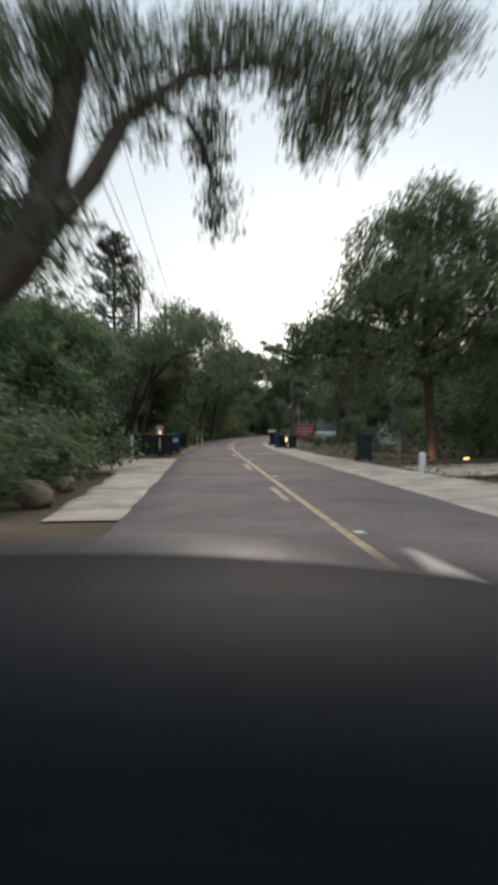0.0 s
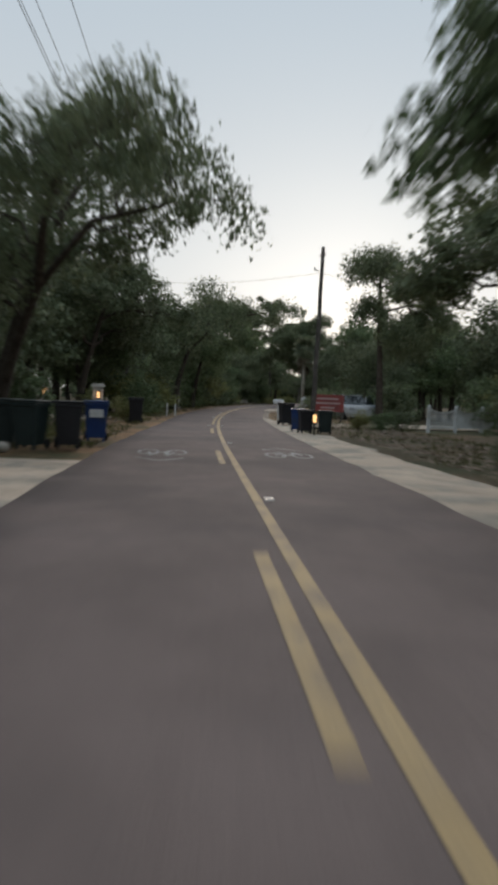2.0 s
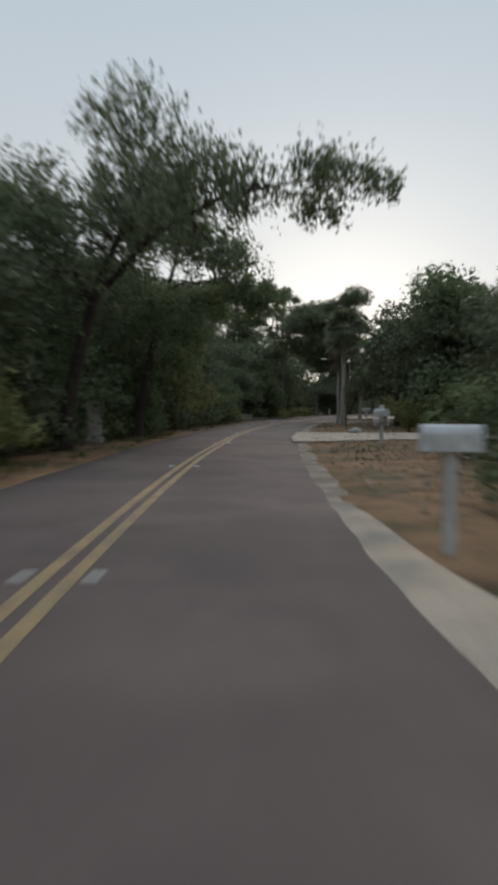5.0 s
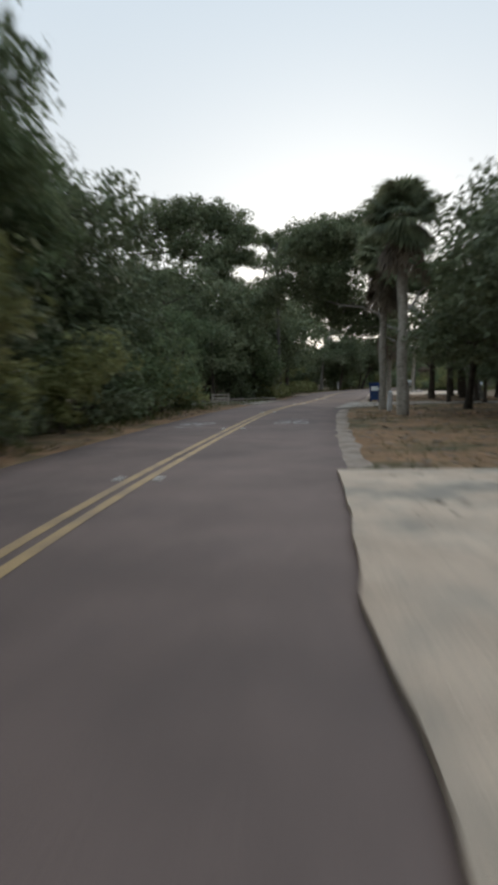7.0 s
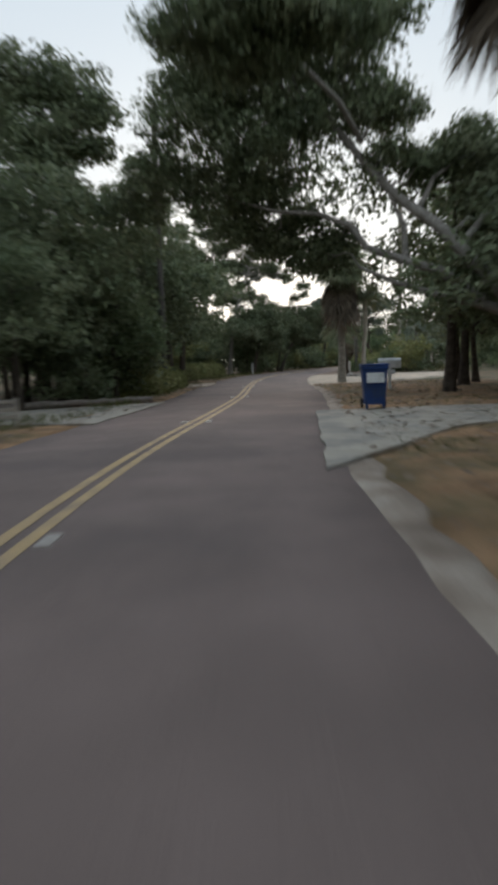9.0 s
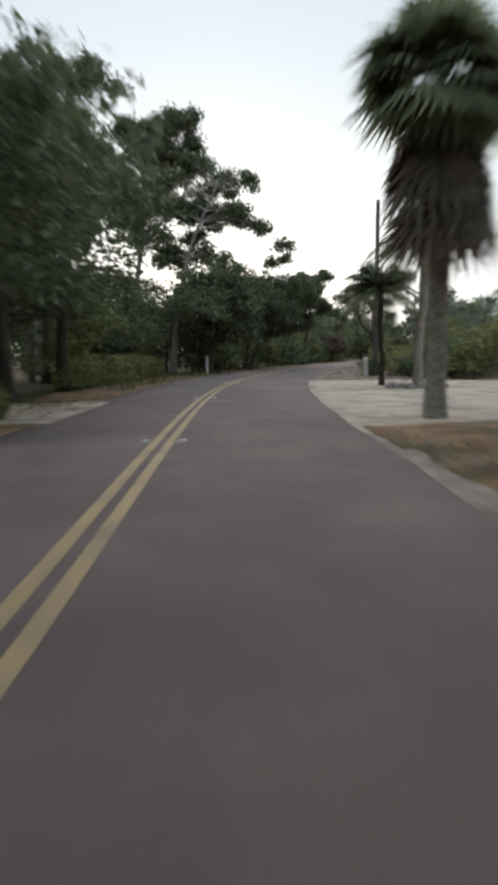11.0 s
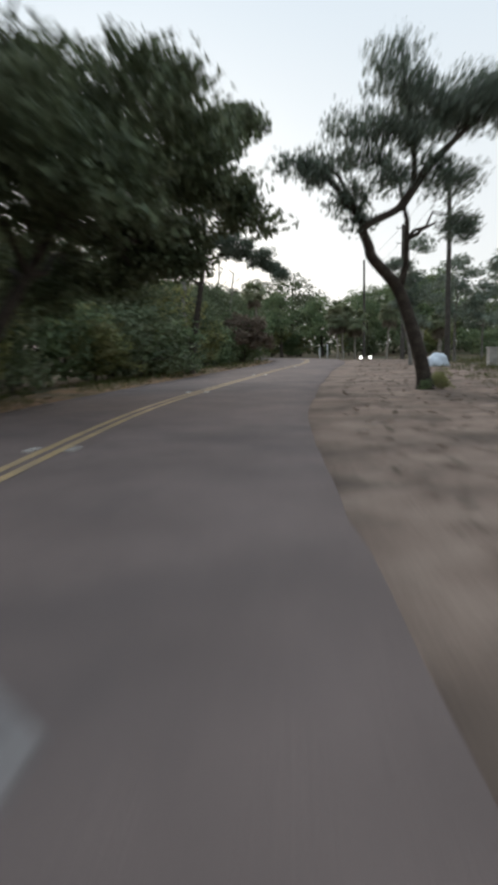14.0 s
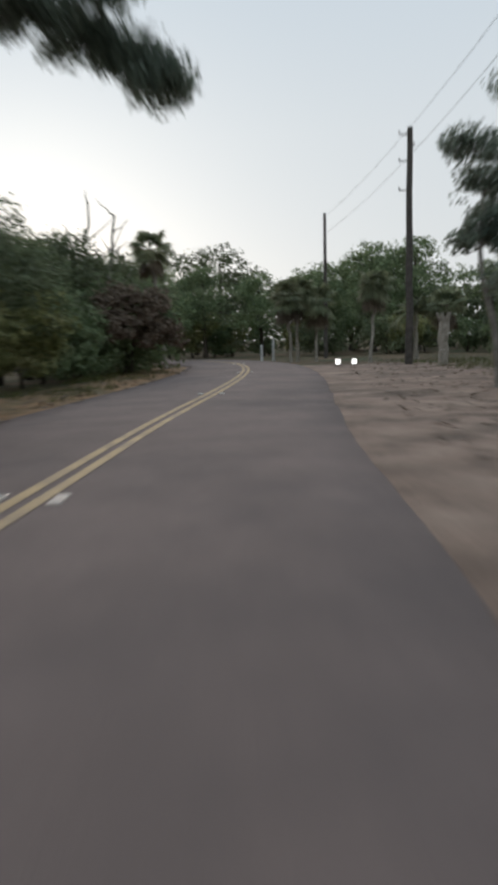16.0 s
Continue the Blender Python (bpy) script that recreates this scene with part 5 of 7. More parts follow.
def hedge(label, p0, p1, width, height, seed, material, n=5200):
    """A clipped hedge: leaves packed in a long rounded body with bare stems inside."""
    rng = np.random.default_rng(seed)
    p0, p1 = np.array(p0, float), np.array(p1, float)
    L = np.linalg.norm(p1 - p0)
    t = thing("hedge", label, "hedge", (*p0, 0), rz=math.degrees(math.atan2(p1[1] - p0[1], p1[0] - p0[0])))
    x = rng.uniform(0, L, n)
    a = rng.uniform(-0.25, math.pi + 0.25, n)
    r = rng.uniform(0.72, 1.03, n)
    endy = np.sqrt(np.clip(1 - (np.abs(x - L / 2) / (L / 2)) ** 8, 0.02, 1))
    bump = np.array([1 + 0.12 * noise.noise(Vector((q * 1.1, 0, seed))) for q in x])
    c = np.stack([x, np.cos(a) * width / 2 * r * endy * bump, 0.12 + np.clip(np.sin(a), 0, 1) ** 0.6 * (height - 0.12) * r * endy * bump], 1)
    c[np.sin(a) < 0, 2] = rng.uniform(0.05, 0.4 * height, (np.sin(a) < 0).sum())
    v, q = leaves_arrays(c, 0.17, rng, 0.6)
    link_mesh("foliage", quads_mesh("foliage", v, q), material, t)
    tubes = [(bend((s, 0, -0.03), (s + rng.uniform(-0.2, 0.2), rng.uniform(-0.3, 0.3) * width, height * 0.8), 0, 0.05, 5, rng), np.linspace(0.03, 0.01, 5)) for s in np.arange(0.3, L, 0.45)]
    link_mesh("stems", tubes_mesh("stems", tubes, 5), M_BARK, t)
    return t


hedge("low rounded green hedge along the road", (15.0, 157.6), (21.6, 179.6), 1.7, 1.25, 61, M_LEAF_BRIGHT, 15000)
hedge("low green hedge beside a pale driveway", P(133, -4.6), P(146, -4.6), 2.0, 1.15, 62, M_LEAF_BRIGHT, 8000)


# low shrubs behind the pale apron and tufts at the crooked tree's foot
for k, (x, y, sc, m) in enumerate(((32.5, 165.3, 0.42, 1), (33.1, 164.5, 0.5, 0), (34.2, 163.8, 0.6, 1), (33.4, 166.2, 0.6, 2), (35.6, 163.2, 0.65, 0), (32.6, 167.6, 0.5, 2),
                                   (42.5, 188.1, 0.17, 2), (42.05, 188.25, 0.13, 0), (42.7, 188.7, 0.2, 2))):
    t = copy_thing(SHRUBS[m], pose(x, y, -0.03, 0, 0, 67 * k))
    t.scale = (sc, sc, sc)


# ---- palms ----
def fan_leaf(c, d, L, rng, blades=19):
    """A fan frond: blades spread from the tip of a stalk."""
    d = d / np.linalg.norm(d)
    s = np.cross(d, (0, 0, 1.0))
    s /= np.linalg.norm(s) + 1e-9
    u = np.cross(s, d)
    hub = c + d * L * 0.5
    V = []
    for a in np.linspace(-1.75, 1.75, blades):
        b = d * math.cos(a) + s * math.sin(a) - u * 0.10 * abs(a)
        b[2] -= 0.18
        tip = hub + b * L * 0.62 * rng.uniform(0.85, 1.1)
        w = np.cross(b, u)
        w = w / (np.linalg.norm(w) + 1e-9) * L * 0.04
        mid = hub + (tip - hub) * 0.5 + u * L * 0.03
        V += [hub, mid + w, tip - (0, 0, L * 0.12), mid - w]
    w = s * 0.02
    V += [c - w, c + w, hub + w, hub - w]
    return V


def sabal_palm(label, at, height, seed, crown=1.5, skirt=0.0, lean=(0.0, 0.0), r=0.17, group="fan palms", fronds=34):
    rng = np.random.default_rng(seed)
    t = thing("fan_palm", label, "palm tree", at, group)
    way = bend((0, 0, -0.1), (lean[0], lean[1], height), 0, 0.05, 10, rng)
    rad = r * (1 + 0.25 * np.exp(-np.linspace(0, 8, 10))) * (1 + 0.05 * rng.normal(0, 1, 10))
    link_mesh("trunk", tubes_mesh("trunk", [(way, rad)], 10), M_PALM_TRUNK, t, smooth=True)
    top = way[-1]
    V = []
    for k in range(fronds):
        a = rng.uniform(0, 2 * np.pi)
        e = rng.uniform(-0.75, 1.25)
        d = np.array([math.cos(a) * math.cos(e), math.sin(a) * math.cos(e), math.sin(e)])
        V += fan_leaf(top + (0, 0, 0.1), d, crown * rng.uniform(0.8, 1.15), rng)
    V = np.array(V)
    link_mesh("crown", quads_mesh("crown", V, np.arange(len(V)).reshape(-1, 4)), M_PALM, t)
    if skirt:
        V = []
        for k in range(int(46 * skirt)):
            a = rng.uniform(0, 2 * np.pi)
            z = top[2] - rng.uniform(0.1, skirt * 1.9)
            p = np.array([np.interp(z, way[:, 2], way[:, 0]), np.interp(z, way[:, 2], way[:, 1]), z]) + np.array([math.cos(a), math.sin(a), 0]) * r
            d = np.array([math.cos(a) * 0.55, math.sin(a) * 0.55, -1.0])
            V += fan_leaf(p, d, crown * rng.uniform(0.75, 1.05), rng, 13)
        V = np.array(V)
        link_mesh("dead_fronds", quads_mesh("dead_fronds", V, np.arange(len(V)).reshape(-1, 4)), M_PALM_DEAD, t, "hanging skirt of dry brown fronds")
    return t


def feather_palm(label, at, height, seed, crown=2.2, lean=(0.0, 0.0), r=0.13, fronds=30, group="feather palms", bark=None):
    rng = np.random.default_rng(seed)
    t = thing("feather_palm", label, "palm tree", at, group)
    way = bend((0, 0, -0.1), (lean[0], lean[1], height), 0, 0.05, 10, rng)
    rad = r * (1 + 0.5 * np.exp(-np.linspace(0, 10, 10)))
    link_mesh("trunk", tubes_mesh("trunk", [(way, rad)], 9), bark or M_PALM_TRUNK, t, smooth=True)
    top = way[-1]
    for k in range(fronds):
        a = 2 * np.pi * k / fronds * 2.6 + rng.uniform(-0.2, 0.2)
        e0 = rng.uniform(-0.45, 1.3)
        L = crown * rng.uniform(0.85, 1.1)
        q = np.linspace(0, 1, 12)
        hor = L * q * math.cos(e0) * (1 - 0.15 * q)
        zz = L * (q * math.sin(e0) - 0.5 * q ** 2.2)
        sp = np.stack([top[0] + hor * math.cos(a), top[1] + hor * math.sin(a), top[2] + zz], 1)
        v, f = tube_arrays(sp, np.linspace(0.025, 0.006, 12), 4)
        side = np.array([-math.sin(a), math.cos(a), 0])
        V, Q = [v], [f]
        n0 = len(v)
        LV = []
        for j in np.linspace(0.10, 0.99, 44):
            p = np.array([np.interp(j, q, sp[:, i]) for i in range(3)])
            fwd = np.array([math.cos(a), math.sin(a), 0])
            for sg in (-1, 1):
                ll = 0.36 * crown / 2.2 * (1.15 - 0.7 * abs(j - 0.45)) * rng.uniform(0.85, 1.1) * 1.5
                tip = p + (side * sg * 0.8 + fwd * 0.45) * ll + (0, 0, -0.38 * ll)
                w = fwd * 0.02
                m = (p + tip) / 2 + (0, 0, 0.06 * ll)
                LV += [p, m + w, tip, m - w]
        LV = np.array(LV)
        V.append(LV)
        Q.append(np.arange(len(LV)).reshape(-1, 4) + n0)
        link_mesh("frond", quads_mesh("frond", np.concatenate(V), np.concatenate(Q)), M_PALM, t)
    return t


sabal_palm("tall fan palm with a grey trunk on brown litter", (13.2, 111.8), 6.6, 401, 1.3, 0.7, r=0.15, fronds=40)
sabal_palm("tall fan palm with a hanging skirt of dry fronds", (12.5, 106.4), 7.1, 402, 1.5, 0.45, r=0.19, fronds=46)
sabal_palm("very tall slim palm with a small head above the trees", (37.5, 170.6), 16.0, 403, 0.95, 0.0, (0.4, 0.0), r=0.2, fronds=20)
feather_palm("coconut palm with arching fronds leaning over pale sand", (27.4, 156.8), 3.5, 404, 1.85, (-1.2, -2.3), r=0.1, fronds=52, bark=M_BARK)
feather_palm("coconut palm with a dense dark head in a ring of stones", (27.7, 154.4), 5.5, 405, 2.25, (0.25, 0.1), r=0.16, fronds=58)
sabal_palm("fan palm with a thick hanging skirt of dry brown fronds", (22.1, 143.1), 6.3, 406, 1.7, 0.95, r=0.2, fronds=74)
for k, (x, y, h, s, ln) in enumerate(((66.2, 234.8, 3.9, 1.35, (-0.2, 0)), (67.2, 235.6, 4.2, 1.45, (0, 0)), (68.2, 234.9, 3.7, 1.35, (0.1, 0)), (55.6, 229.6, 5.9, 1.1, (-0.5, 0.3)), (68.2, 229.3, 4.3, 1.2, (0.5, 0.2)),
                                      (74.4, 229.6, 3.2, 1.3, (0, 0)), (61, 245 + 12, 5.4, 1.3, (0, 0)), (78, 234, 3.6, 1.3, (0.2, 0)), (52, 239, 5.6, 1.2, (0, 0)))):
    sabal_palm("short fan palm with a slim pale trunk" if h < 5 else "fan palm with a round head on a slim trunk", (x, y), h, 410 + k, s, 0.25, ln, 0.095, "fan palms at the bend")
feather_palm("young feather palm with upright fronds", (72.8, 230.6), 2.9, 430, 1.9)
# a broken palm trunk
t = thing("palm_stump", "headless grey palm trunk standing on grass", "tree stump", (65.6, 220.6, 0))
rng = np.random.default_rng(5)
link_mesh("trunk", tubes_mesh("trunk", [(bend((0, 0, -0.1), (0.05, 0, 2.2), 0, 0.03, 9, rng), 0.24 * (1 + 0.05 * rng.normal(0, 1, 9)))], 11), M_PALM_TRUNK, t, smooth=True)
for k in range(7):
    a = k * 0.9
    link_mesh("boot", tubes_mesh("boot", [([(0.2 * math.cos(a), 0.2 * math.sin(a), 2.0), (0.3 * math.cos(a), 0.3 * math.sin(a), 2.25), (0.33 * math.cos(a), 0.33 * math.sin(a), 2.4)], [0.05, 0.04, 0.02])], 5), M_PALM_TRUNK, t)


# ---- tall whorled pine and dead snags ----
def norfolk_pine(label, at, height, seed):
    rng = np.random.default_rng(seed)
    t = thing("norfolk_pine", label, "tree", at)
    way = bend((0, 0, -0.1), (0.3, 0.1, height), 0, 0.06, 12, rng)
    link_mesh("trunk", tubes_mesh("trunk", [(way, np.linspace(0.30, 0.05, 12))], 9), M_BARK, t, smooth=True)
    pts = []
    for z in np.arange(height * 0.42, height - 0.3, 0.55):
        c = np.array([np.interp(z, way[:, 2], way[:, 0]), np.interp(z, way[:, 2], way[:, 1]), z])
        L = min(1.0 + 0.42 * (height - z), 2.5) * rng.uniform(0.85, 1.1)
        tubes = []
        for k in range(rng.integers(6, 9)):
            a = rng.uniform(0, 2 * np.pi)
            l = L * rng.uniform(0.6, 1.1)
            tip = c + np.array([math.cos(a) * l, math.sin(a) * l, 0.38 * l])
            b = bend(c, tip, -0.14 * l, 0, 6)
            tubes.append((b, np.linspace(0.06, 0.025, 6)))
            for j in ((0.25, 0.5, 0.75, 1.0) if height - z < 2.2 else (0.62, 0.82, 1.0)):
                p = c + (tip - c) * j
                pts.append(p + rng.normal(0, 1, (26, 3)) * (0.10, 0.10, 0.11) + (0, 0, 0.05))
        link_mesh("branch", tubes_mesh("branch", tubes, 4), M_BARK, t)
    v, q = leaves_arrays(np.concatenate(pts), 0.26, rng, 0.35)
    link_mesh("crown", quads_mesh("crown", v, q), M_LEAF_PINE, t)
    return t


norfolk_pine("tall slim pine with whorled sparse branches", (-10.5, 72.9, 0), 20.5, 501)


def snag(label, at, height, seed, lean):
    rng = np.random.default_rng(seed)
    t = thing("dead_tree", label, "dead tree", at)
    way = bend((0, 0, -0.1), (lean[0], lean[1], height), 0, 0.15, 9, rng)
    link_mesh("trunk", tubes_mesh("trunk", [(way, np.linspace(0.15, 0.05, 9))], 8), M_BARK_GREY, t, smooth=True)
    for k in range(11):
        i = rng.integers(4, 9)
        a = rng.uniform(0, 6.28)
        l = rng.uniform(0.6, 1.7)
        link_mesh("branch", tubes_mesh("branch", [(bend(way[i], way[i] + np.array([math.cos(a) * l, math.sin(a) * l, l * 0.9]), 0, 0.08, 5, rng), np.linspace(0.05, 0.012, 5))], 5), M_BARK_GREY, t)
    return t


snag("bare grey dead tree above the roadside shrubs", (51.6, 231.0, 0), 8.2, 511, (1.0, 0.6))
snag("bare grey dead tree above the roadside shrubs", (52.8, 230.6, 0), 7.6, 512, (0.9, 0.3))
snag("bare grey dead tree above the roadside shrubs", (44.5, 217.0, 0), 7.2, 513, (0.3, 0.3))
t = copy_thing(SHRUBS[0], pose(52.6, 227.2, -0.05))
t.scale = (1.4, 1.2, 1.6)
key_tree("dry_shrub", "reddish-brown dry shrub at the road's bend", (52.6, 226.4), [(52.6, 226.4, 0), (52.7, 226.4, 1.0), (52.8, 226.4, 2.2)], [B(52.8, 225.9, 2.3, 1.2), B(53.6, 225.5, 1.6, 1.0), B(52.0, 226.2, 3.0, 1.0), B(51.4, 225.4, 1.8, 1.1), B(53.4, 225.6, 3.0, 0.7)], 170, 40, 0.2, seed=119,
         spread=0.3, r0=0.07, leafmat=M_LEAF_DRY, category="shrub")


# ---- utility poles and wires ----
def cyl(bm, p, r0, r1, h, seg=12):
    r = bmesh.ops.create_cone(bm, cap_ends=True, segments=seg, radius1=r0, radius2=r1, depth=h)
    bmesh.ops.translate(bm, vec=(p[0], p[1], p[2] + h / 2), verts=r["verts"])
    return r["verts"]


def pole(label, at, h, arms=(), brackets=(), lean=(0.0, 0.0), r=0.15, rz=0.0):
    t = thing("utility_pole", label, "utility pole", at, "utility poles", rz)
    rng = np.random.default_rng(int(abs(at[1]) * 10))
    way = bend((0, 0, -0.3), (lean[0], lean[1], h), 0, 0.02, 9, rng)
    link_mesh("post", tubes_mesh("post", [(way, np.linspace(r * 1.1, r * 0.72, 9))], 12), M_POLE, t, smooth=True)
    bm = bmesh.new()
    cyl(bm, (lean[0], lean[1], h - 0.02), r * 0.74, r * 0.5, 0.05)
    part("cap", bm, M_METAL, t)
    for z, half in arms:
        bm = bmesh.new()
        box(bm, lean[0], lean[1] - r, z, half * 2, 0.10, 0.12, 0.012)
        arm = part("crossarm", bm, M_POLE, t)
        for s in (-0.9, -0.35, 0.45, 0.9):
            bm = bmesh.new()
            cyl(bm, (lean[0] + s * half, lean[1] - r, z + 0.06), 0.02, 0.02, 0.08, 8)
            cyl(bm, (lean[0] + s * half, lean[1] - r, z + 0.12), 0.05, 0.03, 0.10, 10)
            part("insulator", bm, M_CERAMIC, arm)
    for z, side, L in brackets:
        bm = bmesh.new()
        box(bm, side * L / 2, 0, z, L, 0.05, 0.06, 0.008)
        br = part("bracket", bm, M_METAL, t)
        bm = bmesh.new()
        cyl(bm, (side * L, 0, z + 0.02), 0.045, 0.03, 0.14, 10)
        part("insulator", bm, M_CERAMIC, br)
    return t


def wire(label, p0, p1, sag, r=0.011):
    p = bend(p0, p1, -sag, 0, 25)
    t = tagged(link_mesh("overhead_wire", tubes_mesh("overhead_wire", [(p, np.full(25, r))], 5), M_CABLE, None, smooth=True), label, "cable", "overhead wires")
    return t


pole("tall weathered wooden pole above the trees", (-8.5, 80.0, 0), 17.2, [(16.6, 0.9)], r=0.19)
pole("weathered wooden utility pole among roadside trees", (-4.95, 66.0, 0), 12.6, [(12.2, 0.8)], r=0.16)
pole("weathered wooden utility pole beside the road", (-5.3, -7.0, 0), 12.6, [(12.2, 0.8)], r=0.16)
pole("slim dark wooden utility pole beside rubbish bins", (5.1, 54.8, 0), 8.5, brackets=[(8.1, 1, 0.25), (7.4, -1, 0.2)], lean=(0.16, 0), r=0.12)
pole("wooden utility pole among trees at the bend", (12.0, 140.2, 0), 12.6, [(12.0, 0.9)], brackets=[(12.4, 1, 0.8)], r=0.15)
pole("tall dark wooden pole beside a pale post", (31.9, 167.2, 0), 9.4, r=0.13, lean=(0.1, 0))
pole("tall wooden utility pole on the grassy verge", (58.9, 208.7, 0), 12.3, brackets=[(11.6, -1, 0.4)], r=0.16)
pole("tall wooden utility pole with bracket arms", (65.3, 222.6, 0), 10.9, brackets=[(10.6, -1, 0.5), (9.4, -1, 0.5), (8.1, -1, 0.5), (10.1, 1, 0.2)], r=0.18, rz=-28)
pole("dark wooden pole beyond the bend", (72.6, 240.2, 0), 10.3, r=0.14)
for dx, z in ((-0.7, 12.35), (-0.28, 12.35), (0.7, 12.35), (0.1, 10.6)):
    wire("thin black overhead wire along the road", (-5.3 + dx, -7.1, z), (-4.95 + dx, 65.9, z), 0.55)
    wire("thin black overhead wire between poles", (-4.95 + dx, 65.9, z), (-8.5 + dx, 79.8, z + 4.2 if z > 11 else z + 2), 0.2)
wire("thin black service wire across the road", (5.2, 54.8, 7.3), (-4.9, 66.0, 8.2), 0.35, 0.008)
wire("thin black service wire to a house", (5.2, 54.8, 7.3), (24, 60, 6.0), 0.4, 0.008)
for z in (10.6, 9.4):
    wire("thin black overhead wire between poles", (65.0, 222.6, z), (58.6, 208.7, z + 1.2), 0.15, 0.009)
    wire("thin black overhead wire between poles", (65.0, 222.6, z), (72.6, 240.2, z - 0.5), 0.2, 0.009)


# ---- wheeled bins ----
def wheelie_bin(label, at, rz, material, lidmat=None, s=1.0, panel=None):
    t = thing("wheelie_bin", label, "rubbish bin", at, "rubbish bins", rz)
    bm = bmesh.new()
    lv = [(0.235, 0.25, 0.10), (0.25, 0.27, 0.30), (0.285, 0.33, 0.90), (0.31, 0.36, 0.92), (0.31, 0.36, 0.98)]
    rings = []
    for hx, hy, z in lv:
        ring = []
        for cx, cy in ((1, 1), (-1, 1), (-1, -1), (1, -1)):
            for a in (0, 30, 60, 90):
                b = math.radians(a + {(1, 1): 0, (-1, 1): 90, (-1, -1): 180, (1, -1): 270}[(cx, cy)])
                ring.append(bm.verts.new((s * (cx * (hx - 0.05) + 0.05 * math.cos(b)), s * (cy * (hy - 0.05) + 0.05 * math.sin(b)), s * z)))
        rings.append(ring)
    for a, b in zip(rings, rings[1:]):
        for i in range(16):
            bm.faces.new((a[i], a[(i + 1) % 16], b[(i + 1) % 16], b[i]))
    bm.faces.new(rings[0][::-1])
    bm.faces.new(rings[-1])
    part("body", bm, material, t, smooth=False)
    bm = bmesh.new()
    v = box(bm, 0, 0.01 * s, 1.01 * s, 0.64 * s, 0.76 * s, 0.05 * s, 0.02)
    for q in bm.verts:
        q.co.z += s * 0.05 * (1 - (q.co.x / (0.33 * s)) ** 2) * (1 - ((q.co.y) / (0.4 * s)) ** 2)
    part("lid", bm, lidmat or material, t)
    bm = bmesh.new()
    cyl(bm, (0, 0, 0), 0.018 * s, 0.018 * s, 0.5 * s, 8)
    bmesh.ops.transform(bm, matrix=pose(-0.25 * s, 0.42 * s, 0.98 * s, 0, 90, 0), verts=bm.verts)
    part("handle", bm, material, t)
    for sx in (-1, 1):
        bm = bmesh.new()
        cyl(bm, (0, 0, 0), 0.11 * s, 0.11 * s, 0.06 * s, 18)
        bmesh.ops.bevel(bm, geom=[e for e in bm.edges if e.calc_face_angle(0) > 1], offset=0.012, segments=2, affect="EDGES")
        bmesh.ops.transform(bm, matrix=pose(sx * 0.27 * s - 0.03 * s, 0.27 * s, 0.11 * s, 0, 90, 0), verts=bm.verts)
        part("wheel", bm, M_RUBBER, t)
    for sx in (-1, 1):
        bm = bmesh.new()
        box(bm, sx * 0.19 * s, -0.20 * s, 0.05 * s, 0.06 * s, 0.06 * s, 0.10 * s, 0.01)
        part("foot", bm, material, t)
    if panel:
        bm = bmesh.new()
        w, h = panel
        box(bm, 0, -0.365 * s, 0.72 * s, w, 0.008, h, 0.003)
        part("white_panel", bm, M_WHITE, t, "plain white panel")
    return t


wheelie_bin("blue wheeled recycling bin with a pale lid panel", (-3.15, 38.7, 0), 8, M_BIN_BLUE, None, 1.0, (0.34, 0.2))
wheelie_bin("dark green wheeled rubbish bin on a shell driveway", (-4.1, 35.5, 0.01), -15, M_BIN_DARK)
wheelie_bin("black wheeled rubbish bin on a shell driveway", (-3.4, 36.0, 0.01), 10, M_BIN_BLACK)
wheelie_bin("dark green wheeled rubbish bin on a shell driveway", (-4.8, 36.1, 0.01), 4, M_BIN_DARK)
wheelie_bin("black wheeled rubbish bin beside the road", (-3.0, 49.8, 0.01), 4, M_BIN_BLACK)
wheelie_bin("blue wheeled recycling bin on the shell verge", (3.3, 47.5, 0.01), -8, M_BIN_BLUE, None, 0.84)
wheelie_bin("black wheeled rubbish bin on the shell verge", (3.42, 46.2, 0.01), 5, M_BIN_BLACK, None, 0.84)
wheelie_bin("dark green wheeled rubbish bin on the shell verge", (4.08, 45.9, 0.01), -6, M_BIN_DARK, None, 0.84)
wheelie_bin("black wheeled rubbish bin on the shell verge", (3.6, 53.2, 0.01), 12, M_BIN_BLACK)
wheelie_bin("dark green wheeled rubbish bin under the trees", (4.6, 27.8, 0.01), -10, M_BIN_DARK)
# this bin's white panel paints in the glare on its lid
wheelie_bin("blue wheeled recycling bin with a white panel for its glare", (15.3, 121.4, 0.06), -16, M_BIN_BLUE, None, 1.05, (0.42, 0.24))


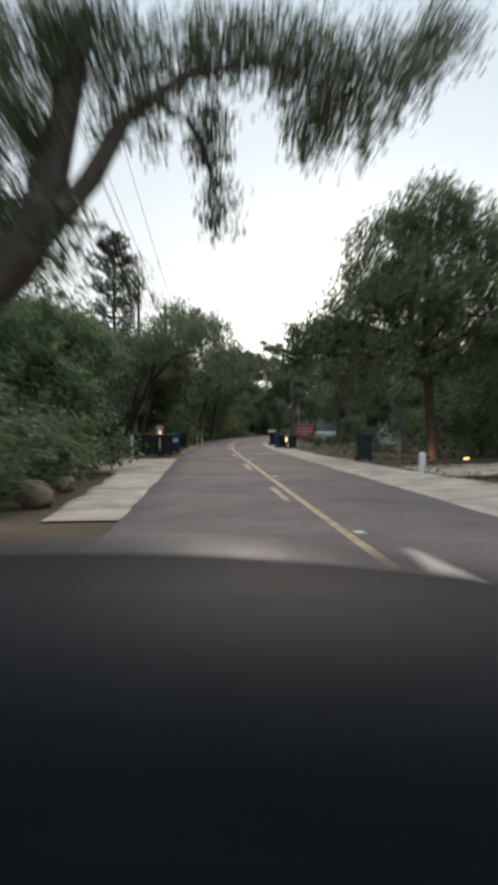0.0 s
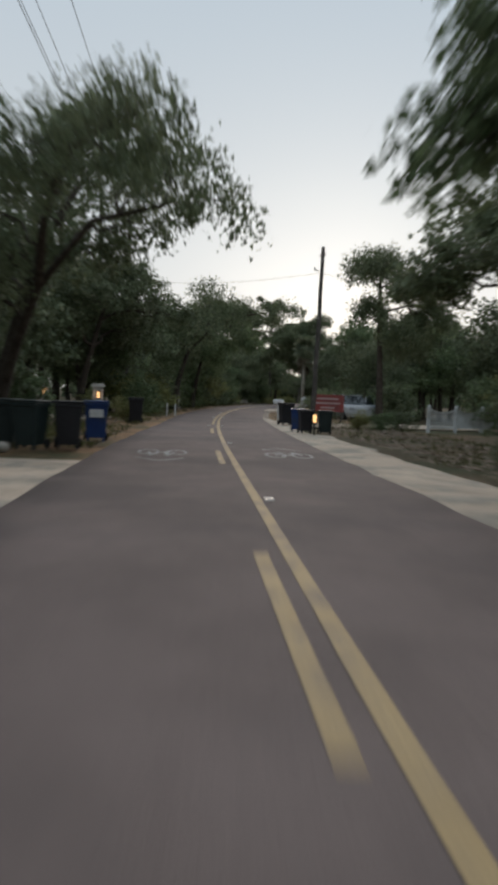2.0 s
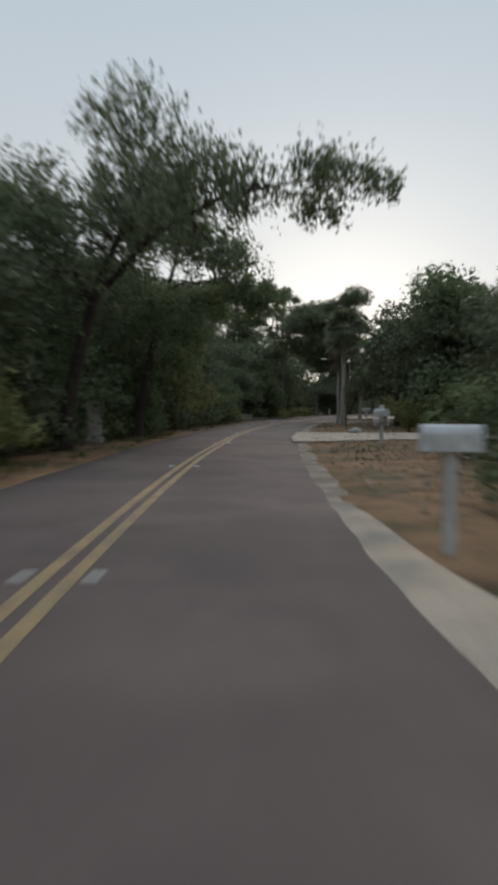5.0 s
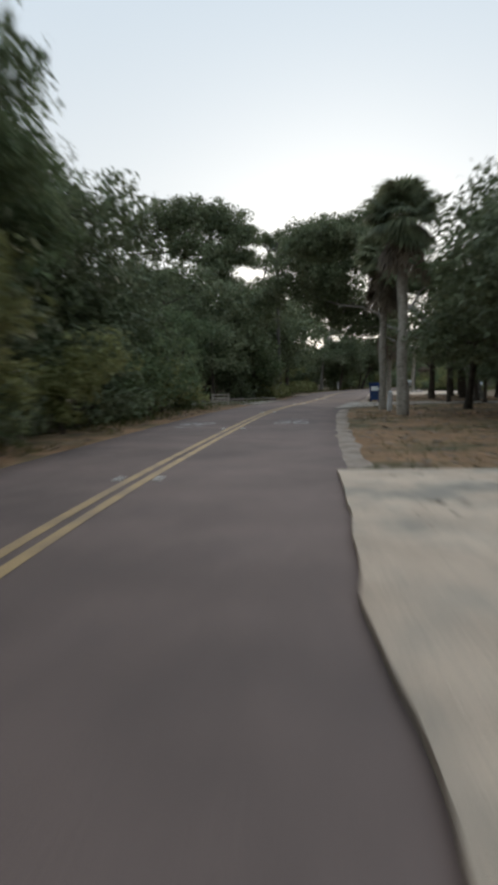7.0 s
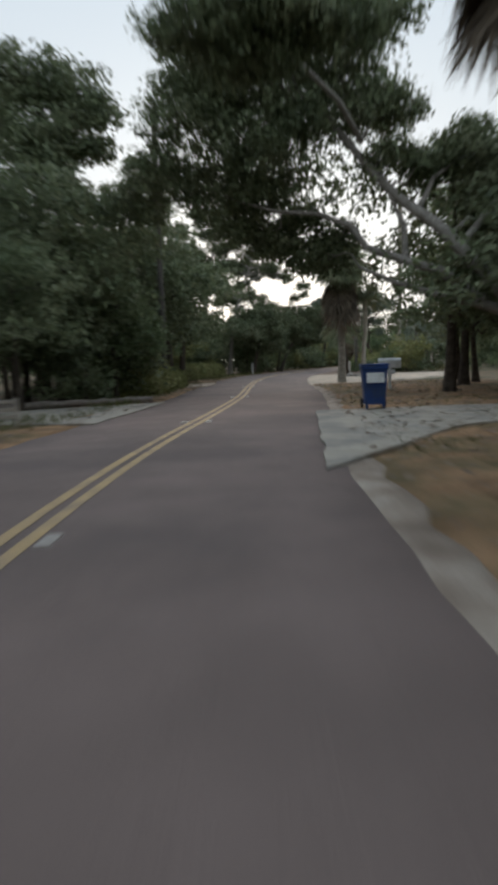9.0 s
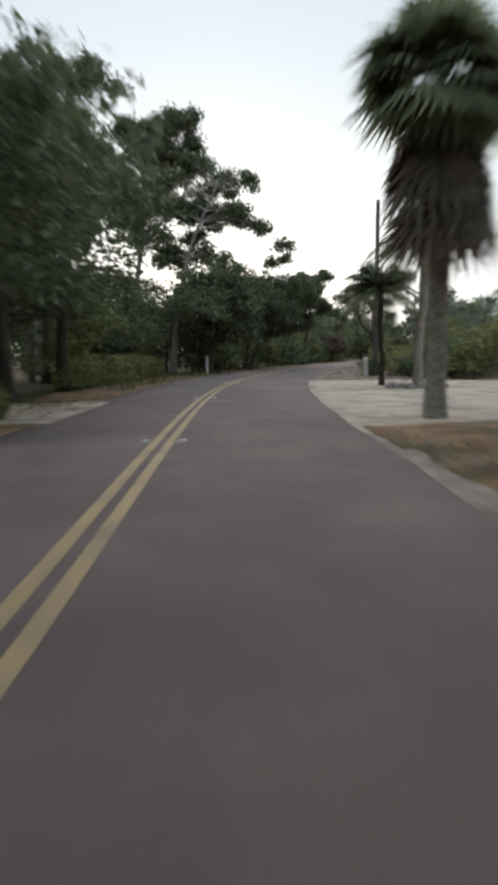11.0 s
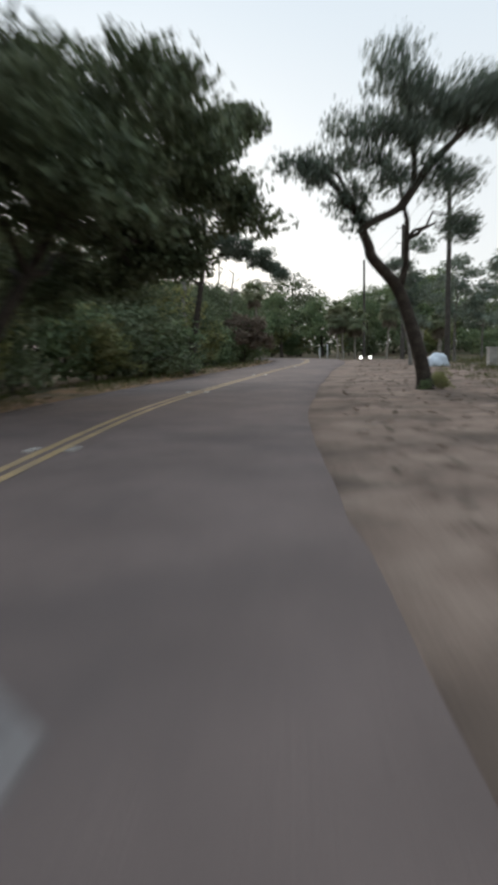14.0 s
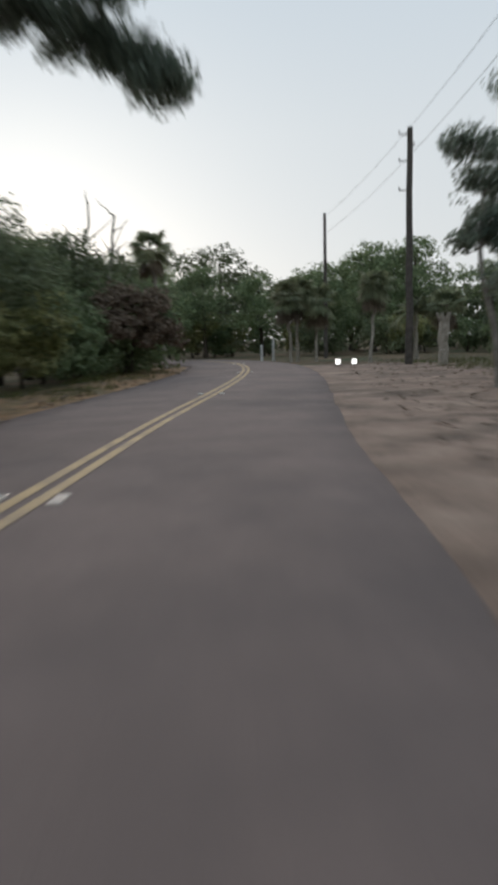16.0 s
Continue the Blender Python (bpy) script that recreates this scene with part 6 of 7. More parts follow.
# ---- gate pillars, lanterns, posts ----
def gate_pillar(label, at, w, h, lamp=True, rz=0.0, material=None):
    t = thing("gate_pillar", label, "pillar", at, "gate pillars", rz)
    bm = bmesh.new()
    box(bm, 0, 0, h / 2 - 0.05, w, w, h + 0.1, 0.015)
    part("shaft", bm, material or M_STUCCO, t)
    bm = bmesh.new()
    box(bm, 0, 0, 0.09, w + 0.12, w + 0.12, 0.22, 0.02)
    part("plinth", bm, material or M_STUCCO, t)
    bm = bmesh.new()
    box(bm, 0, 0, h + 0.03, w + 0.12, w + 0.12, 0.08, 0.02)
    box(bm, 0, 0, h + 0.10, w + 0.02, w + 0.02, 0.07, 0.02)
    part("cap", bm, material or M_STUCCO, t)
    if lamp:
        z, y = h * 0.78, -w / 2 - 0.07
        bm = bmesh.new()
        box(bm, 0.02, y + 0.05, z + 0.06, 0.05, 0.05, 0.03)
        box(bm, 0.02, y, z + 0.14, 0.15, 0.15, 0.03, 0.006)
        box(bm, 0.02, y, z - 0.14, 0.13, 0.13, 0.02, 0.004)
        for sx in (-1, 1):
            for sy in (-1, 1):
                box(bm, 0.02 + sx * 0.058, y + sy * 0.058, z, 0.014, 0.014, 0.27)
        lan = part("lantern", bm, M_IRON, t, "black iron wall lantern")
        bm = bmesh.new()
        box(bm, 0.02, y, z, 0.095, 0.095, 0.24, 0.01)
        part("lantern_glass", bm, M_WARMGLOW, lan, "glowing warm lantern glass")
    return t


gate_pillar("pale stucco gate pillar with a lit lantern", (-4.6, 50.3, 0), 0.42, 1.42, rz=6)
gate_pillar("pale stucco gate pillar with a lit lantern", (-7.4, 53.4, 0), 0.42, 1.5, rz=6)
gate_pillar("pale stucco gate pillar with a lit lantern", (-8.6, 46.2, 0), 0.42, 1.5, rz=10)
t = thing("iron_gate", "black iron gate between stucco pillars", "gate", (-5.75, 51.4, 0.02), rz=-48)
for z in (0.15, 0.65, 1.1):
    bm = bmesh.new()
    box(bm, 0, 0, z, 1.65, 0.035, 0.04, 0.006)
    part("rail", bm, M_IRON, t)
for x in np.linspace(-0.8, 0.8, 13):
    bm = bmesh.new()
    cyl(bm, (x, 0, 0.0), 0.011, 0.011, 1.2, 6)
    cyl(bm, (x, 0, 1.2), 0.018, 0.002, 0.08, 6)
    part("bar", bm, M_IRON, t)
gate_pillar("weathered pale concrete pillar beside dark woods", (-1.95, 80.7, 0), 0.48, 1.4, lamp=False, material=M_STUCCO)
t = thing("iron_fence", "dark iron fence beside a concrete pillar", "fence", (-3.6, 82.7, 0), rz=2)
for z in (0.2, 1.2):
    bm = bmesh.new()
    box(bm, 0, 0, z, 2.1, 0.035, 0.04, 0.006)
    part("rail", bm, M_IRON, t)
for x in np.linspace(-1.0, 1.0, 15):
    bm = bmesh.new()
    cyl(bm, (x, 0, -0.05), 0.011, 0.009, 1.4, 6)
    part("bar", bm, M_IRON, t)


def post(name, label, at, w, h, material, tilt=0.0, capped=True):
    t = thing(name, label, "post", at)
    bm = bmesh.new()
    box(bm, 0, 0, h / 2 - 0.05, w, w, h + 0.1, 0.012, pose(0, 0, 0, 0, tilt, 0))
    part("shaft", bm, material, t)
    if capped:
        bm = bmesh.new()
        r = bmesh.ops.create_cone(bm, cap_ends=True, segments=4, radius1=w * 0.85, radius2=0.0, depth=w * 0.5)
        bmesh.ops.rotate(bm, matrix=Matrix.Rotation(radians(45), 3, "Z"), verts=bm.verts)
        bmesh.ops.transform(bm, matrix=pose(0, 0, 0, 0, tilt, 0) @ Matrix.Translation((0, 0, h + w * 0.25)), verts=bm.verts)
        part("cap", bm, material, t)
    return t


t = thing("gate", "low pale metal gate with two rails beside a concrete pillar", "gate", (-2.25, 80.6, 0), rz=172)
for z in (0.55, 1.22):
    bm = bmesh.new()
    box(bm, 0.85, 0, z, 1.7, 0.04, 0.06, 0.008)
    part("rail", bm, M_METAL, t)
for x in (0.04, 0.6, 1.15, 1.68):
    bm = bmesh.new()
    box(bm, x, 0, 0.62, 0.05, 0.05, 1.26, 0.008)
    part("upright", bm, M_METAL, t)
post("driveway_post", "white square post beside a shell driveway", (-5.0, 34.9, 0), 0.13, 1.0, M_WHITE)
post("marker_post", "short white marker post on the shell verge", (4.8, 20.9, 0), 0.16, 0.5, M_WHITE)
post("marker_post", "pale leaning post on leaf litter", (13.1, 110.4, 0.0), 0.17, 0.78, M_WHITE, 4)
post("marker_post", "weathered pale post at the wood's edge", (24.6, 177.6, 0), 0.14, 1.1, M_WHITE)
post("marker_post", "pale yellowish post beside a utility pole", (30.8, 166.0, 0), 0.21, 0.95, M_STUCCO)
post("marker_post", "white post at the road's bend", (67.2, 238.7, 0), 0.12, 1.35, M_WHITE)
post("marker_post", "white post at the road's bend", (66.0, 238.2, 0), 0.12, 1.0, M_WHITE)
post("marker_post", "short white post at the road's bend", (68.0, 236.8, 0), 0.11, 0.65, M_WHITE)
post("marker_post", "short pale stake beside the road", (-2.1, 60.4, 0), 0.08, 0.7, M_WHITE)
post("marker_post", "short pale stake beside the road", (-1.7, 62.6, 0), 0.08, 0.6, M_WHITE)


def lamp_or_reflector(name, label, at, w, h, material, post_h=0.0, rz=0.0):
    t = thing(name, label, "lamp", at, rz=rz)
    bm = bmesh.new()
    box(bm, 0, 0.03, post_h + h / 2, w + 0.06, 0.06, h + 0.06, 0.01)
    if post_h:
        box(bm, 0, 0.03, post_h / 2 - 0.05, 0.05, 0.05, post_h + 0.1, 0.008)
    else:
        box(bm, 0, 0.04, 0.01, w, 0.12, 0.06, 0.008)
    part("housing", bm, M_IRON, t)
    bm = bmesh.new()
    box(bm, 0, -0.008, post_h + h / 2, w, 0.02, h, 0.006)
    part("lit_panel", bm, material, t, "glowing panel")
    return t


# reflective tag of the bins: its shine is emission, its post is added
lamp_or_reflector("glowing_tag", "small reflective tag between the bins, its glow emitted", (3.62, 45.45, 0), 0.11, 0.27, M_WARMGLOW, 0.45)
lamp_or_reflector("path_lamp", "small lit path lamp under the trees", (7.6, 24.9, 0.02), 0.16, 0.09, M_WARMGLOW, 0.12)
# reflectors, no light source of their own: the panel's emission imitates headlight glint
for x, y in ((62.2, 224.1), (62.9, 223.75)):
    lamp_or_reflector("marker_reflector", "bright white marker reflector low on the verge, its glint emitted", (x, y, 0), 0.22, 0.24, M_REFLECTOR_GLINT, 0.1, -30)
up = bpy.data.lights.new("tree_uplight", "POINT")
up.energy, up.color, up.shadow_soft_size = 9.0, (1.0, 0.55, 0.22), 0.05
ob = new("tree_uplight", up)
ob.location = (7.15, 27.75, 0.28)
lamp_or_reflector("tree_uplight_fitting", "small lit spotlight at the foot of a tree", (7.1, 27.6, 0.0), 0.08, 0.07, M_WARMGLOW, 0.1, 180)


def mailbox(label, at, rz=0.0, h=1.05, s=1.0, tubes=False, finial=False):
    t = thing("mailbox", label, "mailbox", at, "mailboxes", rz)
    bm = bmesh.new()
    box(bm, 0, 0, h / 2 - 0.05, 0.11, 0.11, h + 0.1, 0.01)
    part("post", bm, M_WHITE, t)
    bm = bmesh.new()
    n = 14
    for y in (-0.28 * s, 0.28 * s):
        vs = [bm.verts.new((-0.11 * s, y, h)), bm.verts.new((0.11 * s, y, h))] + [bm.verts.new((0.11 * s * math.cos(a), y, h + 0.14 * s + 0.11 * s * math.sin(a))) for a in np.linspace(0, math.pi, n)]
        bm.faces.new(vs)
    bm.verts.ensure_lookup_table()
    k = n + 2
    for i in range(k):
        a, b = i, (i + 1) % k
        bm.faces.new((bm.verts[a], bm.verts[b], bm.verts[k + b], bm.verts[k + a]))
    bmesh.ops.recalc_face_normals(bm, faces=bm.faces[:])
    part("box", bm, M_WHITE, t)
    bm = bmesh.new()
    box(bm, 0.125 * s, -0.05, h + 0.16 * s, 0.01, 0.03, 0.2 * s)
    part("flag", bm, M_RED, t, "small red flag")
    if tubes:
        for sx in (-0.16, 0.17):
            bm = bmesh.new()
            box(bm, sx, 0, h - 0.16, 0.17, 0.42, 0.17, 0.03)
            part("newspaper_tube", bm, M_WHITE, t)
        bm = bmesh.new()
        box(bm, 0, 0, h - 0.30, 0.62, 0.14, 0.06, 0.01)
        part("arm", bm, M_WHITE, t)
    if finial:
        bm = bmesh.new()
        cyl(bm, (0, 0, h + 0.24 * s), 0.10, 0.08, 0.14, 12)
        part("finial", bm, M_WHITE, t)
    return t


mailbox("weathered white mailbox on a post with newspaper tubes", (8.65, 80.6, 0.02), 20, 0.95, 1.2, True, True)
mailbox("white mailbox on a post beside a driveway", (20.3, 132.2, 0), 70, 0.85, 1.6, True)
mailbox("small mailbox on a post beside the road", (4.1, 60.5, 0), 80, 0.9, 1.0)


# ---- white fence, red board, frame sign ----
def white_fence(label, a, b, h):
    a, b = np.array(a, float), np.array(b, float)
    L = np.linalg.norm(b - a)
    t = thing("picket_fence", label, "fence", (*a, 0), rz=math.degrees(math.atan2(b[1] - a[1], b[0] - a[0])))
    n = max(1, round(L / 1.5))
    step = L / n
    for i in range(n + 1):
        bm = bmesh.new()
        box(bm, i * step, 0, h * 0.55 - 0.05, 0.12, 0.12, h * 1.1 + 0.1, 0.01)
        cyl(bm, (i * step, 0, h * 1.1), 0.095, 0.0, 0.07, 4)
        part("post", bm, M_WHITE, t)
    for i in range(n):
        bm = bmesh.new()
        box(bm, (i + 0.5) * step, 0, 0.16, step - 0.12, 0.04, 0.10, 0.006)
        part("rail", bm, M_WHITE, t)
        m = 13
        bm = bmesh.new()
        for k in range(m):
            x0, x1 = i * step + 0.06 + (step - 0.12) * k / m, i * step + 0.06 + (step - 0.12) * (k + 1) / m
            f = ((k + 0.5) / m * 2 - 1) ** 2
            box(bm, (x0 + x1) / 2, 0, h * (0.80 + 0.16 * f), x1 - x0 + 0.005, 0.05, 0.08)
        part("rail", bm, M_WHITE, t)
        for k in range(m):
            x = i * step + 0.06 + (step - 0.12) * (k + 0.5) / m
            f = ((k + 0.5) / m * 2 - 1) ** 2
            hh = h * (0.80 + 0.16 * f)
            bm = bmesh.new()
            box(bm, x, 0.012, 0.08 + hh / 2, (step - 0.12) / m * (0.42 if i == 0 else 0.9), 0.02, hh - 0.10, 0.003)
            part("picket", bm, M_WHITE, t)
    return t


white_fence("white picket fence with a curved top rail", (10.2, 52.8), (14.7, 54.5), 1.05)
t = thing("sign_board", "faded red board on two posts with unreadable white lettering", "sign", (6.8, 60.0, -0.2), rz=-8)
bm = bmesh.new()
box(bm, 0, 0, 1.25, 1.8, 0.05, 0.95, 0.01)
brd = part("board", bm, M_RED, t)
for sx in (-0.75, 0.75):
    bm = bmesh.new()
    box(bm, sx, 0.06, 0.85, 0.09, 0.08, 1.9, 0.008)
    part("post", bm, M_POLE, t)
for z, w in ((1.5, 1.2), (1.25, 1.4), (1.0, 0.8)):
    bm = bmesh.new()
    box(bm, 0, -0.028, z, w, 0.008, 0.09)
    part("lettering_bar", bm, mat("pale_sign_paint", [(0.42, 0.30, 0.28), (0.5, 0.38, 0.36)], 4), brd, "pale unreadable line of lettering")
t = thing("frame_sign", "low greyish wooden frame with two slats beside a driveway", "sign", (6.4, 121.4, 0.0), rz=12)
for sx in (-0.46, 0.46):
    bm = bmesh.new()
    box(bm, sx, 0, 0.31, 0.09, 0.09, 0.72, 0.008)
    part("post", bm, M_CONC, t)
for z in (0.26, 0.42, 0.6):
    bm = bmesh.new()
    box(bm, 0, -0.03, z, 0.98, 0.03, 0.085, 0.006)
    part("slat", bm, M_CONC, t)


# ---- logs, stones, flowers, covered mound, utility box ----
rng = np.random.default_rng(9)
p0, p1 = np.array((1.0, 127.4)), np.array((10.6, 130.4))
for k in range(9):
    a, b = p0 + (p1 - p0) * k / 9, p0 + (p1 - p0) * (k + 0.96) / 9
    t = thing("edging_log", "weathered grey log edging a driveway", "log", (*a, 0.0), "edging logs")
    w = bend((0, 0, 0.10), (b[0] - a[0], b[1] - a[1], 0.10), 0.0, 0.02, 6, rng)
    link_mesh("log", tubes_mesh("log", [(w, rng.uniform(0.10, 0.14) * np.ones(6))], 9), M_LOG, t, smooth=True)


def rock(name, label, at, r, seed, material=None, flat=0.65, group=""):
    bm = bmesh.new()
    bmesh.ops.create_icosphere(bm, subdivisions=3, radius=r)
    for v in bm.verts:
        d = 1 + 0.28 * noise.noise(v.co * (1.6 / r) + Vector((seed, 0, 0))) + 0.10 * noise.noise(v.co * (5 / r) + Vector((0, seed, 0)))
        v.co = Vector((v.co.x * d, v.co.y * d, v.co.z * d * flat))
    ob = part(name, bm, material or M_STONE, smooth=True)
    ob.location = (*at, r * flat * 0.45)
    return tagged(ob, label, "rock", group)


for k in range(11):
    a = 2 * math.pi * k / 11
    rock("stone", "pale limestone lump in a ring round a palm", (27.6 + 0.95 * math.cos(a), 154.2 + 0.8 * math.sin(a)), 0.17 + 0.04 * (k % 3), k, group="stones round the palm")
rock("stone", "single grey boulder on leaf litter", (9.6, 89.3), 0.34, 31)
for k, (x, y, r) in enumerate(((-5.2, 35.3, 0.22), (-5.6, 35.0, 0.28), (-4.6, 35.2, 0.16), (-6.1, 35.3, 0.25), (-4.6, 13.2, 0.3), (-4.9, 14.2, 0.34), (-4.7, 16.4, 0.25))):
    rock("stone", "rounded tan boulder beside the driveway", (x, y), r, 40 + k, M_DIRTSAND if k > 3 else None, 0.75, "boulders by the driveway")
bm = bmesh.new()
bmesh.ops.create_icosphere(bm, subdivisions=4, radius=1.0)
for v in bm.verts:
    d = 1 + 0.16 * noise.noise(v.co * 1.7) + 0.07 * noise.noise(v.co * 5.0 + Vector((3, 0, 0))) + 0.03 * noise.noise(v.co * 12)
    z = max(v.co.z, -0.02)
    v.co = Vector((v.co.x * 0.75 * d * (1.12 if z < 0.05 else 1), v.co.y * 0.6 * d, z * 0.72 * d))
ob = part("plastic_sheet", bm, M_BAG, smooth=True)
ob.location = (55.5, 205.3, 0.02)
tagged(ob, "white crumpled plastic sheet over a mound on dirt", "plastic sheet")
t = thing("utility_box", "low beige utility box on the grass", "utility box", (58.6, 203.6, 0), rz=-30)
bm = bmesh.new()
box(bm, 0, 0, 0.45, 1.5, 0.7, 1.0, 0.03)
part("cabinet", bm, M_STUCCO, t)
bm = bmesh.new()
box(bm, 0, 0, 0.98, 1.58, 0.78, 0.07, 0.02)
part("lid", bm, M_STUCCO, t)
for sx in (-0.37, 0.37):
    bm = bmesh.new()
    box(bm, sx, -0.355, 0.5, 0.66, 0.012, 0.78, 0.004)
    part("door", bm, M_STUCCO, t)


# ---- vehicles ----
def loft(sections, close=True):
    """A skin through rings of equal length."""
    bm = bmesh.new()
    rings = [[bm.verts.new(p) for p in s] for s in sections]
    n = len(rings[0])
    for a, b in zip(rings, rings[1:]):
        for i in range(n):
            bm.faces.new((a[i], a[(i + 1) % n], b[(i + 1) % n], b[i]))
    if close:
        bm.faces.new(rings[0][::-1])
        bm.faces.new(rings[-1])
    bmesh.ops.recalc_face_normals(bm, faces=bm.faces[:])
    return bm


def wheel(parent, x, y, r=0.34, w=0.22):
    bm = bmesh.new()
    cyl(bm, (0, 0, -w / 2), r, r, w, 28)
    bmesh.ops.bevel(bm, geom=[e for e in bm.edges if e.calc_face_angle(0) > 1], offset=0.035, segments=3, affect="EDGES")
    bmesh.ops.transform(bm, matrix=pose(x, y, r, 0, 90, 0), verts=bm.verts)
    ty = part("wheel", bm, M_RUBBER, parent)
    bm = bmesh.new()
    cyl(bm, (0, 0, -w / 2 - 0.012), r * 0.62, r * 0.62, w + 0.024, 20)
    bmesh.ops.transform(bm, matrix=pose(x, y, r, 0, 90, 0), verts=bm.verts)
    part("rim", bm, M_METAL, ty)


def suv(label, at, rz, paint):
    t = thing("parked_car", label, "car", at, rz=rz)
    ys = [-2.25, -2.15, -1.6, -0.9, 0.0, 0.9, 1.5, 2.0, 2.22]
    zt = [0.78, 0.98, 1.02, 1.05, 1.06, 1.06, 1.05, 1.02, 0.85]
    hw = [0.72, 0.84, 0.90, 0.92, 0.92, 0.92, 0.91, 0.88, 0.78]
    secs = []
    for y, z, h in zip(ys, zt, hw):
        secs.append([(h * sx * k, y, zz) for sx, k, zz in ((1, 0.9, 0.28), (1, 1.0, 0.5), (1, 0.99, z - 0.12), (1, 0.86, z), (-1, 0.86, z), (-1, 0.99, z - 0.12), (-1, 1.0, 0.5), (-1, 0.9, 0.28))])
    part("body", loft(secs), paint, t)
    secs = []
    for y, z, h in ((-1.15, 1.04, 0.84), (-0.45, 1.58, 0.70), (0.4, 1.66, 0.70), (1.4, 1.60, 0.68), (2.05, 1.04, 0.78)):
        secs.append([(h * 1.06, y, 1.02), (h, y, z), (-h, y, z), (-h * 1.06, y, 1.02)])
    part("cabin", loft(secs), M_GLASSDARK, t, "dark tinted windows")
    bm = bmesh.new()
    box(bm, 0, 0.55, 1.64, 1.34, 1.9, 0.06, 0.025)
    part("roof", bm, paint, t)
    for sx in (-1, 1):
        for y, yl in ((-0.85, 1.04), (0.35, 1.6), (1.55, 1.5)):
            bm = bmesh.new()
            box(bm, sx * 0.79, y, 1.32, 0.05, 0.07, 0.62, 0.01)
            part("window_pillar", bm, paint, t)
        for y in (-1.4, 1.4):
            wheel(t, sx * 0.82, y)
        bm = bmesh.new()
        box(bm, sx * 0.62, -2.2, 0.78, 0.34, 0.10, 0.16, 0.03)
        part("headlight", bm, M_CERAMIC, t)
        bm = bmesh.new()
        box(bm, sx * 0.70, 2.17, 0.86, 0.22, 0.10, 0.26, 0.03)
        part("tail_light", bm, M_RED, t)
    return t


suv("silver-blue parked estate car behind shrubs", (12.3, 67.8, -0.06), 14, M_CARPAINT)
suv("white parked car beside a silver-blue one", (9.5, 66.8, -0.06), 8, mat("white_car_paint", [(0.50, 0.51, 0.52), (0.58, 0.59, 0.60)], 2, 3, 0.3, fine=(40, 0.05)))



# ---- the car's front, shaped to fit the camera's view at the drive's start ----
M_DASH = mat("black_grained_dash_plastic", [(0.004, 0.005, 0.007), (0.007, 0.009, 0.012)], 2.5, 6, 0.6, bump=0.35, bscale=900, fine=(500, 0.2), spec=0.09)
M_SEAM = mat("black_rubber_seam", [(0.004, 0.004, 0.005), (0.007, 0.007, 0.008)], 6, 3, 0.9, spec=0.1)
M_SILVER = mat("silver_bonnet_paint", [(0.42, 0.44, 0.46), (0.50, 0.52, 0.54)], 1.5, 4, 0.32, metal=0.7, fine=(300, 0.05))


def sheet(profile, half, bow=0.0, rows=15, thick=0.02):
    """A bowed panel with thickness: a side profile of (y, z) drawn across the car's width."""
    n = len(profile)
    bm = bmesh.new()
    top, low = [], []
    for k in range(rows):
        f = -1 + 2 * k / (rows - 1)
        top.append([bm.verts.new((f * half, y - bow * f * f, z - 0.35 * bow * f * f)) for y, z in profile])
        low.append([bm.verts.new((f * half, y - bow * f * f, z - 0.35 * bow * f * f - thick)) for y, z in profile])
    for k in range(rows - 1):
        for i in range(n - 1):
            bm.faces.new((top[k][i], top[k + 1][i], top[k + 1][i + 1], top[k][i + 1]))
            bm.faces.new((low[k][i + 1], low[k + 1][i + 1], low[k + 1][i], low[k][i]))
        bm.faces.new((low[k][0], low[k + 1][0], top[k + 1][0], top[k][0]))
        bm.faces.new((top[k][-1], top[k + 1][-1], low[k + 1][-1], low[k][-1]))
    for k, g in ((0, 1), (rows - 1, -1)):
        for i in range(n - 1):
            q = (top[k][i], top[k][i + 1], low[k][i + 1], low[k][i])
            bm.faces.new(q[::g])
    return bm


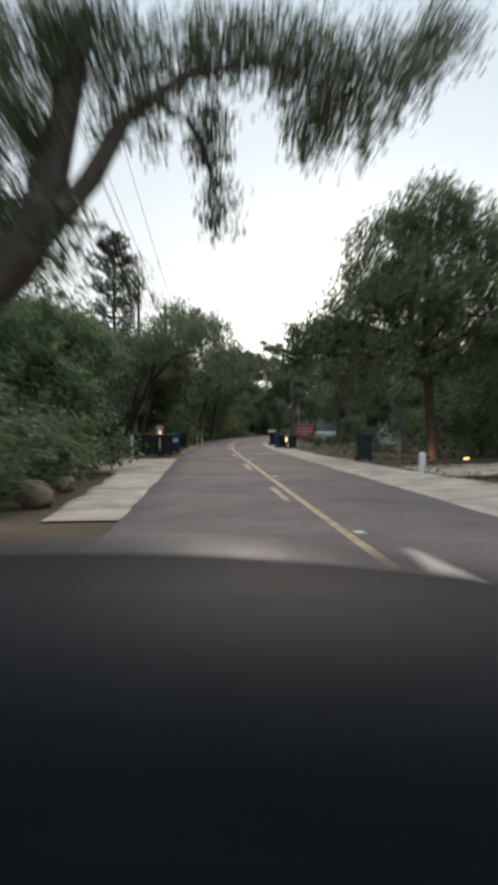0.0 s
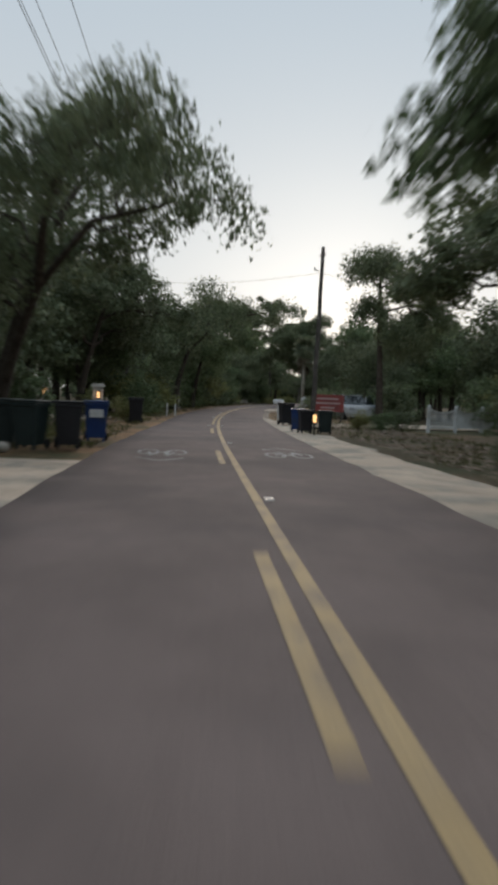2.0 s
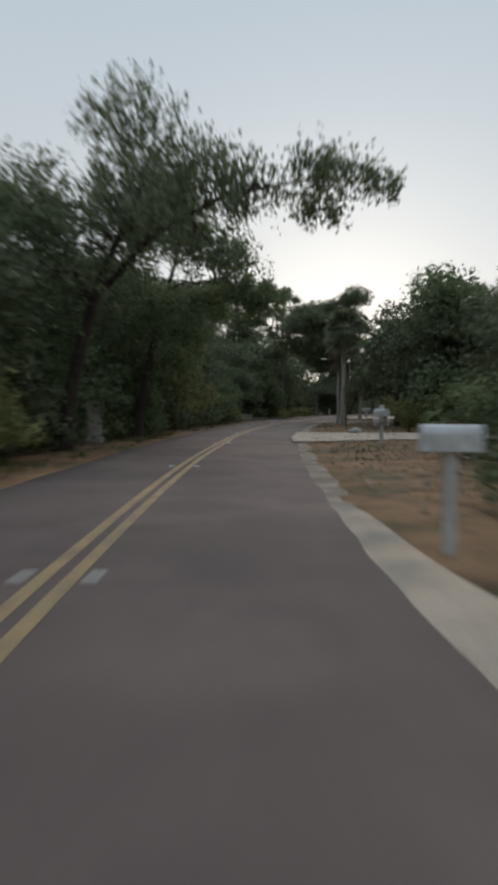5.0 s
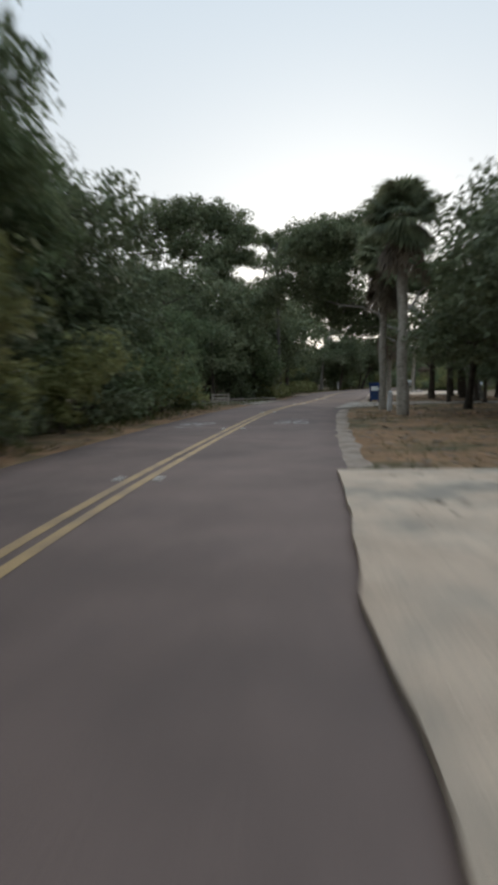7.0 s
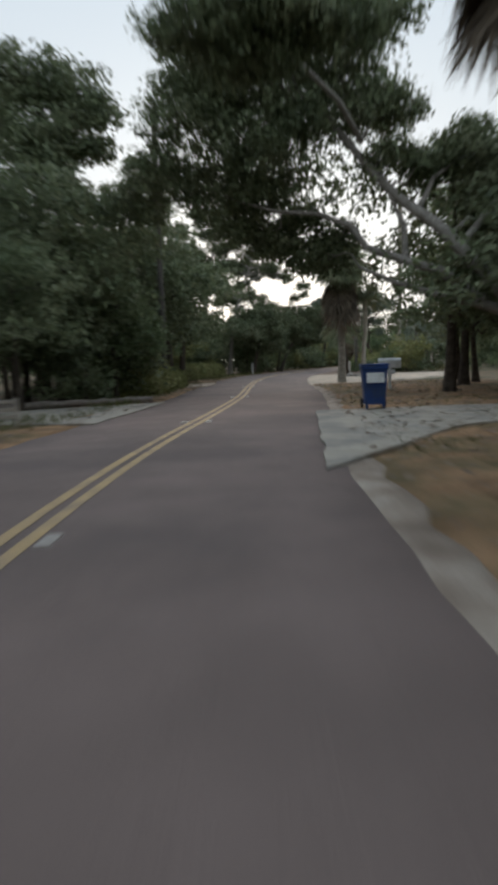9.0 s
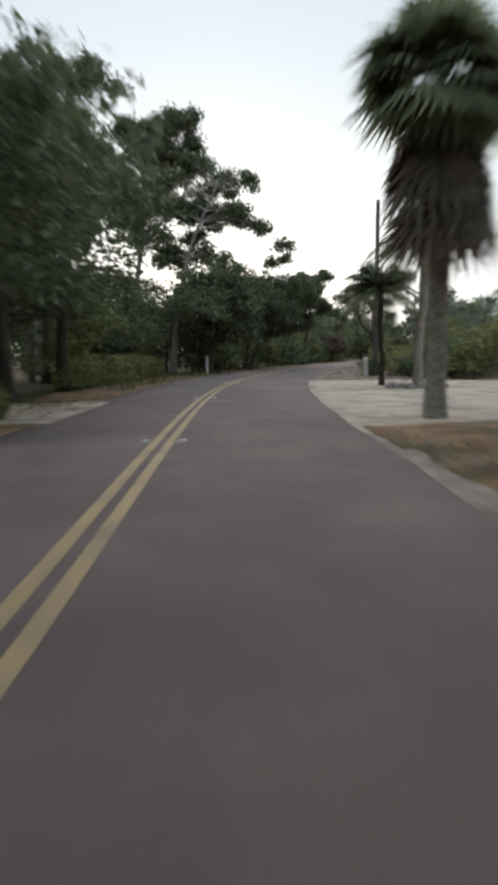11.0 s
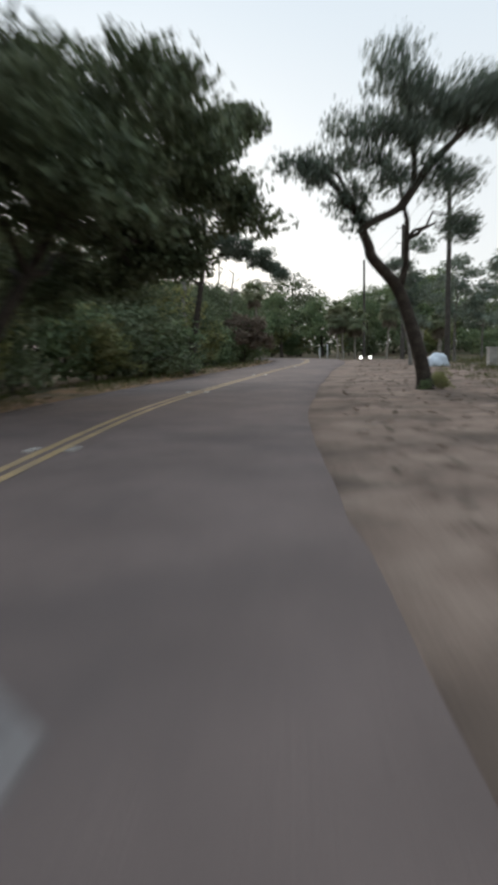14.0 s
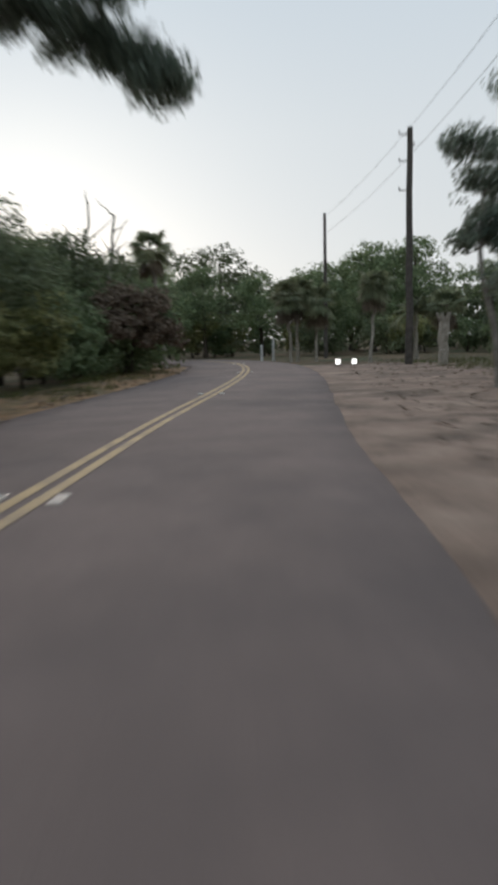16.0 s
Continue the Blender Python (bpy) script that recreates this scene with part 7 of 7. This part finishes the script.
t = thing("car_front", "dark dashboard and silver bonnet of the camera's car at its start", "car", (-1.95, 0.02, 0.0), rz=-3.6)
part("dashboard", sheet([(0.585, 1.060), (0.59, 1.080), (0.61, 1.091), (0.70, 1.104), (0.82, 1.114), (0.94, 1.118), (1.02, 1.110)], 0.74, 0.05), M_DASH, t, "black grained dashboard top", smooth=True)
part("dash_seam", sheet([(0.560, 1.062), (0.572, 1.050), (0.590, 1.056)], 0.73, 0.05), M_SEAM, t)
part("lower_dash", sheet([(0.520, 0.62), (0.470, 0.80), (0.480, 0.93), (0.510, 1.02), (0.535, 1.062), (0.548, 1.071), (0.560, 1.066)], 0.73, 0.05), M_DASH, t, "black lower dashboard panel", smooth=True)
part("cowl", sheet([(1.02, 1.098), (1.14, 1.096), (1.34, 1.084), (1.50, 1.062), (1.54, 1.048)], 0.74, 0.10), M_SEAM, t, "black windscreen cowl", smooth=True)
part("bonnet", sheet([(1.50, 1.032), (1.58, 1.036), (1.66, 1.035), (1.76, 1.027), (1.92, 1.000), (2.08, 0.93), (2.18, 0.83)], 0.76, 0.12), M_SILVER, t, "silver painted bonnet", smooth=True)
bm = bmesh.new()
box(bm, 0, 2.10, 0.52, 1.64, 0.30, 0.40, 0.08)
part("bumper", bm, M_SILVER, t, smooth=True)
bm = bmesh.new()
box(bm, 0, 2.12, 0.77, 1.05, 0.12, 0.10, 0.02)
part("grille", bm, M_SEAM, t)
for sx in (-1, 1):
    part("wing", loft([[(sx * a, y, 0.42), (sx * 0.86, y, 0.70), (sx * 0.85, y, z - 0.10), (sx * 0.77, y, z), (sx * 0.72, y, z - 0.04), (sx * 0.72, y, 0.42)] for y, z, a in ((0.62, 1.03, 0.84), (1.0, 1.035, 0.86), (1.4, 1.02, 0.86), (1.8, 0.98, 0.84), (2.08, 0.86, 0.80))]), M_SILVER, t)
    wheel(t, sx * 0.74, 1.42, 0.32, 0.20)
    bm = bmesh.new()
    box(bm, sx * 0.64, 2.10, 0.80, 0.22, 0.14, 0.13, 0.03)
    part("headlight", bm, M_CERAMIC, t)
